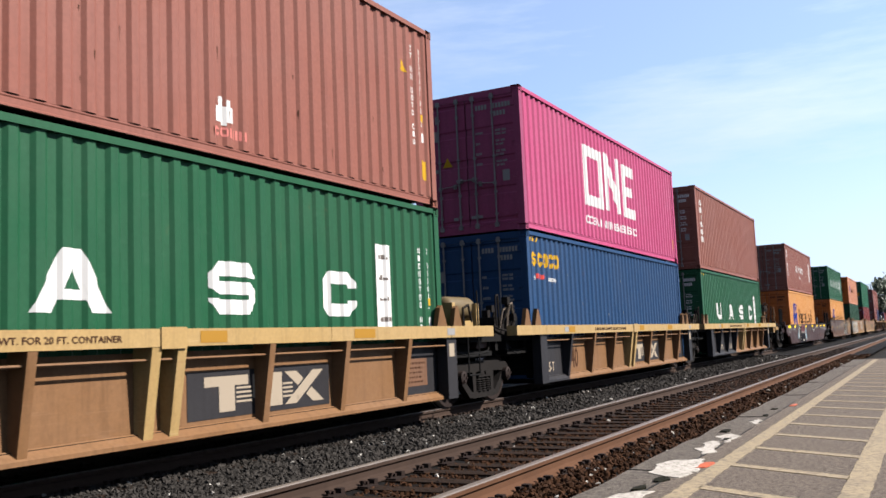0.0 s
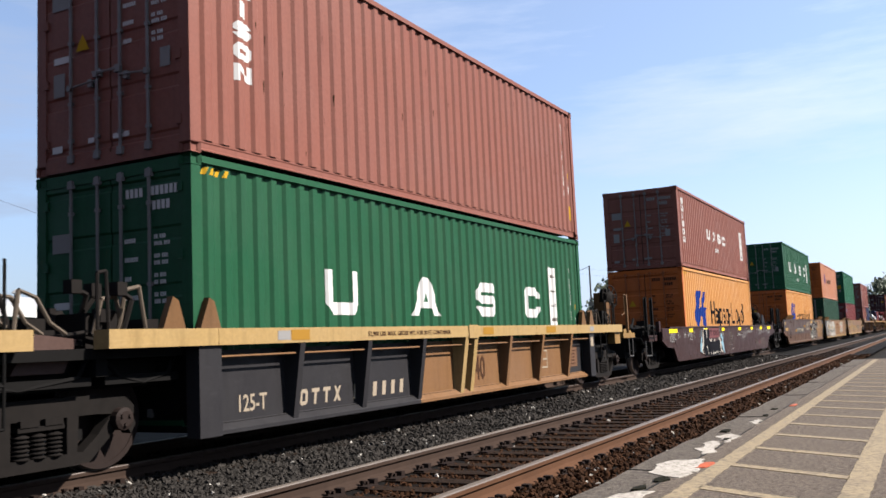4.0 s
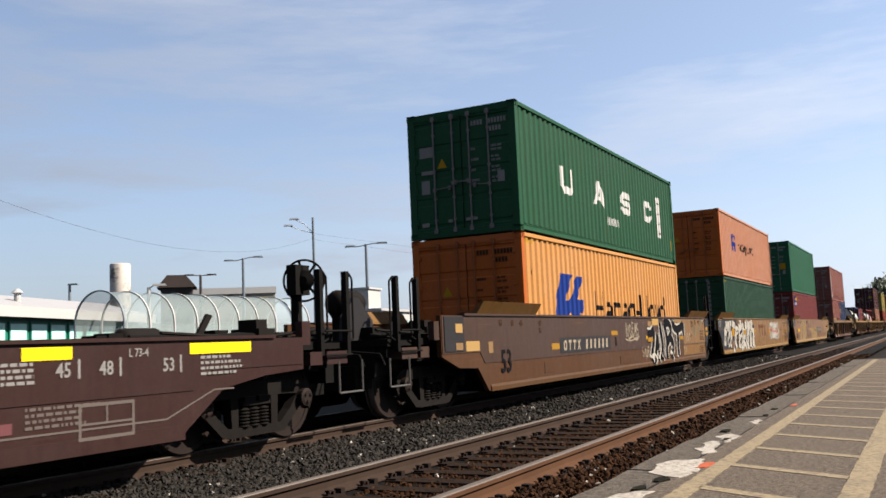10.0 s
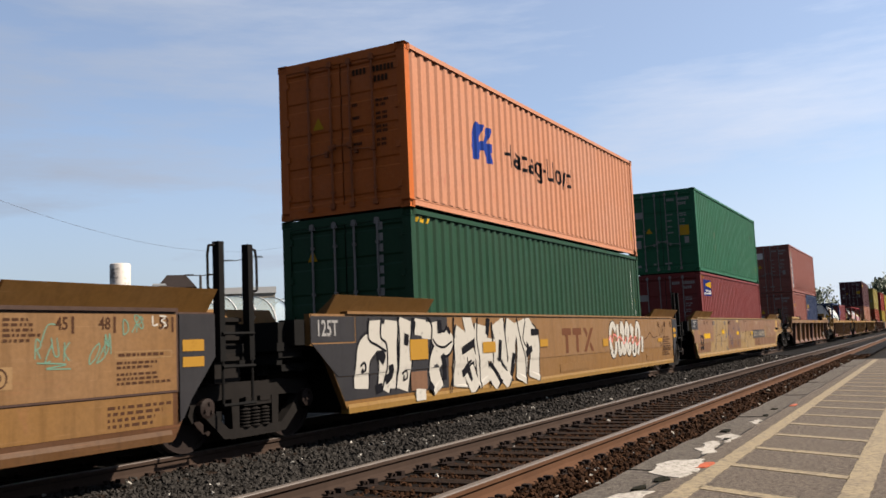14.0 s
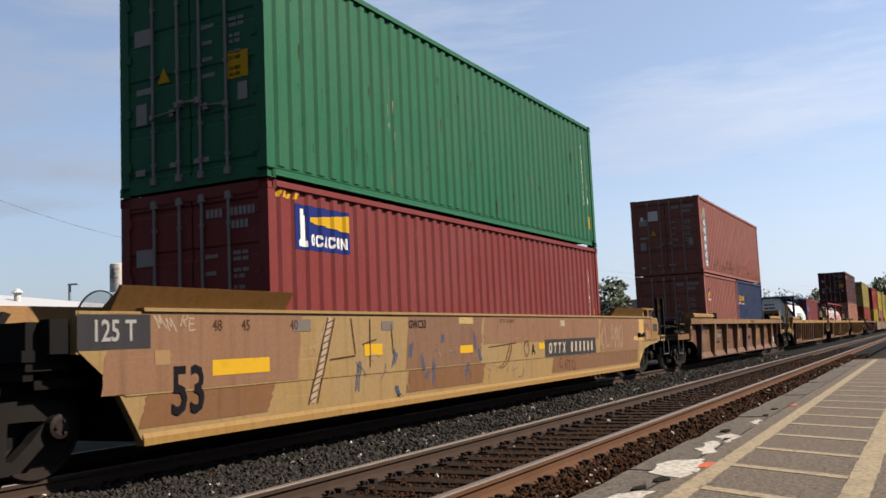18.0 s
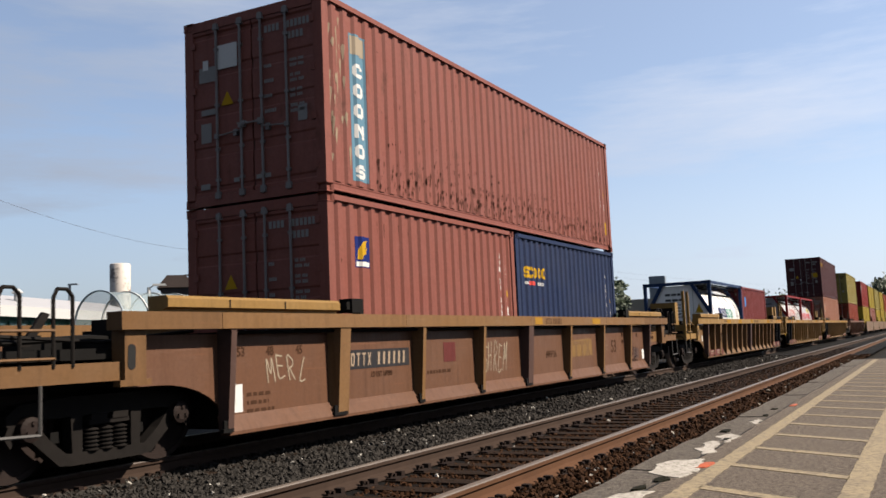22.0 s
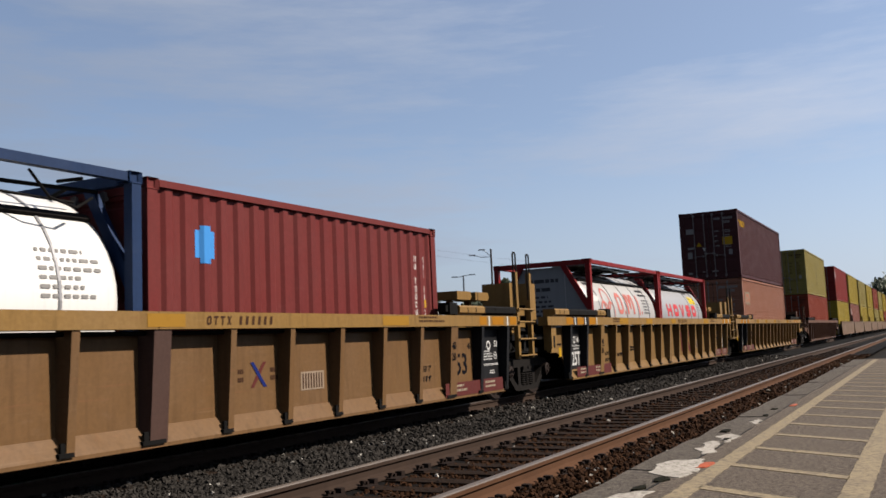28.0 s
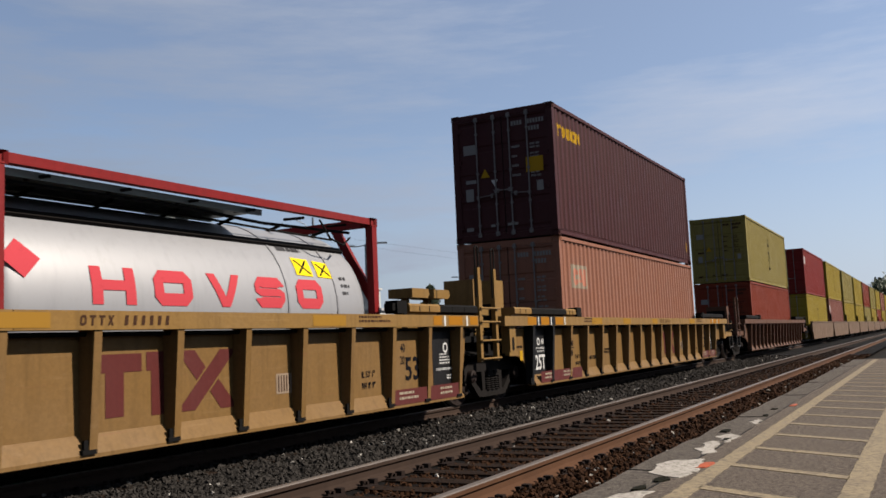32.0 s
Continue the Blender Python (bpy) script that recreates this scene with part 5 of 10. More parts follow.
h = [-300, -60, -20, 0, 20, 40, 80, 160, 320, 800, 2600]
vs = [[bm.verts.new((x, y, -0.30)) for x in g] for y in h]
for j in range(len(h) - 1):
    for i in range(len(g) - 1):
        bm.faces.new((vs[j][i], vs[j][i + 1], vs[j + 1][i + 1], vs[j + 1][i]))
ground = part("ground", bm, M["ground"], None)
tagged(ground, "brown dirt ground along the railway line", "ground", kind="structure")

bm = bmesh.new()
xs = [-10.6, -9.6, -8.8, -7.28, -6.6, -6.0, -5.2, -4.78, -4.5, -3.34, -3.06, -2.5, -2.21]
zs = [-0.29, -0.22, -0.17, -0.17, -0.20, -0.22, -0.20, -0.17, -0.20, -0.20, -0.17, -0.14, -0.12]
ys = [-30 + 2 * i for i in range(40)] + [50 + 25 * i for i in range(40)]
rng = random.Random(3)
rows = [[bm.verts.new((x, y, z + 0.012 * rng.uniform(-1, 1))) for x, z in zip(xs, zs)] for y in ys]
for r0, r1 in zip(rows, rows[1:]):
    for i in range(len(xs) - 1):
        bm.faces.new((r0[i], r0[i + 1], r1[i + 1], r1[i]))
bed = part("ballast_bed", bm, M["ballast"], None)
tagged(bed, "dark crushed stone ballast under two railway tracks", "ballast", kind="structure")


def stones(name, x0, x1, y0, y1, count, size, material, label, zf, seed):
    rs = np.random.RandomState(seed)
    bm = bmesh.new()
    bmesh.ops.create_icosphere(bm, subdivisions=1, radius=1.0)
    base = np.array([v.co for v in bm.verts])
    faces = np.array([[v.index for v in f.verts] for f in bm.faces])
    bm.free()
    nv = len(base)
    # denser near the camera
    u = rs.rand(count)
    ys = y0 * (y1 / y0) ** u
    xs = rs.uniform(x0, x1, count)
    sz = size * (0.55 + 0.75 * rs.rand(count)) * (0.8 + 0.02 * ys)
    V = np.empty((count, nv, 3))
    for i in range(count):
        q = base * rs.uniform(0.40, 1.35, 3) + rs.uniform(-0.36, 0.36, base.shape)
        a, b, c = rs.uniform(0, 6.283, 3)
        ca, sa, cb, sb = math.cos(a), math.sin(a), math.cos(b), math.sin(b)
        q = q @ np.array([[ca, sa, 0], [-sa, ca, 0], [0, 0, 1]]) @ np.array([[1, 0, 0], [0, cb, sb], [0, -sb, cb]])
        V[i] = q * sz[i] + (xs[i], ys[i], zf(xs[i]) + rs.uniform(-0.2, 0.75) * sz[i])
    F = (faces[None, :, :] + (np.arange(count) * nv)[:, None, None]).reshape(-1, 3)
    me = bpy.data.meshes.new(name)
    me.from_pydata(V.reshape(-1, 3).tolist(), [], F.tolist())
    me.materials.append(None)
    ob = part(name, me, material, None)
    return tagged(ob, label, "gravel", kind="stuff")


def bed_z(x):
    return float(np.interp(x, xs, zs))


stones("ballast_stones", -7.25, -4.80, 3.6, 45.0, 26000, 0.026, M["stone_grey"], "grey crushed ballast stones between the two tracks", bed_z, 5)
stones("rusty_ballast_stones", -4.55, -3.30, 3.6, 40.0, 11000, 0.022, M["stone_rust"], "rust-stained ballast stones between the rails", lambda x: bed_z(x) - 0.005, 6)
stones("shoulder_stones", -3.06, -2.2, 3.6, 40.0, 7500, 0.026, M["stone_rust"], "rust-stained ballast stones beside the platform edge", bed_z, 7)


def rail_profile(x):
    # foot, web and head
    half = [(0.070, -0.172), (0.070, -0.160), (0.018, -0.138), (0.010, -0.110), (0.010, -0.060), (0.034, -0.042), (0.037, -0.010)]
    return [(x + a, b) for a, b in half] + [(x - a, b) for a, b in reversed(half)]


def railway(xc, label, name, top, near):
    tr = thing(name, label, "railway track", kind="structure")
    for s in (-0.7525, 0.7525):
        for a, b in zip((-30, 12, 60), (12, 60, 1000)) if near else ((-30, 1000),):
            r = part("rail", built(lambda bm: prism(bm, rail_profile(xc + s), "y", a, b)), M["rail_rust" if near and s > 0 else "rail_dark"], tr, "rusty steel rail with a worn bright top")
            part("rail_head", built(lambda bm: prism(bm, [(xc + s - 0.037, -0.010), (xc + s + 0.037, -0.010), (xc + s + 0.033, -0.002), (xc + s + 0.02, 0.0), (xc + s - 0.02, 0.0), (xc + s - 0.033, -0.002)], "y", a, b)), M[top], r, "bright rolled rail top")
    rr = random.Random(9)
    for i in range(-16, 110 if near else 40):
        y = 2.0 + i * 0.5 + rr.uniform(-0.02, 0.02)
        part("sleeper", cached(("sleeper",), lambda bm: prism(bm, [(-1.27, -0.2), (1.27, -0.2), (1.27, -0.012), (1.25, 0.0), (-1.25, 0.0), (-1.27, -0.012)], "y", -0.11, 0.11)), M["sleeper"], tr, place=pose(xc, y, -0.176, 0, 0, rr.uniform(-0.8, 0.8)))
        if i < 80:
            for s in (-0.7525, 0.7525):
                part("tie_plate", cached(("tie_plate",), lambda bm: [box(bm, -0.18, 0.18, -0.09, 0.09, 0.0, 0.016), box(bm, 0.075, 0.10, -0.05, -0.02, 0.016, 0.05), box(bm, 0.07, 0.115, -0.055, -0.015, 0.045, 0.06), box(bm, 0.075, 0.10, 0.03, 0.06, 0.016, 0.045), box(bm, -0.10, -0.075, -0.04, -0.01, 0.016, 0.05), box(bm, 0.06, 0.13, 0.10, 0.16, -0.02, 0.055), box(bm, 0.02, 0.09, 0.12, 0.15, -0.02, 0.02)]), M["plate_rust"], tr, place=pose(xc + s, y, -0.176, 0, 0, rr.uniform(-1.5, 1.5)))
    return tr


railway(XN, "rusty railway track on wooden sleepers beside the platform", "near_track", "rail_top", True)
railway(XT, "railway track under the freight train", "train_track", "rail_top_train", False)

# ---------- platform ----------
plat = thing("platform", "low asphalt station platform with worn yellow safety markings", "platform", kind="structure")
part("platform_slab", boxes((-1.80, 7.0, -12, 30.6, -0.29, PLAT)), M["asphalt"], plat, "grey asphalt surface")
bm = bmesh.new()
rng = random.Random(11)
pts, y = [], -12.0
while y < 30.4:
    pts.append((-2.19 + rng.uniform(-0.025, 0.02), y))
    y += 0.35 + rng.random() * 0.4
pts.append((-2.19, 30.6))
lo = [bm.verts.new((x - 0.01, y, -0.28)) for x, y in pts]
mid = [bm.verts.new((x, y, PLAT - 0.02)) for x, y in pts]
hi = [bm.verts.new((x + 0.03, y, PLAT + rng.uniform(-0.006, 0.004))) for x, y in pts]
inn = [bm.verts.new((-1.80, y, PLAT)) for x, y in pts]
for a, b in ((lo, mid), (mid, hi), (hi, inn)):
    for i in range(len(pts) - 1):
        bm.faces.new((a[i], a[i + 1], b[i + 1], b[i]))
part("platform_edge", bm, M["kerb"], plat, "crumbling concrete edge")


def ragged(bm, pts, z, seed, j=0.02):
    r = random.Random(seed)
    out = []
    for a, b in zip(pts, pts[1:] + pts[:1]):
        n = max(1, int(math.dist(a, b) / 0.07))
        for k in range(n):
            out.append((a[0] + (b[0] - a[0]) * k / n + r.uniform(-j, j), a[1] + (b[1] - a[1]) * k / n + r.uniform(-j, j)))
    prism(bm, out, "z", PLAT - 0.01, z)


part("outer_line", built(ragged, [(-1.60, -6), (-1.46, -6), (-1.46, 30.2), (-1.60, 30.2)], PLAT + 0.004, 1, 0.007), M["line"], plat, "worn yellow line")
part("inner_line", built(ragged, [(-0.59, -6), (-0.42, -6), (-0.42, 30.2), (-0.59, 30.2)], PLAT + 0.004, 2, 0.007), M["line"], plat, "worn yellow line")
for i in range(-4, 21):
    y = 7.42 + 1.095 * i
    part("cross_stripe", built(ragged, [(-1.465, y - 0.05), (-0.585, y - 0.57), (-0.585, y - 0.43), (-1.465, y + 0.09)], PLAT + 0.004, i, 0.005), M["line"], plat)
# splashes of white paint on the edge, each broken by bare patches
SPLASH = (((-1.96, 5.55), (-1.80, 5.62), (-1.69, 5.9), (-1.72, 6.16), (-1.84, 6.12), (-1.97, 5.86)),
          ((-1.98, 6.83), (-1.82, 6.66), (-1.68, 6.62), (-1.62, 7.04), (-1.66, 7.5), (-1.74, 7.82), (-1.84, 7.66), (-1.95, 7.7), (-2.05, 7.42)),
          ((-1.80, 7.92), (-1.72, 8.1), (-1.79, 8.55), (-1.84, 8.9), (-1.92, 9.1), (-2.0, 8.95), (-1.93, 8.5), (-1.97, 8.38), (-1.87, 8.2)),
          ((-1.76, 8.75), (-1.74, 9.5), (-1.9, 9.68), (-2.0, 9.3), (-1.9, 9.18), (-1.84, 9.0)),
          ((-1.79, 10.57), (-1.77, 10.9), (-1.86, 11.25), (-1.91, 10.8)))
def shrunk(pts, f):
    cx, cy = sum(p[0] for p in pts) / len(pts), sum(p[1] for p in pts) / len(pts)
    return [(cx + f * (x - cx), cy + f * (y - cy)) for x, y in pts]


for k, blob in enumerate(SPLASH):
    part("paint_spill", built(ragged, shrunk(blob, 0.86), PLAT + 0.006, 40 + k, 0.026), M["spill"], plat, "splash of white paint")
M["moss"] = gravel("dark_moss", (0.05, 0.05, 0.025), (0.02, 0.02, 0.012), scale=40.0)
for k, (x, y, r) in enumerate(((-1.80, 6.60, 0.09), (-1.83, 6.2, 0.07), (-1.83, 9.12, 0.06), (-1.98, 9.9, 0.08), (-1.9, 12.6, 0.07), (-1.86, 11.7, 0.06))):
    part("moss_patch", built(ragged, [(x + r * 0.6 * math.cos(a), y + r * 1.6 * math.sin(a)) for a in (0, 1.05, 2.1, 3.14, 4.2, 5.2)], PLAT + 0.012, 70 + k, 0.02), M["moss"], plat, "dark moss in a hollow")
rng = random.Random(21)
y = 3.0
while y < 29:
    # cracks across and along the edge strip
    w = 0.006 + 0.006 * rng.random()
    dx = rng.uniform(-0.06, 0.06)
    part("edge_crack", built(lambda bm: prism(bm, [(-2.17, y), (-1.98, y + dx), (-1.81, y + 0.02), (-1.81, y + 0.02 + w), (-1.98, y + dx + 2 * w), (-2.17, y + w)], "z", PLAT - 0.01, PLAT + 0.005)), M["gasket"], plat, "dark crack in the edge")
    y += 2.4 + 2.6 * rng.random()
y = 2.0
while y < 30:
    ln = 0.5 + 1.6 * rng.random()
    a, b = rng.uniform(-0.02, 0.02), rng.uniform(-0.02, 0.02)
    part("edge_crack", built(lambda bm: prism(bm, [(-1.80 + a, y), (-1.80 + b, y + ln), (-1.786 + b, y + ln), (-1.786 + a, y)], "z", PLAT - 0.01, PLAT + 0.005)), M["gasket"], plat, "dark crack in the edge")
    y += ln + 0.1 + 0.5 * rng.random()
for k, (x, y) in enumerate(((-1.645, 7.36), (-1.73, 13.2))):
    part("paint_mark", built(ragged, [(x - 0.04, y - 0.17), (x + 0.03, y - 0.14), (x + 0.04, y + 0.17), (x - 0.03, y + 0.13)], PLAT + 0.008, 60 + k, 0.018), M["orange_spray"], plat, "orange survey paint mark")


# ---------- the train ----------
C = {}


def stack(key, y, low, high, zj=3.20, lowH=2.591, highH=2.591, full=True):
    """Two containers, one on the other, in a well."""
    lo = container(low[1], low[0], y, zj - lowH - 0.005, H=lowH, full=full, door_colour=low[2] if len(low) > 2 else None)
    hi = container(high[1], high[0], y, zj + 0.012, H=highH, full=full, door_colour=high[2] if len(high) > 2 else None)
    C[key] = (lo, hi)


HC = 2.896
stack(0, 0.64, ("green", "green corrugated steel container with a white word mark"), ("brown", "brown corrugated steel container with a small logo"), 3.21, HC, HC)
stack(1, 16.45, ("blue", "blue corrugated steel container with a yellow mark"), ("pink", "magenta corrugated steel container with large white marking", "pink_shaded"), 3.21, HC, HC)
stack(2, 31.76, ("green", "green corrugated steel container with a white word mark"), ("brown", "brown corrugated steel container with upright white lettering"), 3.22, HC, HC)
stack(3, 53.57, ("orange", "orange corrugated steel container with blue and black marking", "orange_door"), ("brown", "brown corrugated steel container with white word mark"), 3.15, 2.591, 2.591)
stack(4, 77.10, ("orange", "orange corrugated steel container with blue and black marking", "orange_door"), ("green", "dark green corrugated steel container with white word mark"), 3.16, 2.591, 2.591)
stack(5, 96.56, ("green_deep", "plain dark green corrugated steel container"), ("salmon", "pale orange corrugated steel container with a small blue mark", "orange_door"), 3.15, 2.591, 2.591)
stack(6, 116.28, ("maroon", "maroon corrugated steel container with a small picture mark"), ("green_worn", "worn green corrugated steel container"), 3.13, HC, HC)
stack(10, 202.44, ("salmon_pale", "faded salmon corrugated steel container with white mark"), ("maroon_dark", "dark maroon corrugated steel container with yellow mark"), 3.25, HC, HC)
stack(11, 225.7, ("red_orange", "orange-red corrugated steel container"), ("olive", "olive yellow container with a dark upright mark"), 3.18, HC, HC)
far = [("yellow_box", "red"), ("brown", "yellow_box"), ("yellow_box", "olive"), ("yellow_box", "yellow_box"), ("olive", "red_orange"), ("yellow_box", "olive"), ("red_orange", "yellow_box"), ("yellow_box", "brown"), ("olive", "yellow_box"), ("brown", "red_orange"), ("yellow_box", "olive"), ("green", "brown"), ("olive", "yellow_box"), ("brown", "yellow_box"), ("yellow_box", "olive")]
for k, (lo, hi) in enumerate(far):
    stack(12 + k, 246.2 + 14.25 * k, (lo, lo.replace("_", " ").replace(" box", "") + " corrugated steel container low in its well"), (hi, hi.replace("_", " ").replace(" box", "") + " corrugated steel container on top of another"), 3.18, HC, HC, full=k < 2)

# unit 7: two short boxes under a long one
c7a = container("brown twenty foot container with a small blue mark", "cronos_brown", 139.98, 3.11 - 2.596, L=6.058)
c7b = container("dark blue twenty foot container with a yellow mark", "navy", 146.11, 3.11 - 2.596, L=6.058)
c7c = container("brown container with a blue panel and rusty dents", "cronos_top", 139.98, 3.12, H=2.72)
c8a = tank_container("white tank container in a blue steel frame", "tank_blue", M["shell_white"], 163.41, 0.30)
c8b = container("maroon twenty foot container beside a tank", "maroon", 169.53, 0.275, L=6.058)
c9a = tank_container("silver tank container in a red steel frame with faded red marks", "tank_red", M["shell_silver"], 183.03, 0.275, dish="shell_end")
c9b = tank_container("smooth grey tank container in a red steel frame with red marking", "tank_red", M["shell_grey"], 189.11, 0.275, bands=(4.1, 5.15))

# cars
stub_car("yellow and tan articulated well car with ribbed sides", 0.64, "stub_tan", "well_yellow", None, tr_y=13.9, sill_end=13.43, reservoir=True)
stub_car("yellow and tan articulated well car with dark end panels", 16.45, "stub_tan", "well_yellow", None, tr_y=13.56, sill_end=13.14)
stub_car("yellow and tan articulated well car with dark end panels", 31.76, "stub_tan", "well_yellow", None, dark_bays=True, sill_end=14.1)
car3 = smooth_car("dark brown well car with yellow reflectors and spray paint", 53.57, "end", "end", "fec_brown", "fec_brown", "fec_brown", top=1.37, low_top=1.21, flap="fec_brown", flat_sill=True)
car4 = smooth_car("weathered brown well car with black and white spray paint", 77.10, "end", "joint", "car_brown", "car_rust", "car_sill", flap="warm_rust")
car5 = smooth_car("weathered brown well car covered in white spray paint", 96.56, "joint", "joint", "warm_brown", "warm_rust", "warm_sill", flap="warm_rust")
car6 = smooth_car("patchy yellow and brown well car", 116.28, "joint", "end", "pale_gold", "pale_gold", "sill_tan", flap="warm_rust")
ribs7 = (-2.2, -0.1, 1.95, 4.0, 6.0, 8.14, 10.3, 12.4, 14.1)
car7 = ribbed_car("brown ribbed well car with a tan sill and spray paint", 139.98, ribs7, "well_tan", "sill_brown", wide_posts=(-0.1, 6.0), tall=(False, False), bars=("sill_tan", "sill_tan"), mid_sill="sill_rose", panel_light="sill_rose", rib_paint={-2.2: "warn_grey", 6.0: "warn_grey", 14.1: "warn_grey"})
ribs8 = [-2.14 + 1.02 * i for i in range(17)]
ribs9 = [-2.36 + 1.02 * i for i in range(17)]
dark8 = {ribs8[0]: "warn_grey", ribs8[15]: "black_plate", ribs8[16]: "black_plate", ribs8[8]: "warn_grey"}
dark9 = {ribs9[0]: "black_plate", ribs9[1]: "black_plate"}
car8 = ribbed_car("tan yellow articulated well car with many ribs", 163.41, ribs8, "well_umber", "sill_tan", rear="joint", sill_span=(-3.72, 14.54), wide_posts=(ribs8[2], ribs8[8], ribs8[14]), bars=("sill_tan", "under"), rib_paint=dark8)
car9 = ribbed_car("tan yellow articulated well car with black end panels", 183.14, ribs9, "well_tan_light", "sill_tan", front="joint", rear="joint", sill_span=(-3.72, 14.54), wide_posts=(ribs9[2], ribs9[8]), rib_paint=dark9)
car10 = ribbed_car("tan well car with many ribs", 202.44, ribs9, "well_tan_light", "sill_tan", front="joint", rear="end", sill_span=(-3.72, 15.86), rib_paint=dark9)
ribbed_car("dusty tan well car with ribs", 225.7, ribs8, "well_tan", "well_tan", rear="end")


def far_car(y0):
    car = car_thing("dusty pale brown well car far down the train", y0)
    for s in (1, -1):
        part("side_sheet", cached(("far_side", s), lambda bm: plate(bm, [(-0.7, 1.36), (-0.7, 0.9), (-0.2, 0.3), (12.4, 0.3), (12.9, 0.9), (12.9, 1.36)], *sorted((s * 1.38, s * 1.5)))), M["far_car"], car)
        part("top_chord", cached(("far_chord", s), lambda bm: box(bm, *sorted((s * 1.36, s * 1.54)), -0.7, 12.9, 1.36, 1.41)), M["far_car"], car)
    part("well_floor", cached(("far_floor",), lambda bm: [box(bm, -1.35, 1.35, -0.1, 12.3, 0.28, 0.34), box(bm, -1.2, 1.2, -1.0, -0.1, 0.7, 1.15), box(bm, -1.2, 1.2, 12.3, 13.2, 0.7, 1.15)]), M["under"], car)
    part("guide_post", cached(("far_post",), lambda bm: [box(bm, 1.3, 1.4, 12.95, 13.05, 0.6, 2.0), box(bm, 1.3, 1.4, 13.25, 13.35, 0.6, 2.0)]), M["under"], car)
    truck(car, 13.2, live=False)


for k in range(len(far)):
    far_car(246.2 + 14.25 * k)


# ---------- writing and marks on the containers ----------
def quad(y0, y1, z0, z1):
    return [(y0, z0), (y1, z0), (y1, z1), (y0, z1)]


def word_marks(ob, rows, material, name, s):
    """Rows of (kind, y0, y1, z0, z1): plain shapes in their boxes."""
    for kind, y0, y1, z0, z1 in rows:
        mark(shifted(rings_and_bars(kind, y1 - y0, z1 - z0, s), y0, z0), material, ob, name)


W, K = M["white"], M["black"]
BIG4 = (("cup", 2.47, 3.24, 1.18, 1.77), ("tri", 4.68, 5.57, 1.18, 1.77), ("bars", 6.92, 7.70, 1.18, 1.77), ("side", 9.02, 9.78, 1.17, 1.76))


def name_panel(ob, y0, y1, z0, z1, n=4, colour="red_mark"):
    """An upright white panel with short lines of small script."""
    mark([quad(y0, y1, z0, z1)], W, ob, "white_panel")
    rng = random.Random(int(y0 * 10))
    rows = []
    for i in range(n):
        z = z1 - (i + 0.7) * (z1 - z0) / n
        y = y0 + 0.07
        while y < y1 - 0.1:
            ln = 0.03 + 0.07 * rng.random()
            rows.append(quad(y, y + ln, z, z + 0.03 + 0.05 * rng.random()))
            y += ln + 0.015
    mark(rows, M[colour], ob, "panel_script", x=1.192)


for k, dz in ((0, 0.0), (2, 0.0)):
    lo, hi = C[k]
    word_marks(lo, BIG4, W, "word_mark", 0.165)
    name_panel(lo, 10.30, 10.72, 1.01, 2.20, colour="dim_grey")
    side_numbers(lo, 12.192, 2.6, 20 + k)
    side_numbers(hi, 12.192, 2.9, 30 + k)
    hazard_bars(lo, HC, 0.2)
    end_writing(lo, HC, 50 + k, warn=False)
    end_writing(hi, HC, 60 + k)
# small emblem on the first brown box
hi0 = C[0][1]
mark([quad(7.10, 7.34, 0.44, 0.62), quad(7.14, 7.2, 0.62, 0.73), quad(7.24, 7.30, 0.62, 0.70), quad(7.18, 7.24, 0.40, 0.44)], W, hi0, "emblem")
mark(word(["side", "ring", "posts", "thin", "posts"], 7.04, 0.27, 0.11, 0.10, 0.025, 0.03), M["pale_red"], hi0, "emblem_word")
mark([[(11.2, 2.05), (11.42, 2.05), (11.31, 2.24)]], M["yellow_mark"], hi0, "warning_triangle")
# magenta box
hi1, lo1 = C[1][1], C[1][0]
mark([quad(3.82, 5.12, 0.92, 1.18), quad(3.82, 4.10, 1.18, 2.10), quad(3.82, 5.12, 2.10, 2.36), quad(4.86, 5.12, 1.18, 2.10)], W, hi1, "word_mark")
word_marks(hi1, (("slant", 5.30, 6.62, 0.95, 2.40),), W, "word_mark", 0.27)
decal_front(text_bars(-0.92, HC - 0.55, (3,), 0.17), M["grey_mark"], hi1, "door_mark", -0.002)
mark([quad(6.80, 7.10, 0.93, 2.34), quad(7.10, 7.86, 0.93, 1.2), quad(7.10, 7.72, 1.51, 1.76), quad(7.10, 7.82, 2.06, 2.34)], W, hi1, "word_mark")
mark(word(["ring", "side", "bars", "tri", "slant"], 3.82, 0.48, 0.19, 0.19, 0.05, 0.045) + word(["slant", "bars", "thin", "cup", "ring", "bars", "slant"], 5.12, 0.48, 0.19, 0.17, 0.04, 0.045) + word(["bars", "slant", "ring", "bars", "bars", "side", "side"], 6.60, 0.49, 0.2, 0.15, 0.035, 0.045), W, hi1, "word_mark")
side_numbers(hi1, 12.192, 2.9, 33)
side_numbers(lo1, 12.192, 2.7, 34)
end_writing(hi1, HC, 71, "pale_writing" if "pale_writing" in M else "grey_mark")
end_writing(lo1, HC, 72, "grey_mark", warn=False)
mark(word(["bars", "side", "ring", "side", "ring"], 0.28, 2.20, 0.29, 0.26, 0.045, 0.085), M["yellow_mark"], lo1, "word_mark")
mark(word(["ring", "posts"], 0.36, 1.94, 0.07, 0.055, 0.02, 0.022), W, lo1, "word_mark")
mark([quad(0.52, 0.6, 1.96, 2.06), quad(0.63, 0.74, 1.96, 2.04), quad(0.77, 0.88, 1.95, 2.04), quad(0.92, 1.0, 1.96, 2.07)], M["red_mark"], lo1, "word_mark")
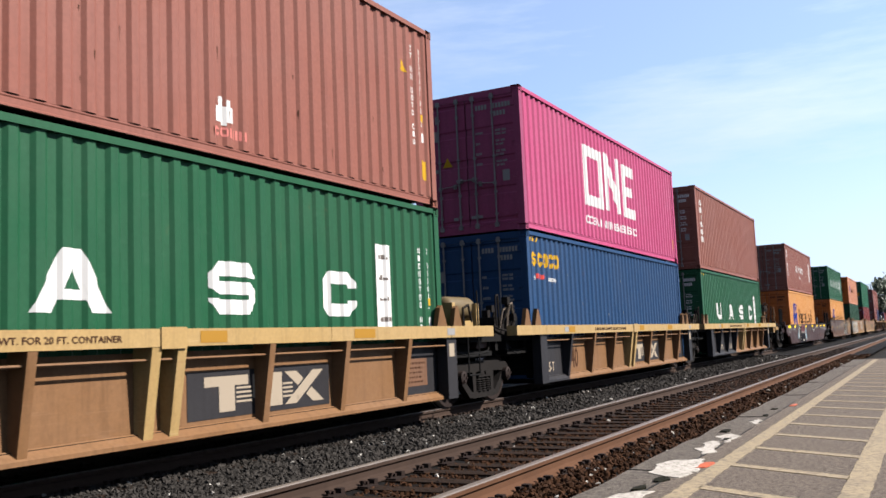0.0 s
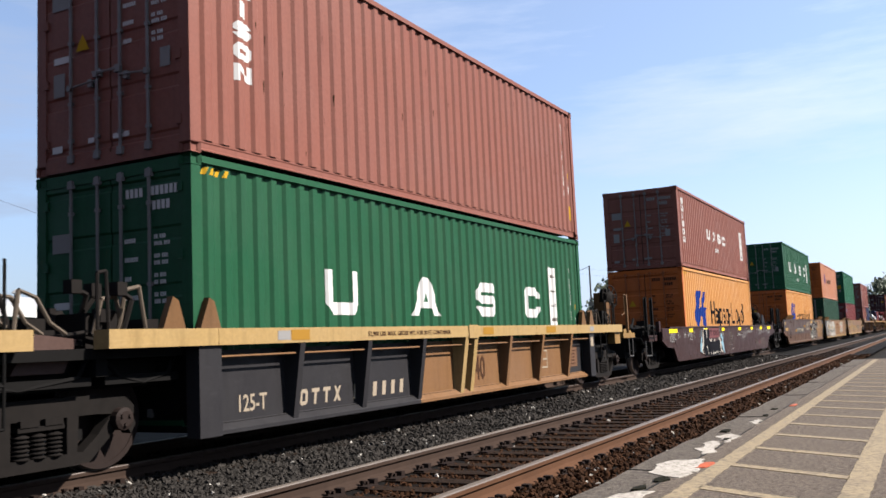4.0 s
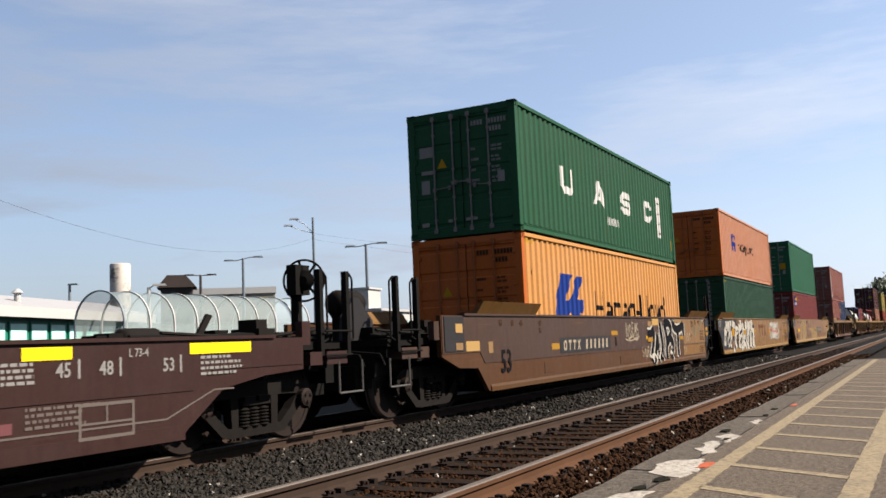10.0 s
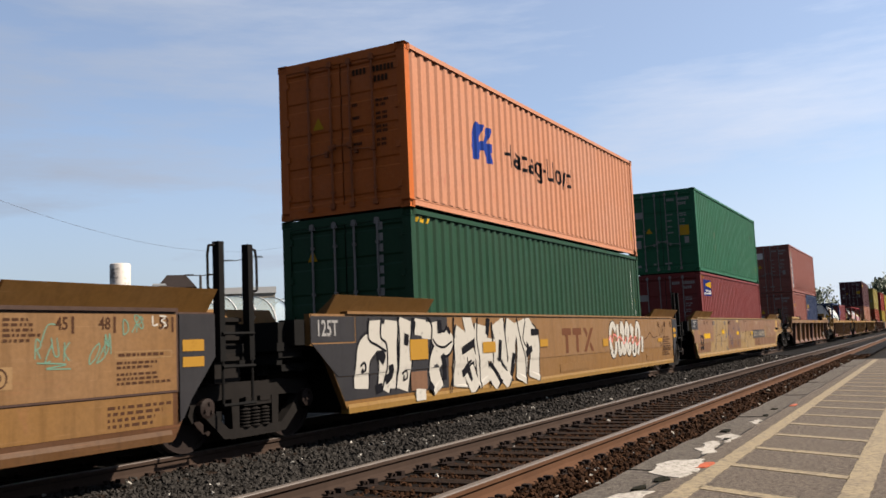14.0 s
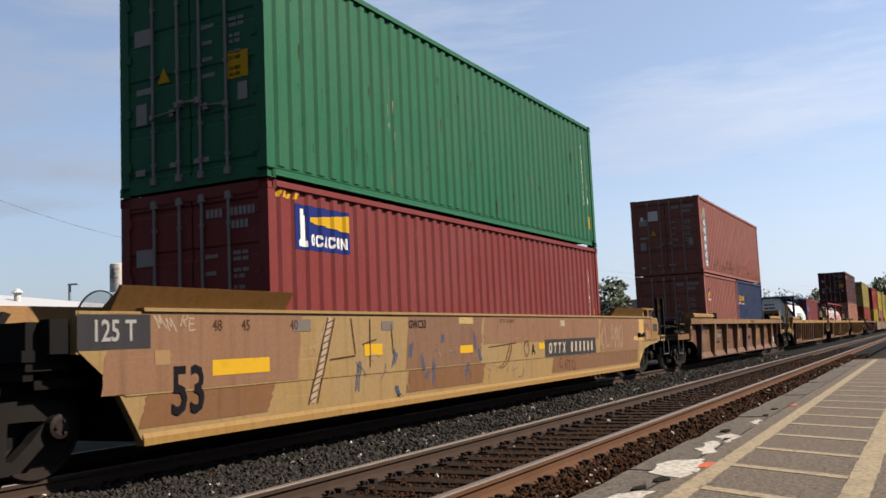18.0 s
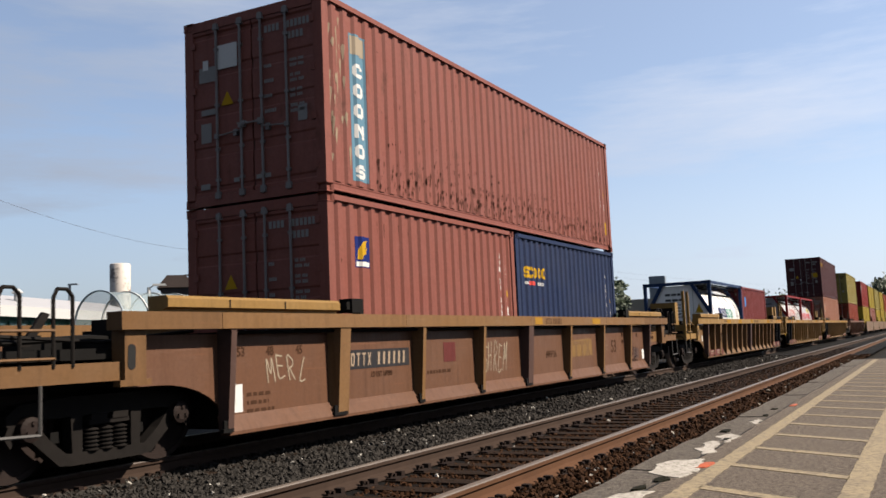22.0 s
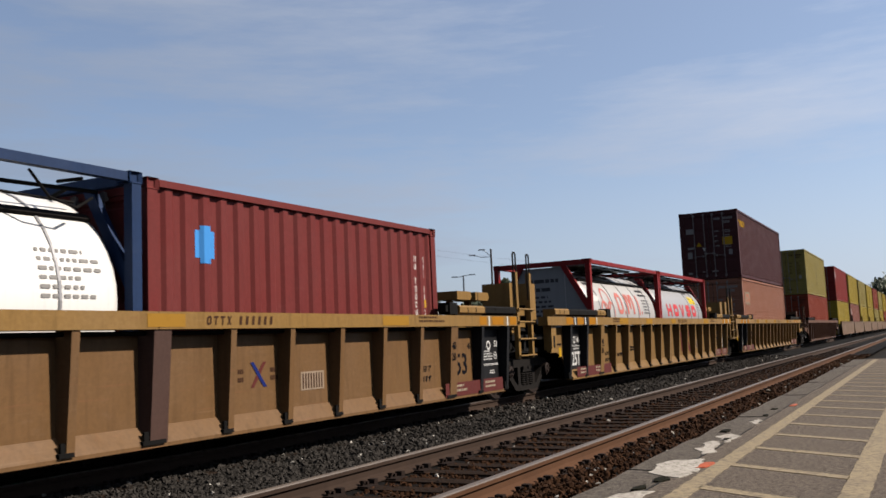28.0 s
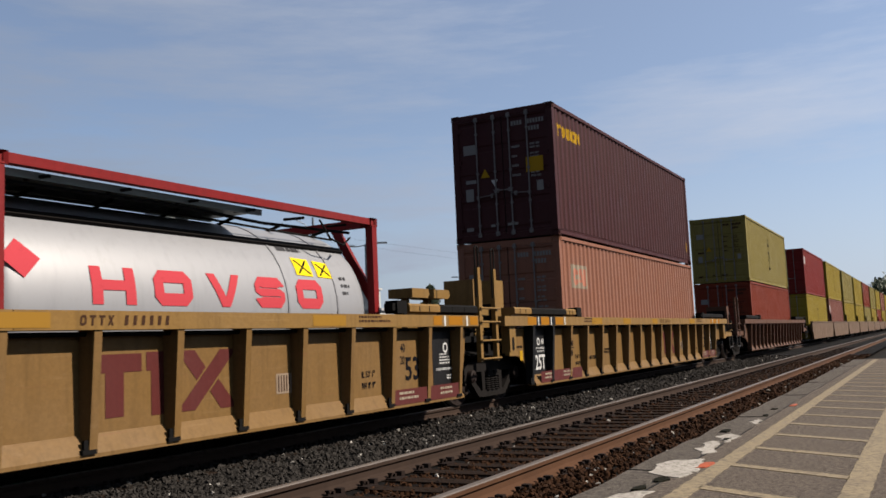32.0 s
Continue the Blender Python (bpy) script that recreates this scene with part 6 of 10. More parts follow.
mark(word(["side", "ring", "posts", "ring", "tri", "posts", "cup"], 1.12, 1.92, 0.08, 0.055, 0.02, 0.022), W, lo1, "word_mark")
hazard_bars(lo1, HC, 0.2)


def upright_word(ob, z0, z1, y0, n=6):
    h = (z1 - z0) / n
    kinds = ["bars", "slant", "thin", "bars", "ring", "slant", "side"]
    for i in range(n):
        k = kinds[i % 7]
        mark(shifted(rings_and_bars("block" if k == "thin" else k, 0.30 if k != "thin" else 0.12, h * 0.78, 0.075), y0 + (0.09 if k == "thin" else 0), z1 - (i + 0.9) * h), W, ob, "upright_marking")


upright_word(C[2][1], 0.95, 2.5, 0.79)
upright_word(C[3][1], 0.80, 2.32, 0.60)

# unit 3 and 4: orange boxes with a blue sign and a long black mark
def blue_sign(ob, y, z, h, w):
    a = [[(0.22, 1.0), (0.62, 1.0), (0.36, 0.52), (0.46, 0.52), (0.46, 0.30), (0.0, 0.30)],
         [(0.0, 0.30), (0.46, 0.30), (0.30, 0.0), (0.12, 0.0)],
         [(0.75, 0.98), (1.0, 0.98), (0.74, 0.55), (0.55, 0.55)], [(0.46, 0.30), (0.46, 0.55), (1.0, 0.55), (0.92, 0.30)], [(0.55, 0.30), (0.85, 0.30), (0.98, 0.0), (0.70, 0.0)]]
    mark([[(y + w * p[0], z + h * p[1]) for p in poly] for poly in a], M["blue_mark"], ob, "blue_emblem")


LONG = (("posts", 4.09, 4.75), ("bow", 4.84, 5.38), ("low", 5.50, 6.11), ("bow", 6.20, 6.66), ("tail", 6.72, 7.31), ("dash", 7.37, 7.71), ("ell", 7.81, 8.40), ("stem", 8.46, 8.57), ("ring", 8.66, 9.24), ("vee", 9.28, 9.72), ("dee", 9.76, 10.38))


def long_mark(ob, dy, z, h, x0=4.09, k=1.0):
    s = 0.125 * k
    for kind, a, b in LONG:
        a, b = x0 + (a - 4.09) * k + dy, x0 + (b - 4.09) * k + dy
        x, cap = 0.70 * h, h
        if kind == "posts":
            rows = rings_and_bars("posts", b - a, cap, s) + [[(s, cap * 0.44), (b - a - s, cap * 0.44), (b - a - s, cap * 0.58), (s, cap * 0.58)]]
        elif kind == "ring":
            rows = rings_and_bars("ring", b - a, x, s)
        elif kind == "bow":
            rows = rings_and_bars("ring", b - a, x * 0.62, s) + [[(b - a - s, 0), (b - a, 0), (b - a, x * 0.8), (b - a - s, x * 0.8)], [(b - a, x * 0.8), (b - a - s * 1.4, x), (b - a - s * 1.4, x - s), (b - a - s, x * 0.8)], [(s, x), (b - a - s * 1.4, x), (b - a - s * 1.4, x - s), (s, x - s)]]
        elif kind == "low":
            rows = rings_and_bars("ring", b - a, x, s) + [[(0, -0.27 * h), (s, -0.27 * h), (s, x), (0, x)]]
        elif kind == "tail":
            rows = rings_and_bars("ring", b - a, x, s) + [[(b - a - s, -0.2 * h), (b - a, -0.2 * h), (b - a, x), (b - a - s, x)], [(0.1 * k, -0.27 * h), (b - a - s * 0.6, -0.27 * h), (b - a, -0.2 * h), (b - a - s, -0.13 * h), (0.1 * k, -0.13 * h)]]
        elif kind == "dash":
            rows = [[(0, 0.32 * h), (b - a, 0.32 * h), (b - a, 0.47 * h), (0, 0.47 * h)]]
        elif kind == "ell":
            rows = [[(0, 0), (s, 0), (s, cap), (0, cap)], [(s, 0), (b - a, 0), (b - a, s), (s, s)]]
        elif kind == "stem":
            rows = [[(0, 0), (s, 0), (s, cap), (0, cap)]]
        elif kind == "vee":
            rows = [[(0, x), (s, x), (s + 0.12 * k, 0), (0.12 * k, 0)], [(b - a - s, x), (b - a, x), (0.24 * k, -0.2 * h), (0.12 * k, -0.2 * h)]]
        else:
            rows = rings_and_bars("ring", b - a, x, s) + [[(b - a - s, x), (b - a, x), (b - a, cap), (b - a - s, cap)]]
        mark(shifted(rows, a, z), K, ob, "black_word_mark")


blue_sign(C[3][0], 1.56, 0.66, 1.24, 1.80)
long_mark(C[3][0], 0.0, 0.77, 0.82)
blue_sign(C[4][0], 1.68, 0.68, 1.19, 1.85)
long_mark(C[4][0], 0.2, 0.76, 0.80)
word_marks(C[3][1], (("cup", 4.37, 4.84, 1.19, 1.57), ("tri", 5.27, 5.82, 1.19, 1.56), ("bars", 6.14, 6.73, 1.19, 1.55), ("side", 6.98, 7.58, 1.17, 1.53)), W, "word_mark", 0.115)
mark(word(["posts", "posts", "thin", "ring", "bars", "side", "thin", "posts"], 5.58, 0.82, 0.14, 0.085, 0.03, 0.03), W, C[3][1], "small_word")
name_panel(C[3][1], 10.80, 11.20, 0.82, 2.0, colour="dim_grey")
word_marks(C[4][1], tuple((k, a, b, 1.05, 1.64) for k, a, b in (("cup", 2.47, 3.23), ("tri", 4.66, 5.52), ("bars", 6.88, 7.67), ("side", 9.01, 9.77))), W, "word_mark", 0.165)
mark(word(["posts", "posts", "posts", "thin", "ring", "bars", "thin", "posts", "thin"], 5.60, 0.64, 0.19, 0.1, 0.035, 0.035), W, C[4][1], "small_word")
name_panel(C[4][1], 10.32, 10.73, 0.70, 1.89, colour="dim_grey")
for k in (3, 4, 5):
    for j, ob in enumerate(C[k]):
        H = 2.591
        orange = (k in (3, 4) and j == 0) or (k == 5 and j == 1)
        side_numbers(ob, 12.192, 2.55, 40 + 2 * k + j, "dim_mark" if orange else "white", columns=1 if orange else 2)
        if k == 5 and j == 0:
            rng = random.Random(8)
            decal_front([quad(0.62, 0.70, 2.3 - 0.17 * i, 2.42 - 0.17 * i) for i in range(11)], M["grey_mark"], ob, "upright_number", -0.002)
            decal_front([[(-0.72, 1.9), (-0.54, 1.9), (-0.63, 2.1)]], M["yellow_mark"], ob, "warning_triangle", -0.002)
        else:
            end_writing(ob, H, 80 + 2 * k + j, "dim_mark" if orange else "grey_mark", plates=not orange)
        if j == 0:
            hazard_bars(ob, H, 0.2)
blue_sign(C[5][1], 2.29, 1.12, 0.68, 0.93)
long_mark(C[5][1], 0.0, 1.21, 0.45, x0=3.72, k=0.585)

# unit 6
lo6, hi6 = C[6]
mark([quad(0.55, 1.75, 2.08, 2.65)], M["navy_mark"], lo6, "picture_panel")
mark([quad(0.62, 0.82, 2.12, 2.20), quad(0.66, 0.79, 2.20, 2.52), quad(0.69, 0.76, 2.52, 2.60)], W, lo6, "panel_tower", x=1.193)
mark([[(0.86, 2.44), (1.74, 2.37), (1.74, 2.60), (0.86, 2.50)]], M["yellow_mark"], lo6, "panel_beam", x=1.193)
mark(word(["ring", "side", "tri", "side", "ring", "slant"], 0.88, 2.14, 0.15, 0.11, 0.03, 0.035), W, lo6, "panel_word", x=1.193)
hazard_bars(lo6, HC, 0.2)
for j, ob in enumerate((lo6, hi6)):
    side_numbers(ob, 12.192, 2.75, 90 + j)
    end_writing(ob, HC, 92 + j, "grey_mark")
decal_front([quad(0.62, 0.95, 1.28, 1.62)], M["yellow_mark"], hi6, "caution_plate", -0.002)
# unit 7
mark([quad(0.72, 1.10, 0.24, 2.35)], M["panel_blue"], c7c, "blue_panel")
for i in range(6):
    mark(shifted(rings_and_bars(["side", "ring", "ring", "slant", "ring", "bars"][i], 0.24, 0.2, 0.055), 0.79, 1.72 - 0.29 * i), W, c7c, "panel_word", x=1.193)
mark([quad(0.74, 1.08, 2.05, 2.32)], M["stencil"], c7c, "panel_top", x=1.193)
side_numbers(c7c, 12.192, 2.55, 101)
end_writing(c7c, 2.72, 102, "grey_mark")
decal_front([quad(-0.62, -0.25, 1.95, 2.3), quad(-0.88, -0.78, 1.98, 2.12)], M["white"], c7c, "white_plate", -0.003)
mark([quad(0.71, 1.07, 1.64, 2.07)], M["navy_mark"], c7a, "emblem_panel")
mark([[(0.76, 1.75), (0.84, 1.75), (0.92, 1.92), (1.02, 2.02), (0.86, 2.0), (0.78, 1.88)], [(0.84, 1.80), (0.94, 1.83), (1.02, 1.92), (0.92, 1.9)]], M["yellow_mark"], c7a, "emblem", x=1.193)
mark([quad(0.73, 1.05, 1.655, 1.72)], W, c7a, "emblem_word", x=1.193)
side_numbers(c7a, 6.058, 2.5, 103)
end_writing(c7a, 2.591, 104, "grey_mark", plates=False)
decal_front([quad(-0.75, -0.4, 0.9, 1.3)], M["grey_mark"], c7a, "emblem_plate", -0.002)
mark(word(["bars", "side", "ring", "side", "ring"], 0.47, 1.75, 0.22, 0.19, 0.03, 0.06), M["yellow_mark"], c7b, "word_mark")
mark(word(["ring", "posts"], 0.51, 1.62, 0.06, 0.05, 0.02, 0.02) + word(["side", "ring", "posts", "ring"], 1.1, 1.61, 0.06, 0.06, 0.02, 0.02), W, c7b, "word_mark")
mark([quad(0.70, 1.02, 1.61, 1.69)], M["red_mark"], c7b, "word_mark")
side_numbers(c7b, 6.058, 2.5, 105)
# unit 8 box and unit 10, 11
mark([quad(0.73, 1.03, 1.82, 2.12), quad(0.80, 0.96, 1.76, 1.82), quad(0.80, 0.96, 2.12, 2.17)], M["sky_mark"], c8b, "round_emblem")
side_numbers(c8b, 6.058, 2.5, 106)
mark(word(["tee", "ring", "slant", "thin", "ring", "slant"], 0.34, 2.22, 0.26, 0.23, 0.045, 0.08), M["yellow_mark"], C[10][1], "word_mark")
mark([quad(0.78, 1.74, 1.80, 2.32)], M["stencil"], C[10][0], "white_patch")
mark(word(["side", "tri", "thin"], 0.84, 1.86, 0.38, 0.3, 0.06, 0.09), M["salmon_mark"], C[10][0], "patch_mark", x=1.193)
for k in (10, 11):
    for j, ob in enumerate(C[k]):
        side_numbers(ob, 12.192, 2.75, 110 + 2 * k + j)
        end_writing(ob, HC, 130 + 2 * k + j, "grey_mark" if k == 10 else "dim_mark")
decal_front([quad(0.55, 0.95, 1.42, 1.75)], M["yellow_mark"], C[10][1], "caution_plate", -0.003)
decal_front([[(-0.30, 1.35), (-0.22, 1.2), (-0.14, 1.35)]], W, C[10][1], "white_triangle", -0.003)
for k in range(11, 12 + len(far)):
    for j, ob in enumerate(C[k]):
        if ob.children[0].material_slots[0].material in (M["yellow_box"], M["olive"]):
            mark(small_bars(6.1, 2.2, 1, 0.2, 0.1, 0.1, random.Random(k)) + [quad(6.1 + 0.08 * (i % 2), 6.45 - 0.06 * (i % 3), 0.78 + 0.19 * i, 0.92 + 0.19 * i) for i in range(8)], M["black"], ob, "upright_mark")
        elif k > 11:
            mark([quad(0.5, 1.1, 1.9, 2.4)], W, ob, "white_patch")


# rust runs and scuffs
def runs(ob, count, y0, y1, z0, z1, seed, material, w=0.03, h=0.3, name="rust_run"):
    rng = random.Random(seed)
    rows = []
    for _ in range(count):
        y, z = rng.uniform(y0, y1), rng.uniform(z0, z1)
        a, b = w * rng.uniform(0.2, 1.0), h * rng.uniform(0.15, 1.0)
        rows.append([(y, z), (y + a * 0.5, z - b), (y + a, z - b * 0.2), (y + a * 1.2, z + a), (y + a * 0.4, z + 1.4 * a)])
    bm_rows = rows
    tagged(mark_one(bm_rows, material, ob, name, 1.191, True, ""), kind="stuff")


runs(c7c, 420, 1.3, 12.0, 0.2, 0.62, 3, M["rust_run"], 0.04, 0.09)
runs(c7c, 160, 1.3, 12.0, 0.5, 0.95, 33, M["rust_run"], 0.025, 0.07)
runs(c7c, 60, 1.3, 12.0, 0.9, 2.5, 4, M["rust_run"], 0.015, 0.08)
runs(c7c, 30, 0.05, 0.6, 0.3, 2.5, 34, M["dim_light"], 0.05, 0.3, "worn_paint")
runs(c7a, 25, 0.3, 5.8, 0.3, 2.4, 5, M["rust_run"], 0.02, 0.2)
runs(C[5][1], 60, 0.3, 12.0, 0.3, 0.75, 6, M["salmon_mark"], 0.03, 0.1, "scuff")
runs(C[6][1], 40, 0.3, 12.0, 0.4, 2.5, 7, M["dim_mark"], 0.03, 0.35)
runs(C[6][1], 8, 2.9, 3.3, 1.0, 1.8, 8, M["dim_light"], 0.03, 0.3)
runs(C[0][1], 30, 0.3, 12.0, 0.3, 2.5, 9, M["dim_mark"], 0.02, 0.2, "scuff")
runs(C[1][0], 30, 0.3, 12.0, 0.4, 2.5, 10, M["grey_mark"], 0.02, 0.06, "scuff")
runs(C[2][1], 30, 0.3, 12.0, 0.3, 2.6, 11, M["dim_mark"], 0.02, 0.2, "scuff")
runs(C[3][1], 40, 0.3, 12.0, 0.3, 2.4, 12, M["grey_mark"], 0.02, 0.06, "scuff")
runs(C[3][0], 25, 0.3, 12.0, 0.5, 2.4, 13, M["dim_mark"], 0.015, 0.2, "scuff")
runs(C[4][0], 25, 0.3, 12.0, 0.5, 2.4, 14, M["dim_mark"], 0.015, 0.2, "scuff")


# ---------- marks on the tanks ----------
def tank_mark(ob, rows, material, name, r=1.13, zc=1.30):
    """Paint on a round shell: quads in (y, z) bent over it."""
    bm = bmesh.new()
    for poly in rows:
        bm.faces.new([bm.verts.new((0, p[0], p[1])) for p in poly])
    zz = [v.co.z for v in bm.verts]
    z = min(zz) + 0.06
    while z < max(zz):
        bmesh.ops.bisect_plane(bm, geom=bm.verts[:] + bm.edges[:] + bm.faces[:], plane_co=(0, 0, z), plane_no=(0, 0, 1))
        z += 0.06
    for v in bm.verts:
        v.co.x = math.sqrt(max(0.0, (r + 0.006) ** 2 - (v.co.z - zc) ** 2))
    for f in bm.faces:
        f.normal_update()
        if f.normal.x < 0:
            f.normal_flip()
    me = bpy.data.meshes.new(name)
    bm.to_mesh(me)
    bm.free()
    me.materials.append(None)
    return part(name, me, material, ob)


def ring_mark(cy, cz, r, s, n=28):
    rows = []
    for i in range(n):
        a, b = 2 * math.pi * i / n, 2 * math.pi * (i + 1) / n
        rows.append([(cy + (r - s) * math.cos(a), cz + (r - s) * math.sin(a)), (cy + r * math.cos(a), cz + r * math.sin(a)), (cy + r * math.cos(b), cz + r * math.sin(b)), (cy + (r - s) * math.cos(b), cz + (r - s) * math.sin(b))])
    return rows


tank_mark(c8a, word(["thin", "slant", "posts", "bars", "ring"], 1.64, 1.27, 0.36, 0.26, 0.05, 0.07), M["navy_mark"], "word_mark")
tank_mark(c8a, word(["bars", "side", "ring", "cup"], 3.08, 1.27, 0.34, 0.27, 0.06, 0.06), M["teal_mark"], "word_mark")
tank_mark(c8a, small_bars(4.95, 1.75, 6, 0.75, 0.035, 0.03, random.Random(4), 0.085), M["grey_mark"], "stencilled_writing")
tank_mark(c9a, ring_mark(1.50, 1.68, 0.29, 0.055) + ring_mark(1.25, 1.38, 0.27, 0.055) + ring_mark(1.76, 1.38, 0.27, 0.055), M["pale_red"], "ring_emblem")
tank_mark(c9a, word(["ring"], 2.31, 1.33, 0.54, 0.46, 0.1, 0.11) + word(["posts"], 3.10, 1.33, 0.52, 0.66, 0.1, 0.13) + [[(3.23, 1.85), (3.36, 1.85), (3.50, 1.5), (3.42, 1.45)], [(3.63, 1.85), (3.50, 1.85), (3.36, 1.5), (3.44, 1.45)]] + [quad(4.12, 4.25, 1.32, 1.84), quad(2.86, 2.95, 1.33, 1.42), quad(4.40, 4.48, 1.33, 1.41)], M["pale_red"], "word_mark")
tank_mark(c9a, small_bars(4.55, 1.95, 2, 0.8, 0.06, 0.03, random.Random(5), 0.12) + small_bars(4.62, 1.70, 5, 0.7, 0.03, 0.03, random.Random(6), 0.085) + small_bars(0.45, 2.02, 1, 0.9, 0.07, 0.04, random.Random(7)), M["dark_mark"], "stencilled_writing")
tank_mark(c9a, [quad(0.42, 1.0, 1.62, 1.76)], W, "white_patch")
tank_mark(c9b, word(["posts", "ring", "vee", "bars", "ring"], 1.12, 1.30, 0.37, 0.54, 0.25, 0.13) + [quad(1.25, 1.53, 1.44, 1.54)], M["brand_red"], "word_mark")
tank_mark(c9b, [[(0.19, 1.70), (0.40, 1.52), (0.60, 1.70), (0.40, 1.88)]], M["brand_red"], "hazard_diamond")
tank_mark(c9b, [[(4.38, 1.73), (4.72, 1.72), (4.74, 1.95), (4.40, 1.96)], [(4.82, 1.72), (5.14, 1.71), (5.16, 1.92), (4.84, 1.94)]], M["reflector"], "hazard_plate")
tank_mark(c9b, [[(4.42, 1.75), (4.46, 1.75), (4.70, 1.93), (4.66, 1.93)], [(4.66, 1.75), (4.70, 1.75), (4.46, 1.93), (4.42, 1.93)], [(4.86, 1.74), (4.90, 1.74), (5.12, 1.9), (5.08, 1.9)], [(5.08, 1.74), (5.12, 1.74), (4.90, 1.9), (4.86, 1.9)]], K, "hazard_cross", r=1.134)
tank_mark(c9b, small_bars(4.25, 2.05, 1, 0.7, 0.06, 0.03, random.Random(8)) + small_bars(5.3, 1.7, 3, 0.2, 0.04, 0.03, random.Random(9), 0.1), M["dark_mark"], "stencilled_writing")
for ob, sd in ((c8a, 21), (c9a, 22)):
    rng = random.Random(sd)
    decal_front(small_bars(-0.45, 2.10, 2, 0.85, 0.085, 0.03, rng, 0.20) + small_bars(-0.4, 1.74, 5, 0.7, 0.05, 0.04, rng, 0.11), M["dark_mark"], ob, "stencilled_writing", 0.095)
decal_front([[(0.60, 1.45), (0.90, 1.45), (0.75, 1.78)]], M["yellow_mark"], c8a, "warning_triangle", 0.091)


# ---------- writing and spray paint on the cars ----------
def side_text(car, text, y, z, h, material, x, width=1.0, name="lettering"):
    return lettering(text, h, material, car, pose(x + 0.003, y, z) @ SIDE, name, width)


def flat_mark(car, rows, material, name, x, label=""):
    return mark(rows, material, car, name, x=x, follow=False, label=label)


def spline(pts, n=8):
    out = []
    P = [pts[0]] + list(pts) + [pts[-1]]
    for i in range(1, len(P) - 2):
        for k in range(n):
            t = k / n
            out.append(tuple(0.5 * (2 * P[i][j] + (P[i + 1][j] - P[i - 1][j]) * t + (2 * P[i - 1][j] - 5 * P[i][j] + 4 * P[i + 1][j] - P[i + 2][j]) * t * t + (3 * P[i][j] - P[i - 1][j] - 3 * P[i + 1][j] + P[i + 2][j]) * t ** 3) for j in (0, 1)))
    out.append(pts[-1])
    return out


def spray(car, strokes, width, material, name, depth, label="", zmax=1.46):
    """Ribbons of spray paint that follow smooth strokes; depth(z) gives the side's x."""
    for k, pts in enumerate(strokes):
        bm = bmesh.new()
        c = spline(pts)
        L, R = [], []
        for i, p in enumerate(c):
            a, b = c[max(0, i - 1)], c[min(len(c) - 1, i + 1)]
            d = Vector((b[0] - a[0], b[1] - a[1]))
            d = d.normalized() if d.length > 1e-6 else Vector((1, 0))
            w = width * (0.80 + 0.05 * math.sin(i * 0.5)) / 2
            for side, s in ((L, 1), (R, -1)):
                y, z = p[0] - s * d.y * w, min(zmax, max(0.27, p[1] + s * d.x * w))
                side.append(bm.verts.new((depth(z), y, z)))
        for i in range(len(c) - 1):
            bm.faces.new((L[i], L[i + 1], R[i + 1], R[i]))
        for v in bm.verts:
            v.co.x += 0.0004 * (k % 5)
        for f in bm.faces:
            f.normal_update()
            if f.normal.x < 0:
                f.normal_flip()
        me = bpy.data.meshes.new(name)
        bm.to_mesh(me)
        bm.free()
        me.materials.append(None)
        part(name, me, material, car, label)


def sheet_x(extra):
    return lambda z: (1.49 if z > 0.73 else 1.48 + 0.01 * max(0.0, (z - 0.69) / 0.04) if z > 0.69 else 1.48 if z > 0.40 else 1.505) + extra


GLYPH = ([[(0.8, 0.9), (0.2, 0.9), (0.15, 0.55), (0.8, 0.45), (0.8, 0.1), (0.15, 0.1)]], [[(0.85, 0.85), (0.3, 0.95), (0.12, 0.5), (0.35, 0.05), (0.85, 0.2)]],
         [[(0.2, 1.0), (0.15, 0.05), (0.9, 0.1)], [(0.2, 0.95), (0.85, 0.9)], [(0.2, 0.52), (0.75, 0.5)]], [[(0.1, 0.95), (0.9, 0.9)], [(0.5, 0.85), (0.4, 0.0)]],
         [[(0.15, 1.0), (0.2, 0.05), (0.85, 0.05)]], [[(0.5, 1.0), (0.1, 0.7), (0.12, 0.3), (0.5, 0.02), (0.88, 0.3), (0.85, 0.75), (0.5, 1.0)]],
         [[(0.1, 0.0), (0.2, 0.95), (0.5, 0.35), (0.75, 0.98), (0.9, 0.0)]], [[(0.15, 1.0), (0.2, 0.0)], [(0.8, 1.0), (0.75, 0.0)], [(0.2, 0.5), (0.75, 0.55)]],
         [[(0.5, 1.0), (0.5, 0.0)]], [[(0.15, 1.0), (0.85, 0.0)], [(0.85, 1.0), (0.15, 0.0)]], [[(0.2, 0.0), (0.2, 1.0), (0.75, 0.85), (0.7, 0.6), (0.25, 0.5)], [(0.35, 0.5), (0.85, 0.0)]],
         [[(0.1, 0.0), (0.5, 1.0), (0.9, 0.0)], [(0.28, 0.4), (0.72, 0.4)]], [[(0.2, 0.0), (0.2, 1.0), (0.8, 0.75), (0.8, 0.25), (0.2, 0.0)]], [[(0.15, 1.0), (0.2, 0.1), (0.75, 0.1), (0.85, 1.0)]],
         [[(0.1, 0.95), (0.9, 0.95), (0.1, 0.05), (0.9, 0.05)]], [[(0.2, 1.0), (0.2, 0.0)], [(0.85, 1.0), (0.25, 0.5), (0.9, 0.0)]])


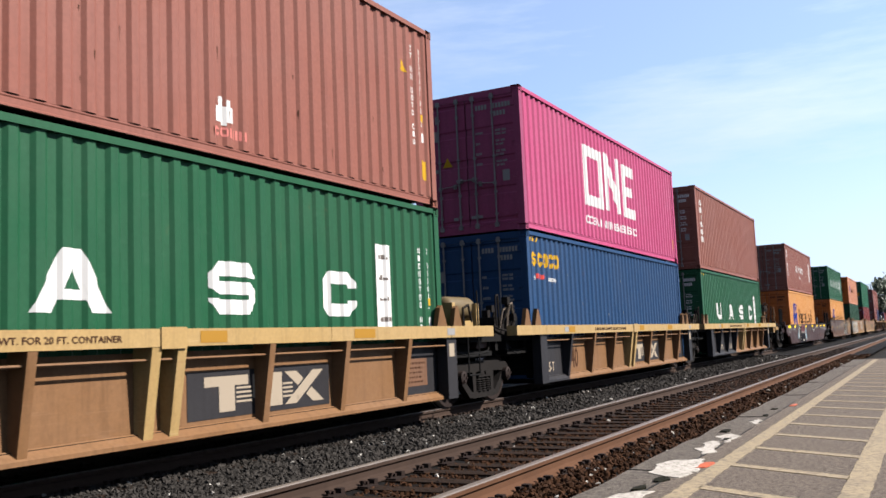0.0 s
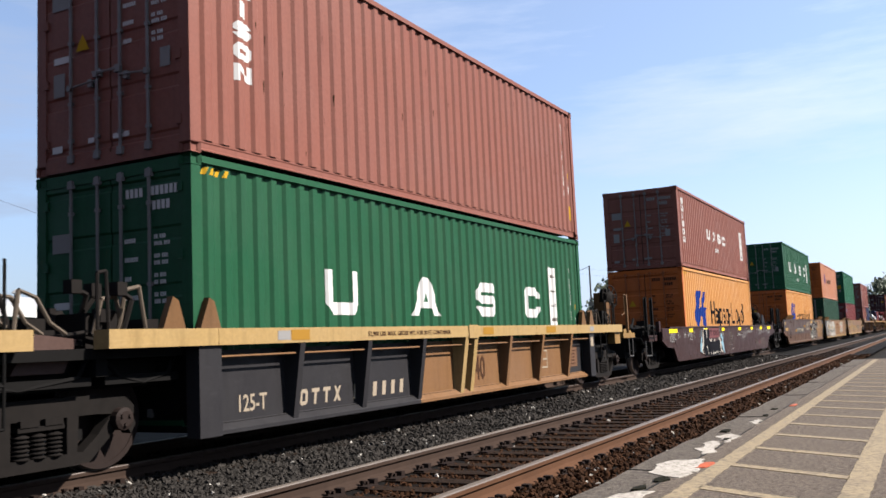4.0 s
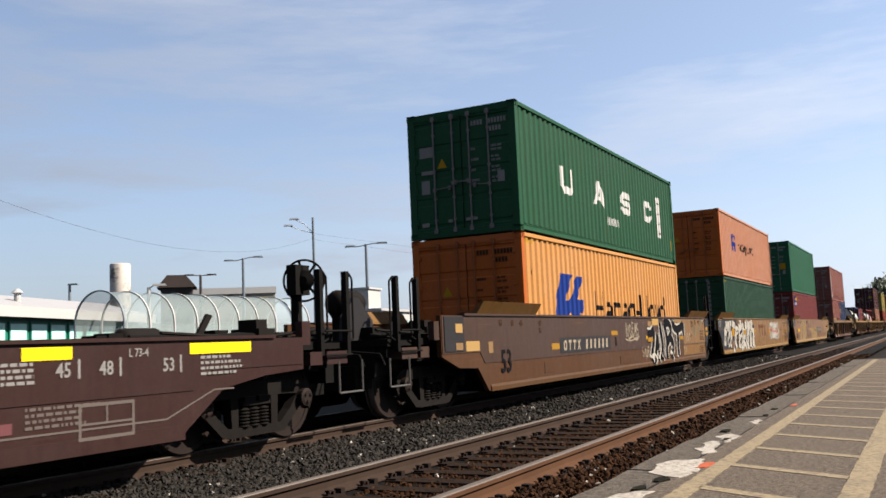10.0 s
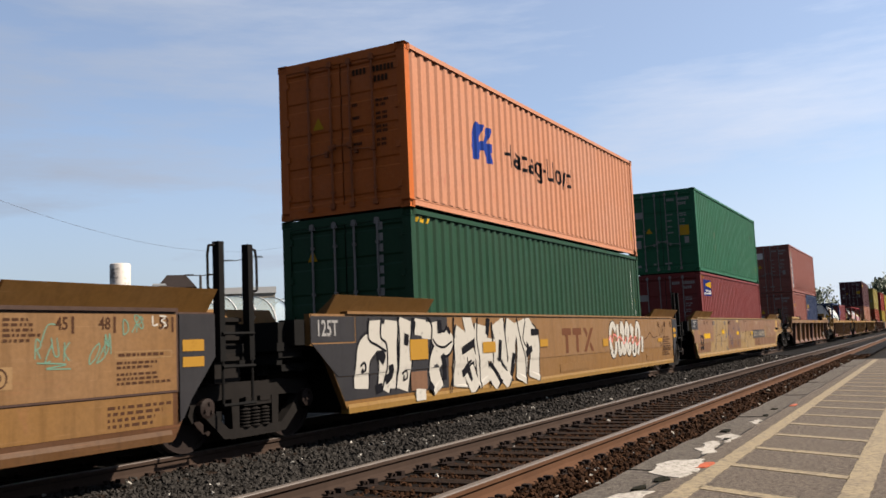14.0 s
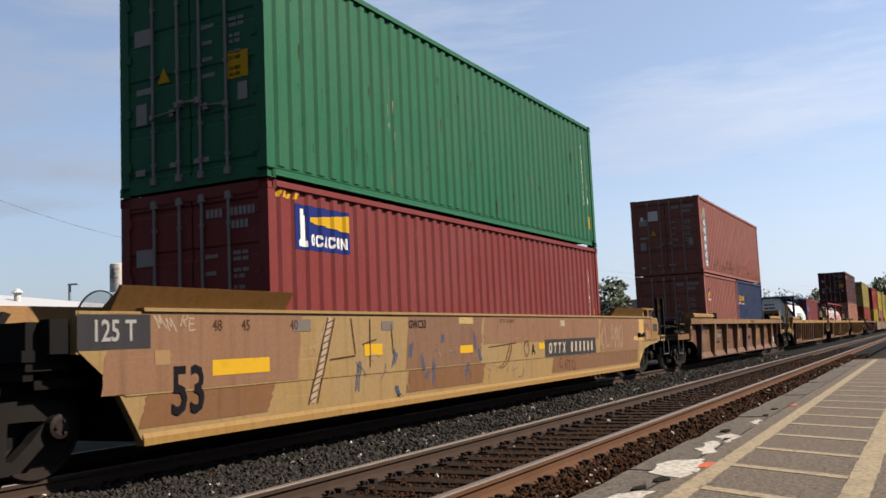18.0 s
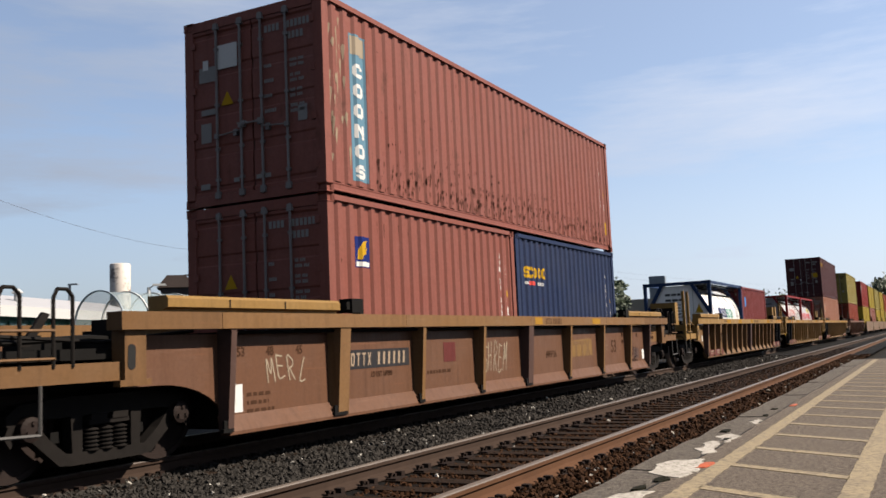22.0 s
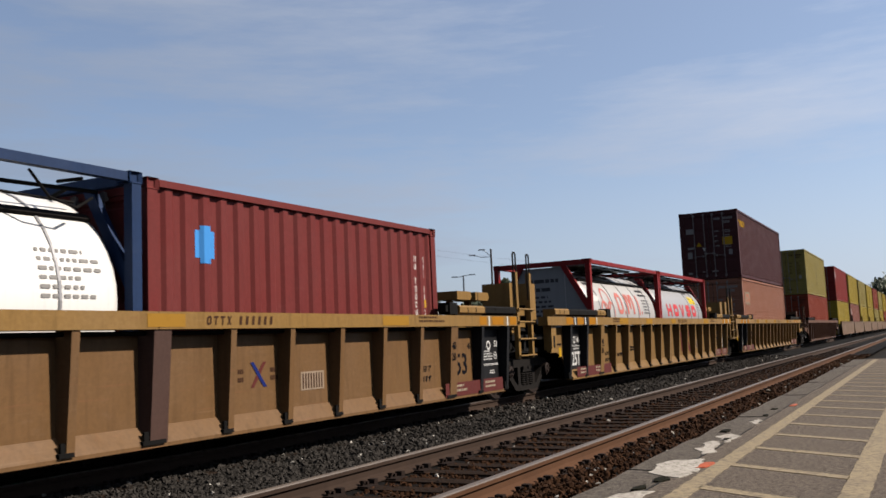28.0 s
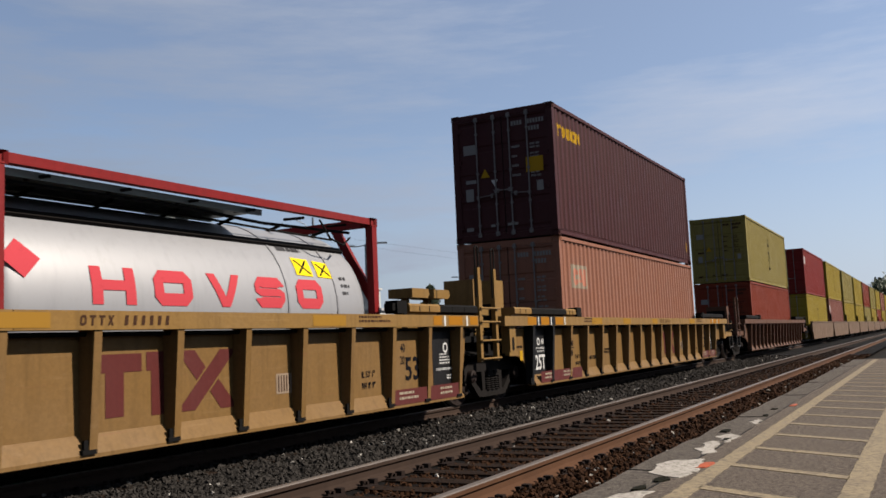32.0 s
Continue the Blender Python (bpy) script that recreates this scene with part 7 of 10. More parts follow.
def letters(y0, width, z0, z1, order, seed):
    """Fat strokes side by side that look like a piece of spray lettering."""
    rng, rows = random.Random(seed), []
    for i, g in enumerate(order):
        a = y0 + i * width
        lean, up = rng.uniform(-0.1, 0.12), rng.uniform(-0.06, 0.06)
        for st in GLYPH[g]:
            rows.append([(a + width * (0.06 + 0.86 * p[0]) + lean * p[1], z0 + (z1 - z0) * (p[1] * 0.94 + 0.03) + up) for p in st])
    return rows


def tag(y0, y1, z0, z1, seed, n=3, k=7):
    """A quick scrawl of letter-like strokes in a box, with a flourish under it."""
    rng = random.Random(seed)
    m = max(3, int((y1 - y0) / (0.55 * (z1 - z0)) + 0.5))
    rows = letters(y0, (y1 - y0) / m, z0, z1, [rng.randrange(8) for _ in range(m)], seed)
    rows.append([(y0 - 0.02, z0 - 0.03), (y0 + 0.4 * (y1 - y0), z0 - 0.07), (y1 + 0.06, z0 + 0.02)])
    return rows


cars = [o for o, _, _ in TRAIN if o.name.startswith("well_car")]
u0, u1, u2 = cars[0], cars[1], cars[2]


def bay_logo(car, y0, z0, w, h, x=1.277):
    """A block mark on a dark panel across two bays."""
    flat_mark(car, [quad(y0, y0 + w * 0.47, z0, z0 + h), quad(y0 + w * 0.53, y0 + w, z0, z0 + h)], M["car_grey"], "dark_panel", x)
    a = z0 + h * 0.12
    H = h * 0.76
    flat_mark(car, [quad(y0 + w * 0.1, y0 + w * 0.38, a + H * 0.72, a + H), quad(y0 + w * 0.19, y0 + w * 0.29, a, a + H * 0.72), quad(y0 + w * 0.41, y0 + w * 0.47, a + H * 0.3, a + H), quad(y0 + w * 0.53, y0 + w * 0.62, a, a + H), [(y0 + w * 0.64, a), (y0 + w * 0.73, a), (y0 + w * 0.95, a + H), (y0 + w * 0.86, a + H)], [(y0 + w * 0.64, a + H), (y0 + w * 0.73, a + H), (y0 + w * 0.786, a + H * 0.745), (y0 + w * 0.741, a + H * 0.54)], [(y0 + w * 0.95, a), (y0 + w * 0.86, a), (y0 + w * 0.804, a + H * 0.255), (y0 + w * 0.849, a + H * 0.46)]], M["stencil"], "block_mark", x + 0.004)
    flat_mark(car, [quad(y0 + w * p, y0 + w * q, a + H * (0.22 + 0.13 * i), a + H * (0.28 + 0.13 * i)) for i in range(4) for p, q in ((0.30, 0.405), (0.625, 0.70))], M["stencil"], "block_mark", x + 0.004)


def number_bars(car, y, z, w, h, n, material, x, gap_at=4):
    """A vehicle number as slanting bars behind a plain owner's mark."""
    rows, step = [], w / (n + 0.8)
    for i in range(n):
        yy = y + step * (i + (0.8 if i >= gap_at else 0))
        if i < gap_at:
            kind = ("ring", "tee", "tee", "cross")[i % 4]
            for poly in rings_and_bars(kind, step * 0.66, h, step * 0.2):
                rows.append([(yy + p + 0.1 * step * q / h, z + q) for p, q in poly])
        else:
            rows.append([(yy + step * 0.1, z), (yy + step * 0.5, z), (yy + step * 0.62, z + h), (yy + step * 0.22, z + h)])
    flat_mark(car, rows, material, "number_bar", x)


for car, num in ((u0, False), (u1, False), (u2, True)):
    side_text(car, "125-T", 0.58 if num else 0.44, 0.42, 0.19, M["stencil"], 1.276, 0.82)
    side_text(car, "52,900 LBS. MAX. GROSS WT. FOR 20 FT. CONTAINER", 2.9 if car != u0 else 3.05, 1.205, 0.062, M["dim_mark"], 1.52, 1.15)
    flat_mark(car, [quad(1.02, 1.25, 1.185, 1.29), quad(11.75, 12.0, 1.185, 1.29)], M["grey_mark"], "stencil_plate", 1.521)
    flat_mark(car, [quad(1.27, 1.62, 1.18, 1.30), quad(6.4, 6.8, 1.18, 1.30), quad(9.2, 9.7, 1.18, 1.30)], M["dull_yellow"], "yellow_patch", 1.521)
    flat_mark(car, [quad(10.78, 11.5, 0.46, 0.86)], M["car_purple"], "notice_panel", 1.276)
    flat_mark(car, small_bars(10.84, 0.78, 5, 0.6, 0.028, 0.025, random.Random(2), 0.068), M["dim_mark"], "notice_writing", 1.279)
    flat_mark(car, [quad(11.86, 12.03, 0.86, 1.06)], M["stencil"], "placard", 1.481)
    if num:
        flat_mark(car, [quad(1.58, 2.9, 0.26, 0.62), quad(3.05, 4.3, 0.28, 0.62)], M["car_grey"], "dark_panel", 1.277)
        number_bars(car, 1.70, 0.40, 2.55, 0.19, 10, M["stencil"], 1.281)
        side_text(car, "40", 6.5, 0.45, 0.40, M["dim_mark"], 1.276, 0.75)
        flat_mark(car, [quad(9.4, 9.43, 0.5, 0.85), quad(9.75, 9.78, 0.5, 0.85), quad(9.4, 9.78, 0.82, 0.85), quad(9.4, 9.78, 0.5, 0.53), quad(9.4, 9.78, 0.66, 0.69)], M["stencil"], "stencil_box", 1.276)
    elif car == u1:
        side_text(car, "40", 1.95, 0.45, 0.42, M["dim_mark"], 1.276, 0.75)
        side_text(car, "C", 1.65, 0.78, 0.16, M["dim_mark"], 1.276, 0.75)
        bay_logo(car, 6.45, 0.38, 2.5, 0.50)
    else:
        bay_logo(car, 6.45, 0.38, 2.5, 0.50)
        flat_mark(car, small_bars(3.4, 0.85, 2, 0.8, 0.045, 0.03, random.Random(5), 0.09), M["dim_mark"], "faint_writing", 1.276)

# dark brown car
X3 = 1.491
flat_mark(car3, [quad(1.90, 3.66, 0.85, 1.17)], M["patch_mauve"], "number_patch", X3)
number_bars(car3, 2.0, 0.92, 1.6, 0.19, 8, M["black"], X3 + 0.003, 3)
for y, w in ((-3.2, 0.95), (-0.76, 0.48), (1.33, 0.47), (4.17, 0.47), (7.34, 0.52), (10.03, 0.48), (12.33, 0.5), (14.25, 0.93)):
    flat_mark(car3, [quad(y, y + w, 1.07, 1.18)], M["reflector"], "yellow_reflector", X3)
for txt, y, h in (("53", -2.15, 0.15), ("48", -1.38, 0.14), ("45", -0.92, 0.13)):
    side_text(car3, txt, y, 0.93, h, M["grey_mark"], X3, 0.9)
    flat_mark(car3, [quad(y - 0.06, y - 0.035, 0.90, 1.09)], M["grey_mark"], "length_bar", X3)
side_text(car3, "40", -0.17, 1.01, 0.10, M["grey_mark"], X3, 0.9)
side_text(car3, "20", -0.17, 0.87, 0.10, M["grey_mark"], X3, 0.9)
side_text(car3, "LD LMT 166400", 7.0, 0.86, 0.10, M["grey_mark"], X3, 0.75)
side_text(car3, "53", 11.10, 0.50, 0.31, M["dim_grey"], 1.483, 0.95)
side_text(car3, "L 73-4", 13.46, 1.07, 0.08, M["grey_mark"], X3, 0.85)
for txt, y in (("45", 12.66), ("48", 13.12), ("53", 13.88)):
    side_text(car3, txt, y, 0.92, 0.13, M["grey_mark"], X3, 0.9)
    flat_mark(car3, [quad(y + 0.23, y + 0.255, 0.90, 1.07)], M["grey_mark"], "length_bar", X3)
side_text(car3, "40", 11.88, 1.0, 0.12, M["grey_mark"], X3, 0.9)
side_text(car3, "20", 11.88, 0.84, 0.12, M["grey_mark"], X3, 0.9)
flat_mark(car3, [quad(11.88, 12.08, 0.975, 0.985)], M["grey_mark"], "length_bar", X3)
flat_mark(car3, ring_mark(11.43, 1.0, 0.09, 0.02, 18), M["grey_mark"], "load_ring", X3)
flat_mark(car3, small_bars(12.14, 1.03, 4, 0.45, 0.028, 0.02, random.Random(13), 0.05) + small_bars(14.4, 1.02, 4, 0.7, 0.028, 0.02, random.Random(14), 0.055), M["grey_mark"], "stencilled_writing", X3)
flat_mark(car3, small_bars(12.37, 0.66, 4, 0.8, 0.026, 0.02, random.Random(15), 0.05), M["dim_grey"], "stencilled_writing", 1.483)
flat_mark(car3, [quad(12.0, 12.25, 0.49, 0.58)], M["patch_mauve"], "faded_patch", 1.483)
for a, b in zip(((11.25, 0.40), (11.43, 0.45), (13.93, 0.45), (14.60, 0.69)), ((11.43, 0.45), (13.93, 0.45), (14.60, 0.69), (14.9, 0.69))):
    flat_mark(car3, [[a, b, (b[0], b[1] + 0.018), (a[0], a[1] + 0.018)]], M["dim_grey"], "border_line", 1.483)
flat_mark(car3, ring_mark(9.13, 1.02, 0.13, 0.03, 20) + word(["side", "thin", "ring", "side", "thin", "ring", "ring"], 9.36, 0.96, 0.11, 0.07, 0.025, 0.022) + word(["bars", "ring", "bars", "thin"], 10.02, 0.96, 0.11, 0.07, 0.025, 0.022), M["grey_mark"], "railway_emblem", X3)
flat_mark(car3, ring_mark(3.88, 1.07, 0.14, 0.02, 20) + small_bars(-0.72, 1.02, 5, 0.5, 0.022, 0.02, random.Random(1), 0.045) + small_bars(4.15, 0.97, 2, 0.5, 0.03, 0.02, random.Random(3), 0.05) + small_bars(15.15, 1.02, 4, 0.0, 0.03, 0.02, random.Random(3), 0.06), M["grey_mark"], "stencilled_writing", X3)
flat_mark(car3, small_bars(-3.15, 1.02, 5, 0.9, 0.026, 0.02, random.Random(11), 0.052), M["grey_mark"], "stencilled_writing", X3)
flat_mark(car3, [quad(12.9, 12.93, 0.36, 0.68), quad(13.5, 13.53, 0.36, 0.68), quad(12.9, 13.53, 0.65, 0.68), quad(12.9, 13.53, 0.36, 0.39), quad(13.2, 13.22, 0.5, 0.68), quad(12.9, 13.53, 0.49, 0.51)], M["dim_grey"], "capacity_box", 1.483)
dx = sheet_x(0.004)
FEC = dict(zmax=1.185)
def dot(y, z):
    return [(y - 0.02, z), (y + 0.02, z)]


HALO = [[(1.0, 0.80), (0.84, 0.66), (0.80, 0.42)], [(3.86, 0.86), (4.10, 0.74), (4.24, 0.48), (4.20, 0.38)]]
spray(car3, HALO, 0.42, M["halo_blue"], "spray_paint", sheet_x(0.004), "grey-blue spray paint", **FEC)
for y, z, w in ((0.88, 1.06, 0.22), (0.66, 0.94, 0.12), (4.35, 0.86, 0.13)):
    spray(car3, [dot(y, z)], w, M["halo_blue"], "spray_dot", sheet_x(0.004), **FEC)
spray(car3, [[(1.36, 1.12), (1.14, 1.02), (1.16, 0.78)], [(1.16, 0.74), (0.96, 0.56), (0.90, 0.36)], [(3.55, 0.80), (3.80, 0.66), (3.88, 0.40)], [(4.08, 0.56), (3.95, 0.36)]], 0.24, M["spray_white"], "spray_outline", sheet_x(0.006), "white outline of a spray painted piece", **FEC)
spray(car3, [[(1.38, 1.14), (1.38, 0.30)], [(1.80, 1.14), (1.83, 0.30)], [(1.22, 0.72), (2.0, 0.72)], [(2.0, 0.55), (2.8, 0.56), (3.66, 0.55)], [(1.95, 0.46), (2.8, 0.45), (3.72, 0.46)]], 0.50, M["black"], "spray_paint", sheet_x(0.008), "black spray painted piece", **FEC)
spray(car3, [[(1.02, 0.52), (1.03, 0.42)], [(4.05, 0.54), (3.98, 0.42)]], 0.22, M["black"], "spray_paint", sheet_x(0.008), **FEC)
spray(car3, [[(1.61, 1.16), (1.62, 0.86)], [(1.56, 0.62), (1.69, 0.50), (1.67, 0.32)], [(2.0, 0.82), (2.15, 0.69), (2.09, 0.32)], [(2.15, 0.69), (2.35, 0.82)], [(2.86, 0.80), (2.58, 0.62), (3.04, 0.68), (2.86, 0.34)]], 0.085, M["spray_white"], "spray_line", sheet_x(0.011), **FEC)
spray(car3, [[(2.34, 0.32), (2.48, 0.37), (2.59, 0.37), (2.76, 0.32)], dot(3.53, 0.55)], 0.09, M["spray_white"], "spray_line", sheet_x(0.011), **FEC)
spray(car3, letters(2.98, 0.14, 0.31, 0.43, (6, 11, 10, 2, 11), 9) + letters(0.92, 0.11, 0.38, 0.54, (14, 8), 10), 0.02, M["spray_white"], "spray_tag", sheet_x(0.012), **FEC)
spray(car3, tag(4.7, 6.3, 0.42, 1.0, 3, 4, 9) + tag(5.3, 6.6, 0.62, 1.0, 5, 2, 8), 0.022, M["dim_grey"], "spray_tag", sheet_x(0.004), "thin grey spray scrawl", **FEC)
spray(car3, letters(7.88, 0.22, 0.70, 1.0, (0, 7, 11, 7), 6) + [[(7.95, 1.04), (8.1, 1.03)], [(7.97, 0.72), (7.95, 0.60)], [(8.22, 0.72), (8.20, 0.63)], [(8.52, 0.74), (8.53, 0.64)], [(8.66, 0.72), (8.66, 0.66)], dot(8.80, 0.95), dot(8.80, 0.85)], 0.024, M["grey_mark"], "spray_tag", sheet_x(0.004), "pale spray scrawl with drips", **FEC)

# brown car with the large piece
flat_mark(car4, [quad(1.04, 4.27, 0.765, 1.075)], M["car_grey"], "number_panel", X3)
flat_mark(car4, [quad(11.3, 14.25, 0.73, 1.47)], M["warm_brown"], "faded_patch", X3 - 0.002, "orange brown weathered panel")
flat_mark(car4, [quad(11.3, 14.2, 0.40, 0.70)], M["warm_rust"], "faded_patch", 1.481)
number_bars(car4, 1.22, 0.815, 2.95, 0.205, 10, M["stencil"], X3 + 0.003)
side_text(car4, "B", 4.62, 0.83, 0.21, M["black"], X3, 0.9)
side_text(car4, "53", -1.83, 0.53, 0.40, M["black"], X3 + 0.001, 0.85)
part("end_panel", boxes((1.49, 1.502, -3.86, -3.20, 0.93, 1.47)), M["car_grey"], car4, "dark scuffed end panel")
for z0, z1, m in ((1.22, 1.36, "ochre_patch"), (0.95, 1.06, "stencil_tan")):
    flat_mark(car4, [quad(-3.5, -3.26, z0, z1)], M[m], "worn_plate", 1.503)
for y0, y1, z0, z1, m in ((0.58, 1.0, 0.85, 0.97, "dull_yellow"), (4.38, 4.86, 1.08, 1.18, "dull_yellow"), (7.5, 7.9, 1.27, 1.40, "stencil_tan"), (7.3, 7.7, 0.94, 1.03, "yellow_mark"), (-3.13, -2.64, 0.92, 1.08, "ochre_patch"), (-2.3, -2.12, 0.87, 1.06, "stencil_tan")):
    flat_mark(car4, [quad(y0, y1, z0, z1)], M[m], "faded_patch", X3)
for txt, y in (("53", -1.85), ("48", -1.35), ("45", -0.95), ("40", -0.05)):
    side_text(car4, txt, y, 1.32, 0.11, M["dim_mark"], X3, 0.9)
side_text(car4, "20", -0.05, 1.18, 0.10, M["dim_mark"], X3, 0.9)
for txt, y in (("45", 12.84), ("48", 13.30), ("53", 14.02)):
    side_text(car4, txt, y, 1.325, 0.115, M["dim_mark"], X3, 0.85)
    flat_mark(car4, [quad(y + 0.165, y + 0.195, 1.29, 1.44)], M["dim_mark"], "length_bar", X3)
flat_mark(car4, small_bars(12.34, 1.40, 5, 0.36, 0.024, 0.02, random.Random(1), 0.043) + small_bars(13.50, 1.005, 2, 0.5, 0.024, 0.02, random.Random(2), 0.042) + small_bars(13.50, 0.90, 3, 0.72, 0.024, 0.02, random.Random(4), 0.042) + small_bars(13.52, 1.075, 1, 0.62, 0.028, 0.02, random.Random(6), 0.05), M["dim_mark"], "stencilled_writing", X3 + 0.002)
flat_mark(car4, [quad(13.48, 14.19, 1.052, 1.062), quad(13.48, 14.19, 1.112, 1.122), quad(13.48, 13.49, 1.052, 1.122), quad(14.18, 14.19, 1.052, 1.122), quad(12.17, 12.43, 0.85, 1.03)], M["stencil_tan"], "stencil_frame", X3)
flat_mark(car4, ring_mark(12.30, 0.94, 0.085, 0.014, 18), M["dim_mark"], "placard_ring", X3 + 0.003)
side_text(car4, "10", 12.255, 0.915, 0.06, M["dim_mark"], X3 + 0.003, 0.9)
spray(car4, letters(12.62, 0.095, 1.07, 1.24, (10, 4, 13, 15), 61) + letters(13.15, 0.10, 1.05, 1.25, (5, 12, 6), 62) + letters(13.56, 0.10, 1.29, 1.44, (12, 10, 5), 63) + [[(12.66, 1.05), (12.95, 1.03), (12.75, 1.0), (13.0, 0.99)], [(12.70, 1.22), (12.76, 1.36), (12.84, 1.37)]], 0.016, M["teal_spray"], "spray_tag", sheet_x(0.004), "thin faded teal scrawl")
spray(car4, [[(13.94, 1.45), (13.95, 1.36), (14.01, 1.37)], [(14.03, 1.45), (14.11, 1.44), (14.05, 1.40), (14.12, 1.37), (14.04, 1.325)]], 0.022, M["spray_white"], "spray_tag", sheet_x(0.005), "white spray scrawl")
flat_mark(car4, small_bars(13.4, 0.60, 4, 0.8, 0.03, 0.03, random.Random(2), 0.055) + ring_mark(5.12, 0.93, 0.11, 0.015, 16) + small_bars(0.2, 0.5, 2, 0.4, 0.04, 0.03, random.Random(8), 0.08), M["dim_mark"], "stencilled_writing", 1.483)
part("side_hatch", boxes((1.48, 1.487, 0.18, 0.72, 0.42, 0.62)), M["car_rust"], car4)
part("side_hatch", boxes((1.48, 1.488, 5.0, 6.7, 0.40, 0.58)), M["car_rust"], car4)
spray(car4, tag(5.5, 6.6, 1.0, 1.36, 12, 3, 7) + [[(5.75, 0.98), (6.1, 1.02), (6.4, 0.93), (6.55, 0.98)]], 0.04, M["stencil"], "spray_tag", dx, "white spray scrawl")
PIECE = [[(7.42, 1.07), (7.66, 1.06), (8.04, 1.18)], [(8.04, 1.16), (7.91, 0.78), (7.72, 0.40)], [(7.78, 0.40), (8.08, 0.45), (8.34, 0.95)], [(8.34, 1.05), (8.45, 0.66), (8.68, 0.40)], [(8.74, 0.42), (8.87, 0.66), (8.75, 1.08), (8.68, 1.36)],
         [(9.13, 1.36), (9.34, 0.95), (9.32, 0.40)], [(9.13, 1.33), (9.56, 1.36), (9.82, 1.22), (9.75, 1.01), (9.39, 0.82)], [(9.72, 0.95), (10.05, 0.70), (9.82, 0.40)],
         [(10.05, 1.34), (10.47, 1.17), (11.05, 1.24), (11.30, 1.38)], [(11.30, 1.36), (11.30, 0.98)], [(10.62, 1.14), (10.62, 0.72), (10.68, 0.40)]]
spray(car4, PIECE, 0.52, M["black"], "spray_outline", sheet_x(0.003), "thin black edge of a spray painted piece")
spray(car4, PIECE, 0.46, M["spray_white"], "spray_outline", sheet_x(0.006), "white outline of a spray painted piece")
spray(car4, PIECE, 0.29, M["black"], "spray_paint", sheet_x(0.009), "black spray painted piece")
for y0, y1, z0, z1, m in ((7.87, 8.53, 1.29, 1.47, "ochre_patch"), (10.25, 11.12, 1.36, 1.46, "stencil_tan"), (7.39, 7.86, 0.87, 0.98, "dull_yellow"), (10.78, 11.18, 0.87, 0.97, "dull_yellow")):
    flat_mark(car4, [quad(y0, y1, z0, z1)], M[m], "worn_plate", X3 + 0.014)
spray(car4, letters(6.92, 0.125, 0.46, 0.74, (0, 8, 9, 2, 10), 14), 0.03, M["stencil"], "spray_tag", sheet_x(0.004), "white spray scrawl")
spray(car4, letters(11.6, 0.145, 0.86, 1.10, (12, 13, 14, 2), 15) + letters(11.34, 0.13, 0.42, 0.66, (3, 9, 3), 16), 0.026, M["stencil"], "spray_tag", sheet_x(0.004), "white spray scrawl")

# brown car with white spray letters
flat_mark(car5, [quad(-3.0, -2.05, 1.14, 1.46)], M["car_grey"], "dark_panel", X3)
side_text(car5, "125T", -2.90, 1.22, 0.2, M["grey_mark"], X3 + 0.003, 0.8)
WILD = [[(-1.57, 1.41), (-1.58, 1.17), (-1.83, 1.01), (-1.91, 0.77), (-1.93, 0.53)], [(-1.43, 1.35), (-1.37, 1.01), (-1.33, 0.71), (-1.40, 0.48)], [(-1.16, 1.41), (-1.18, 1.12), (-1.21, 0.78), (-1.23, 0.49)],
        [(-0.76, 1.43), (-0.82, 1.15), (-0.81, 0.84), (-0.90, 0.45)], [(-0.34, 1.43), (-0.36, 1.19)], [(-0.14, 1.39), (-0.16, 1.14)],
        [(0.10, 1.39), (0.15, 1.15), (0.43, 1.06), (0.61, 1.22)], [(0.24, 0.97), (0.04, 0.72), (0.15, 0.38)], [(-0.54, 0.43), (-0.26, 0.39)]]
BLOCK = [[(1.02, 1.26), (0.91, 0.95), (0.89, 0.69), (0.86, 0.38)], [(1.10, 1.26), (1.40, 1.37)], [(1.13, 0.76), (1.39, 0.93)],
         [(1.09, 0.41), (1.40, 0.57)], [(1.69, 1.34), (1.65, 0.93), (1.76, 0.37)], [(2.06, 1.11), (2.02, 0.73)],
         [(2.32, 1.41), (2.42, 1.10), (2.33, 0.72), (1.97, 0.36)], [(2.97, 1.41), (2.85, 1.09), (2.75, 0.70), (2.42, 0.33)], [(3.29, 1.41), (3.35, 1.08), (3.35, 0.68), (3.25, 0.33)],
         [(3.88, 1.41), (3.69, 1.23), (3.93, 1.02), (3.93, 0.66), (3.86, 0.35)]]
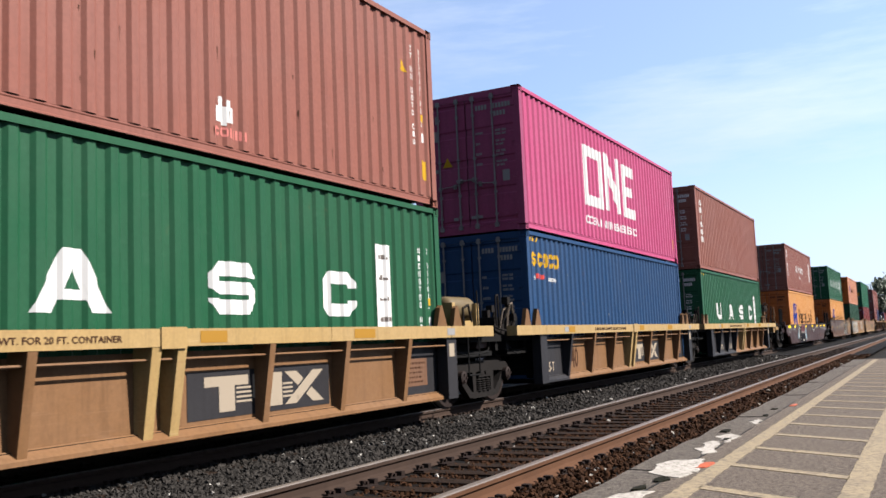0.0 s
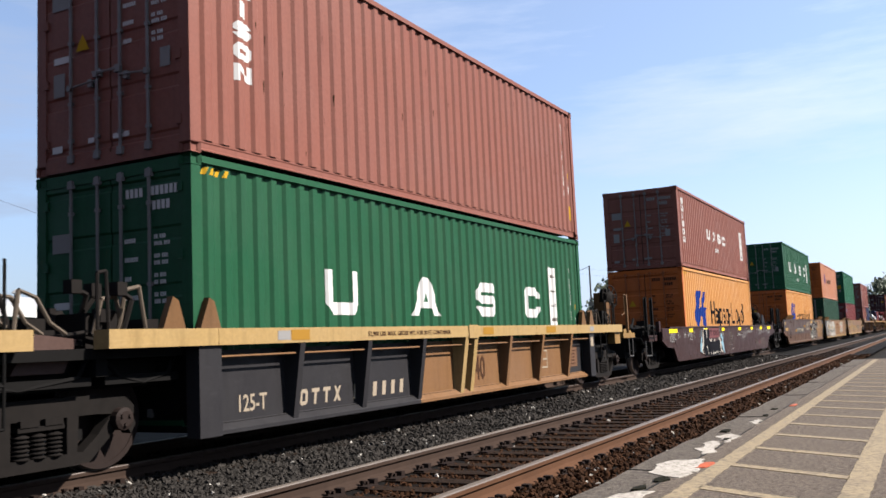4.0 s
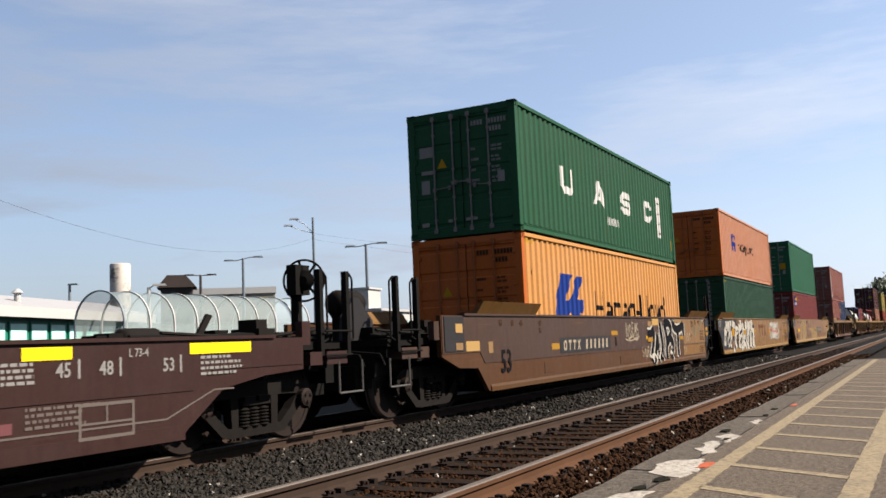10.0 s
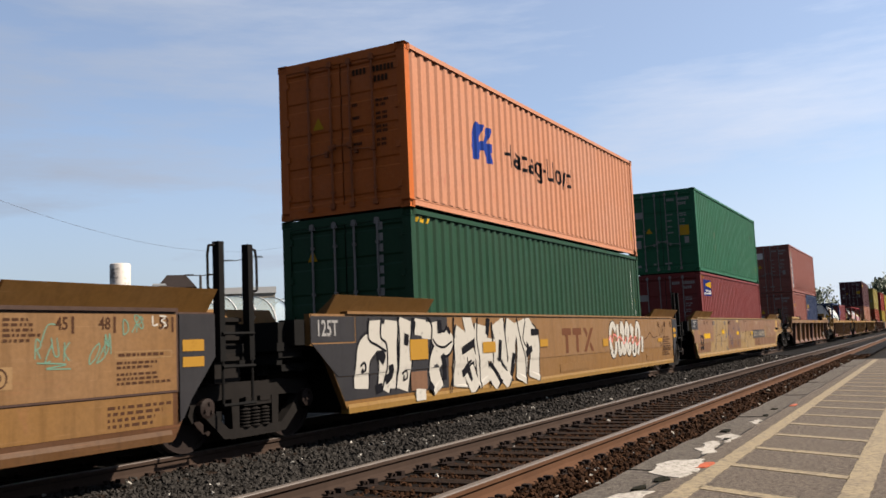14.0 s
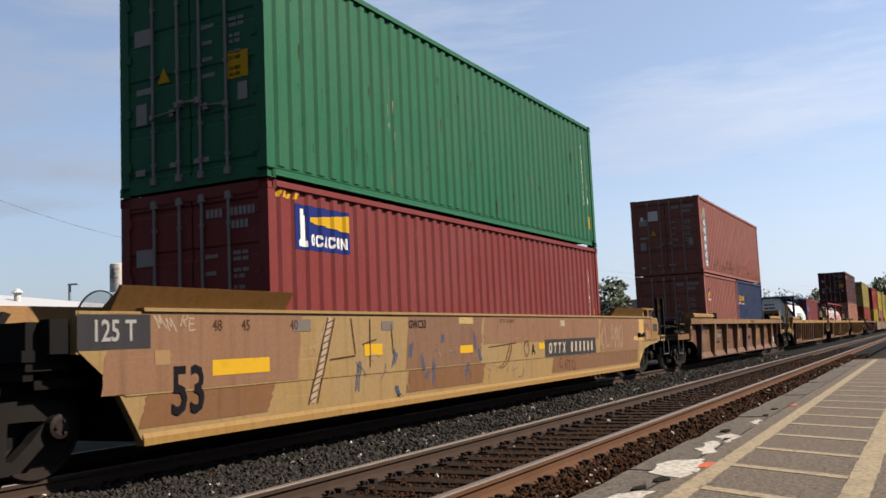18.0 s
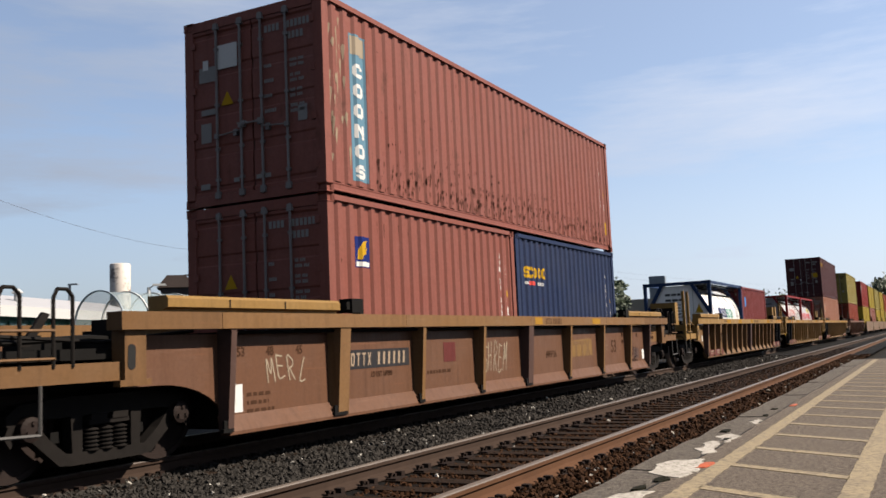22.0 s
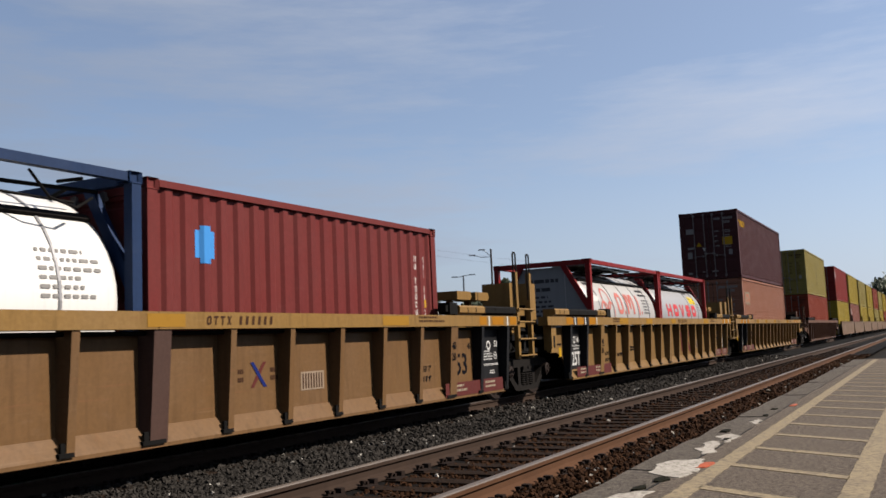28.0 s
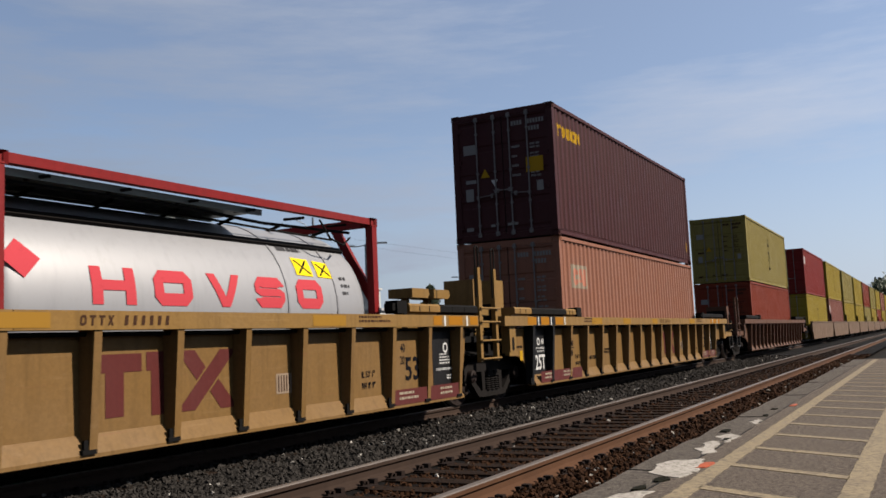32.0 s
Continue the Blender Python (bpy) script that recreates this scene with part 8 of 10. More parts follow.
SEAMS = [[(-1.72, 1.44), (-1.74, 1.17), (-1.51, 1.07), (-1.31, 0.99)], [(-1.41, 1.44), (-1.44, 1.19), (-1.30, 1.08), (-1.30, 0.78), (-1.43, 0.49)], [(-0.98, 1.47), (-0.95, 1.16), (-1.00, 0.77), (-1.08, 0.46)],
         [(-0.57, 1.45), (-0.64, 1.15)], [(-0.17, 1.49), (-0.01, 1.35), (-0.03, 1.14), (-0.11, 0.93)], [(0.01, 1.14), (0.14, 1.04), (0.37, 1.01), (0.62, 1.09)],
         [(0.71, 1.48), (0.68, 1.13), (0.68, 0.69), (0.51, 0.32)], [(1.56, 1.48), (1.50, 1.11), (1.58, 0.75), (1.58, 0.31)], [(2.60, 1.36), (2.65, 1.00), (2.68, 0.70), (2.44, 0.43), (2.23, 0.29)],
         [(2.09, 1.39), (2.10, 0.73), (1.92, 0.31)], [(3.15, 1.49), (3.30, 1.08), (3.51, 0.67), (3.46, 0.29)], [(3.55, 1.41), (3.41, 1.08), (3.64, 0.89)],
         [(-1.96, 0.82), (-1.86, 0.86), (-1.84, 0.77), (-1.93, 0.74), (-1.90, 0.79)], [(-0.90, 0.67), (-0.79, 0.71), (-0.76, 0.62), (-0.87, 0.58), (-0.84, 0.65)]]
SLOTS = [[(-1.56, 0.94), (-1.39, 0.94), (-1.46, 0.85)], [(-1.21, 0.81), (-1.20, 0.68), (-1.35, 0.60)], [(-0.75, 1.22), (-0.78, 1.06)],
         [(-0.54, 1.41), (-0.58, 1.28)], [(0.23, 1.42), (0.23, 1.22)], [(0.50, 1.23), (0.55, 1.29)],
         [(0.29, 0.90), (0.36, 0.71), (0.36, 0.52)], [(1.41, 1.06), (0.95, 0.93)], [(1.37, 0.71), (0.95, 0.58)],
         [(1.97, 1.46), (1.89, 1.18)], [(2.42, 1.08), (2.35, 0.72)], [(2.97, 0.84), (2.89, 0.60), (2.79, 0.37)],
         [(3.79, 1.20), (4.18, 1.20)], [(3.52, 0.80), (3.81, 0.91)], [(-1.59, 0.50), (-1.43, 0.52)],
         [(-0.12, 0.48), (0.01, 0.38)]]
flat_mark(car5, [[(-2.45, 0.712), (-2.55, 0.78), (-2.97, 1.12), (-2.03, 1.12), (-2.03, 1.462), (0.5, 1.462), (0.5, 0.712)]], M["car_grey"], "spray_paint", X3 + 0.001, "dark grey cloud behind a spray painted piece")
flat_mark(car5, [[(-2.31, 0.40), (-2.49, 0.70), (0.5, 0.70), (0.5, 0.40)]], M["car_grey"], "spray_paint", 1.482)
flat_mark(car5, [[(-2.49, 0.70), (-2.72, 1.07), (-2.92, 1.10), (-2.54, 0.78), (-2.45, 0.70)]], M["car_grey"], "spray_paint", 1.4825)
spray(car5, WILD, 0.50, M["black"], "spray_outline", sheet_x(0.005), "black outline of a spray painted piece")
spray(car5, WILD, 0.40, M["spray_white"], "spray_paint", sheet_x(0.008), "white spray painted letters")
spray(car5, BLOCK, 0.66, M["black"], "spray_outline", sheet_x(0.005), "black outline of a spray painted piece")
spray(car5, BLOCK, 0.56, M["spray_white"], "spray_paint", sheet_x(0.008), "white spray painted letters")
spray(car5, SEAMS, 0.042, M["black"], "spray_line", sheet_x(0.012))
spray(car5, SLOTS, 0.15, M["black"], "spray_line", sheet_x(0.013))
flat_mark(car5, [quad(-0.67, -0.20, 0.42, 0.685)], M["car_purple"], "faded_patch", 1.498)
for y0, y1, z0, z1 in ((-0.68, -0.16, 0.85, 1.14), (1.70, 2.2, 0.88, 1.06), (4.2, 4.6, 0.92, 1.06)):
    flat_mark(car5, [quad(y0, y1, z0, z1)], M["dull_yellow"], "yellow_patch", X3 + 0.016)
flat_mark(car5, [quad(5.43, 5.95, 1.12, 1.26), quad(5.62, 5.76, 0.76, 1.12), quad(6.05, 6.57, 1.12, 1.26), quad(6.24, 6.38, 0.76, 1.12), [(6.7, 0.76), (6.86, 0.76), (7.35, 1.26), (7.19, 1.26)], [(6.7, 1.26), (6.86, 1.26), (6.98, 1.14), (6.9, 1.06)], [(7.35, 0.76), (7.19, 0.76), (7.07, 0.88), (7.15, 0.96)]], M["car_brown_dark"], "block_mark", X3)
ROUND = [[(8.96, 1.18), (8.78, 1.33), (8.58, 1.22), (8.53, 0.89), (8.71, 0.63), (8.92, 0.72), (8.93, 0.93)], [(9.12, 1.33), (9.12, 1.02), (9.20, 0.68), (9.38, 0.72), (9.40, 0.92)], [(9.36, 1.10), (9.43, 1.33), (9.56, 1.20), (9.51, 0.97), (9.53, 0.68), (9.70, 0.74), (9.70, 0.92)],
         [(9.72, 1.06), (9.84, 1.33), (9.98, 1.20), (9.90, 0.98), (9.91, 0.66), (10.08, 0.70), (10.07, 0.90)], [(10.17, 1.33), (10.27, 1.07), (10.37, 1.27)], [(10.33, 0.97), (10.33, 0.64), (10.53, 0.66), (10.53, 0.88)], [(10.60, 1.03), (10.74, 1.33), (10.92, 1.18), (10.85, 0.82), (10.73, 0.58)], [(11.15, 1.02), (11.12, 0.62)]]
spray(car5, ROUND, 0.26, M["black"], "spray_outline", sheet_x(0.003), "dark edge of pale round spray letters")
spray(car5, ROUND, 0.20, M["spray_white"], "spray_paint", sheet_x(0.006), "pale round spray letters")
spray(car5, [[(8.39, 0.97), (8.56, 1.07), (8.63, 0.92), (8.78, 1.09), (9.01, 1.05)], [(9.01, 0.93), (9.17, 1.03), (9.42, 0.97), (9.55, 0.87), (9.78, 1.02)], [(9.87, 0.88), (10.17, 1.04), (10.26, 0.86), (10.53, 1.03), (10.63, 0.81), (10.97, 0.98)]], 0.05, M["pale_red"], "spray_tag", sheet_x(0.010), "thin red spray line")
spray(car5, [[(11.3, 0.93), (11.6, 0.98), (11.9, 1.11), (12.2, 0.98), (12.65, 1.0)]], 0.025, M["dim_mark"], "spray_tag", sheet_x(0.004))
spray(car5, letters(12.8, 0.16, 0.99, 1.26, (1, 4, 10, 1), 33) + letters(12.9, 0.15, 0.70, 0.90, (1, 8, 1), 34), 0.024, M["dim_mark"], "spray_tag", sheet_x(0.004), "thin dark spray scrawl")
for y0, y1, z0, z1 in ((7.96, 8.34, 0.84, 1.01), (12.64, 13.1, 0.85, 0.95)):
    flat_mark(car5, [quad(y0, y1, z0, z1)], M["dull_yellow"], "yellow_patch", X3 + 0.008)
for y0, y1 in ((5.25, 6.97), (11.49, 11.98)):
    part("side_hatch", boxes((1.48, 1.488, y0, y1, 0.40, 0.55)), M["warm_rust"], car5)
for txt, y in (("45", 12.7), ("48", 13.35), ("53", 14.0)):
    side_text(car5, txt, y, 1.25, 0.15, M["dim_mark"], X3, 0.9)
flat_mark(car5, small_bars(13.2, 0.95, 6, 0.9, 0.035, 0.03, random.Random(21), 0.06), M["dim_mark"], "stencilled_writing", X3)
flat_mark(car5, small_bars(13.1, 0.6, 3, 0.9, 0.035, 0.03, random.Random(22), 0.06), M["dim_mark"], "stencilled_writing", 1.483)


def worn_patch(y0, y1, z0, z1, seed):
    """A patch whose ends are uneven, as brushed or worn paint is."""
    rng, n = random.Random(seed), 9
    left = [(y0 + 0.12 * k / n + rng.uniform(-0.025, 0.025), z0 + (z1 - z0) * k / n) for k in range(n + 1)]
    right = [(y1 - 0.12 + 0.12 * k / n + rng.uniform(-0.025, 0.025), z0 + (z1 - z0) * k / n) for k in range(n + 1)]
    return left[::-1] + right


# patchy yellow car
flat_mark(car6, [quad(-3.0, -2.15, 1.14, 1.46)], M["car_grey"], "dark_panel", X3)
side_text(car6, "125 T", -2.85, 1.22, 0.2, M["grey_mark"], X3 + 0.003, 0.8)
for (y0, y1, z0, z1), m in (((-2.75, 0.25, 0.73, 1.47), "car_umber"), ((2.62, 5.15, 0.73, 1.47), "car_purple"), ((5.15, 11.2, 1.02, 1.47), "car_umber"), ((11.2, 14.32, 0.73, 1.47), "car_umber"), ((14.75, 16.05, 0.92, 1.47), "car_umber")):
    flat_mark(car6, [worn_patch(y0, y1, z0, z1, int(y0 * 7))], M[m], "repainted_patch", X3 - 0.001)
for (y0, y1, z0, z1), m in (((-2.3, -0.3, 0.40, 0.70), "car_rust_pale"), ((2.6, 5.2, 0.40, 0.70), "car_rust_pale"), ((8.2, 14.15, 0.40, 0.70), "car_rust_pale")):
    flat_mark(car6, [worn_patch(y0, y1, z0, z1, int(y0 * 7))], M[m], "repainted_patch", 1.481)
flat_mark(car6, [quad(7.87, 10.87, 0.72, 1.05)], M["car_grey"], "number_panel", X3 + 0.001)
number_bars(car6, 8.05, 0.78, 2.7, 0.205, 10, M["stencil"], X3 + 0.004)
side_text(car6, "A", 7.2, 0.79, 0.2, M["black"], X3 + 0.001, 0.9)
side_text(car6, "53", -1.90, 0.50, 0.48, M["black"], X3 + 0.001, 0.75)
side_text(car6, "GWC33", 2.72, 1.30, 0.12, M["black"], X3 + 0.001, 0.9)
flat_mark(car6, small_bars(14.78, 1.30, 7, 0.6, 0.03, 0.025, random.Random(71), 0.06), M["car_brown_dark"], "stencilled_writing", X3 + 0.001)
side_text(car6, "EMPTY LOAD", 15.0, 0.90, 0.05, M["car_brown_dark"], X3 + 0.001, 0.8)
flat_mark(car6, [quad(14.32, 14.73, 0.92, 1.455)], M["ochre_patch"], "repainted_patch", X3 + 0.001)
flat_mark(car6, [[(14.2, 0.42), (14.33, 0.42), (14.5, 0.62), (14.36, 0.62)]], M["ochre_patch"], "repainted_patch", 1.483)
flat_mark(car6, [quad(13.8, 14.31, 0.93, 1.03)], M["ochre_patch"], "repainted_patch", X3 + 0.001)
flat_mark(car6, [quad(15.24, 15.42, 0.92, 1.07)], M["stencil_tan"], "pale_plate", X3 + 0.001)
flat_mark(car6, [quad(15.52, 15.74, 0.92, 1.07)], M["ochre_patch"], "repainted_patch", X3 + 0.003)
part("end_plate", boxes((1.49, 1.50, 15.48, 16.10, 0.92, 1.46)), M["well_tan_light"], car6)
for y in (15.62, 15.84):
    for z in (1.14, 1.24):
        flat_mark(car6, [quad(y, y + 0.2, z, z + 0.085)], M["car_grey"], "dark_panel", 1.501)
for y in (14.9, 15.38):
    part("frame_post", boxes((1.36, 1.46, y - 0.06, y + 0.06, 1.52, 1.70)), M["well_tan_light"], car6)
part("frame_bar", boxes((1.36, 1.46, 14.84, 15.95, 1.70, 1.75)), M["well_tan_light"], car6)
part("flap_strut", built(lambda b: prism(b, [(15.45, 1.52), (15.6, 1.52), (15.95, 1.70), (15.8, 1.70)], "x", 1.36, 1.44)), M["fec_brown"], car6)
part("pull_handle", built(lambda b: [tube(b, (1.53, 14.2, 1.06), (1.53, 14.68, 1.06), 0.025, 8), box(b, 1.49, 1.55, 14.18, 14.25, 1.01, 1.11), box(b, 1.49, 1.55, 14.62, 14.7, 1.01, 1.11)]), M["under"], car6)
for y0, y1, z0, z1, m in ((-1.31, -0.39, 0.84, 1.0, "yellow_mark"), (1.55, 2.0, 0.95, 1.1, "yellow_mark"), (4.3, 4.75, 0.90, 1.02, "yellow_mark"), (7.55, 7.85, 0.88, 0.99, "yellow_mark"), (-2.1, -1.9, 0.98, 1.12, "stencil_tan"), (0.05, 0.4, 1.28, 1.42, "dim_grey"), (2.0, 2.3, 1.28, 1.40, "dim_grey"), (4.3, 4.8, 1.36, 1.46, "well_yellow"), (14.9, 15.2, 0.9, 1.18, "stencil_tan"), (15.6, 16.05, 1.0, 1.28, "car_grey")):
    flat_mark(car6, [quad(y0, y1, z0, z1)], M[m], "faded_patch", X3 + 0.002)
for txt, y in (("48", -1.3), ("45", -0.85), ("40", 0.0)):
    side_text(car6, txt, y, 1.30, 0.12, M["dim_mark"], X3 + 0.001, 0.9)
spray(car6, [[(0.81, 1.44), (0.58, 0.84), (0.40, 0.44)]], 0.11, M["dim_light"], "spray_tag", sheet_x(0.005))
for k in range(12):
    y, z = 0.42 + 0.034 * k, 0.48 + 0.083 * k
    spray(car6, [[(y - 0.06, z - 0.02), (y + 0.07, z + 0.02)]], 0.018, M["dim_mark"], "spray_line", sheet_x(0.007))
spray(car6, [[(0.76, 1.44), (0.50, 0.84), (0.33, 0.42)], [(0.90, 1.44), (0.66, 0.84), (0.50, 0.42)], [(1.26, 1.44), (1.34, 0.98)], [(1.71, 1.43), (1.68, 0.80)], [(0.78, 0.93), (1.34, 0.96)], [(1.52, 1.10), (1.86, 1.16)], [(2.24, 1.36), (2.28, 0.95)]] , 0.022, M["dim_mark"], "spray_line", sheet_x(0.008))
rng = random.Random(77)
for y, z, h in ((1.40, 0.70, 0.4), (2.32, 0.88, 0.26), (3.09, 0.79, 0.26), (3.22, 0.62, 0.12), (3.43, 0.63, 0.38), (4.50, 0.60, 0.26), (3.74, 1.14, 0.16), (2.38, 0.43, 0.15), (4.85, 1.05, 0.35), (5.0, 0.85, 0.2), (2.75, 1.0, 0.2)):
    lean = rng.uniform(-0.05, 0.05)
    for k in range(3):
        a = y + 0.035 * (k - 1) + rng.uniform(-0.01, 0.01)
        spray(car6, [[(a + lean, z + h * rng.uniform(0.3, 0.6)), (a, z), (a - lean, z - h * rng.uniform(0.2, 0.55))]], rng.uniform(0.018, 0.034), M["violet_mark"], "spray_paint", sheet_x(0.006), "faded streaks of blue spray paint")
for k in range(34):
    y, z = rng.uniform(0.2, 8.0), rng.uniform(0.5, 1.35)
    a, b = rng.uniform(-0.3, 0.3), rng.uniform(-0.3, 0.3)
    spray(car6, [[(y, z), (y + 0.5 * a + 0.04, z + 0.5 * b), (y + a, max(0.42, min(1.44, z + b)))]], rng.uniform(0.008, 0.016), M["dim_light" if k % 3 else "violet_mark"], "spray_line", sheet_x(0.007))
spray(car6, [[(5.35, 0.97), (5.9, 0.99), (6.5, 1.02)], [(5.72, 0.62), (5.95, 0.68), (6.15, 0.90), (6.2, 1.0)], [(5.80, 0.60), (6.05, 0.66), (6.25, 0.88), (6.3, 1.0)], [(6.95, 1.05), (6.85, 0.92), (6.95, 0.76), (7.08, 0.9), (7.0, 1.05), (6.9, 0.98)]], 0.02, M["dim_mark"], "spray_line", sheet_x(0.008))
flat_mark(car6, [quad(8.75, 9.0, 1.30, 1.42)], M["dim_light"], "pale_plate", X3 + 0.002)
number_bars(car6, 5.85, 1.37, 0.62, 0.065, 9, M["dim_mark"], X3 + 0.002)
spray(car6, letters(-2.05, 0.13, 1.30, 1.44, (6, 6, 10, 2), 43), 0.018, M["dim_light"], "spray_tag", sheet_x(0.006))
spray(car6, letters(11.2, 0.34, 0.78, 1.32, (15, 4, 11, 6, 5), 41), 0.035, M["dim_light"], "spray_tag", sheet_x(0.006), "pale spray scrawl")
spray(car6, letters(8.6, 0.24, 0.46, 0.68, (1, 10, 3, 5), 44), 0.022, M["dim_mark"], "spray_tag", sheet_x(0.006), "thin dark spray scrawl")

# single ribbed car
XR = 1.321
flat_mark(car7, [quad(0.16, 1.78, 0.78, 1.03)], M["car_grey"], "number_panel", XR)
number_bars(car7, 0.26, 0.82, 1.45, 0.17, 10, M["dim_light"], XR + 0.003)
side_text(car7, "LD LMT 169200", 0.75, 0.66, 0.075, M["dim_mark"], XR, 0.8)
for txt, y in (("53", -1.95), ("48", -1.45), ("45", -0.9)):
    side_text(car7, txt, y, 1.02, 0.11, M["dim_mark"], XR, 0.9)
spray(car7, letters(-1.45, 0.19, 0.70, 1.0, (6, 2, 10, 4), 51), 0.022, M["stencil"], "spray_tag", lambda z: XR + 0.003, "white spray scrawl")
spray(car7, letters(4.2, 0.2, 0.55, 1.08, (0, 7, 10, 2, 6), 52), 0.024, M["stencil"], "spray_tag", lambda z: XR + 0.003, "white spray scrawl")
flat_mark(car7, [quad(13.10, 13.54, 0.48, 0.73)], M["warn_grey"], "faded_patch", XR)
for txt, y, z in (("20", 12.10, 1.03), ("40", 12.10, 0.87), ("45", 12.78, 1.02), ("48", 13.34, 1.01)):
    side_text(car7, txt, y, z, 0.11, M["dim_mark"], XR, 0.9)
spray(car7, tag(12.55, 13.3, 0.52, 0.76, 57, 3, 6) + tag(12.75, 13.35, 0.32, 0.44, 54, 3, 6), 0.022, M["black"], "spray_tag", lambda z: XR + 0.003)
flat_mark(car7, [quad(-2.08, -1.87, 0.42, 0.72), quad(13.81, 14.03, 0.44, 0.69)], M["white"], "white_placard", XR)
flat_mark(car7, small_bars(-1.8, 0.58, 3, 0.6, 0.04, 0.03, random.Random(3), 0.09) + small_bars(2.3, 0.62, 1, 1.1, 0.05, 0.03, random.Random(4)), M["dim_mark"], "stencilled_writing", XR)
flat_mark(car7, [quad(2.85, 3.25, 0.78, 1.08)], M["warn_red"], "faded_emblem", XR)
flat_mark(car7, [[(8.25, 0.66), (9.05, 0.66), (9.89, 0.66), (9.87, 1.02), (9.5, 1.03), (8.62, 1.0), (8.58, 0.88), (8.25, 0.86)]], M["well_tan_light"], "repainted_patch", XR, "tan patch with a worn brown block mark")
flat_mark(car7, [quad(8.68, 9.02, 0.91, 0.99), quad(8.81, 8.90, 0.66, 0.91), quad(9.07, 9.39, 0.91, 0.99), quad(9.18, 9.28, 0.66, 0.91), [(9.42, 0.66), (9.52, 0.66), (9.76, 1.0), (9.66, 1.0)], [(9.42, 1.0), (9.52, 1.0), (9.58, 0.90), (9.54, 0.83)], [(9.76, 0.66), (9.66, 0.66), (9.60, 0.76), (9.64, 0.83)]], M["well_umber"], "block_mark", XR + 0.003)
side_text(car7, "NWF13A", 7.12, 0.70, 0.13, M["dim_mark"], XR, 0.8)
number_bars(car7, 6.68, 1.345, 0.86, 0.11, 10, M["dim_mark"], 1.531)
flat_mark(car7, [quad(6.14, 6.50, 1.34, 1.47), quad(9.41, 9.94, 1.34, 1.46)], M["dull_yellow"], "yellow_patch", 1.531)
side_text(car7, "53", 11.26, 0.68, 0.30, M["dim_mark"], XR, 1.0)
spray(car7, [[(10.45, 1.0), (10.40, 0.85), (10.55, 0.74), (10.74, 0.80), (10.76, 1.0), (10.6, 1.08), (10.5, 1.0)], [(10.5, 0.92), (10.6, 0.86), (10.7, 0.94)], [(10.78, 0.95), (10.95, 1.02)], [(10.80, 0.86), (11.0, 0.84)], [(10.84, 0.78), (10.97, 0.74)]], 0.014, M["stencil"], "spray_tag", lambda z: XR + 0.003, "thin white spray scrawl")
flat_mark(car7, small_bars(14.65, 1.12, 4, 0.4, 0.03, 0.02, random.Random(5), 0.055), M["dim_mark"], "stencilled_writing", XR)
flat_mark(car7, [quad(14.27, 15.40, 0.86, 1.26)], M["sill_rose"], "repainted_patch", XR - 0.001)
side_text(car7, "IW 8' 9-7/8\"", 14.62, 0.93, 0.08, M["dim_mark"], XR + 0.003, 0.75)

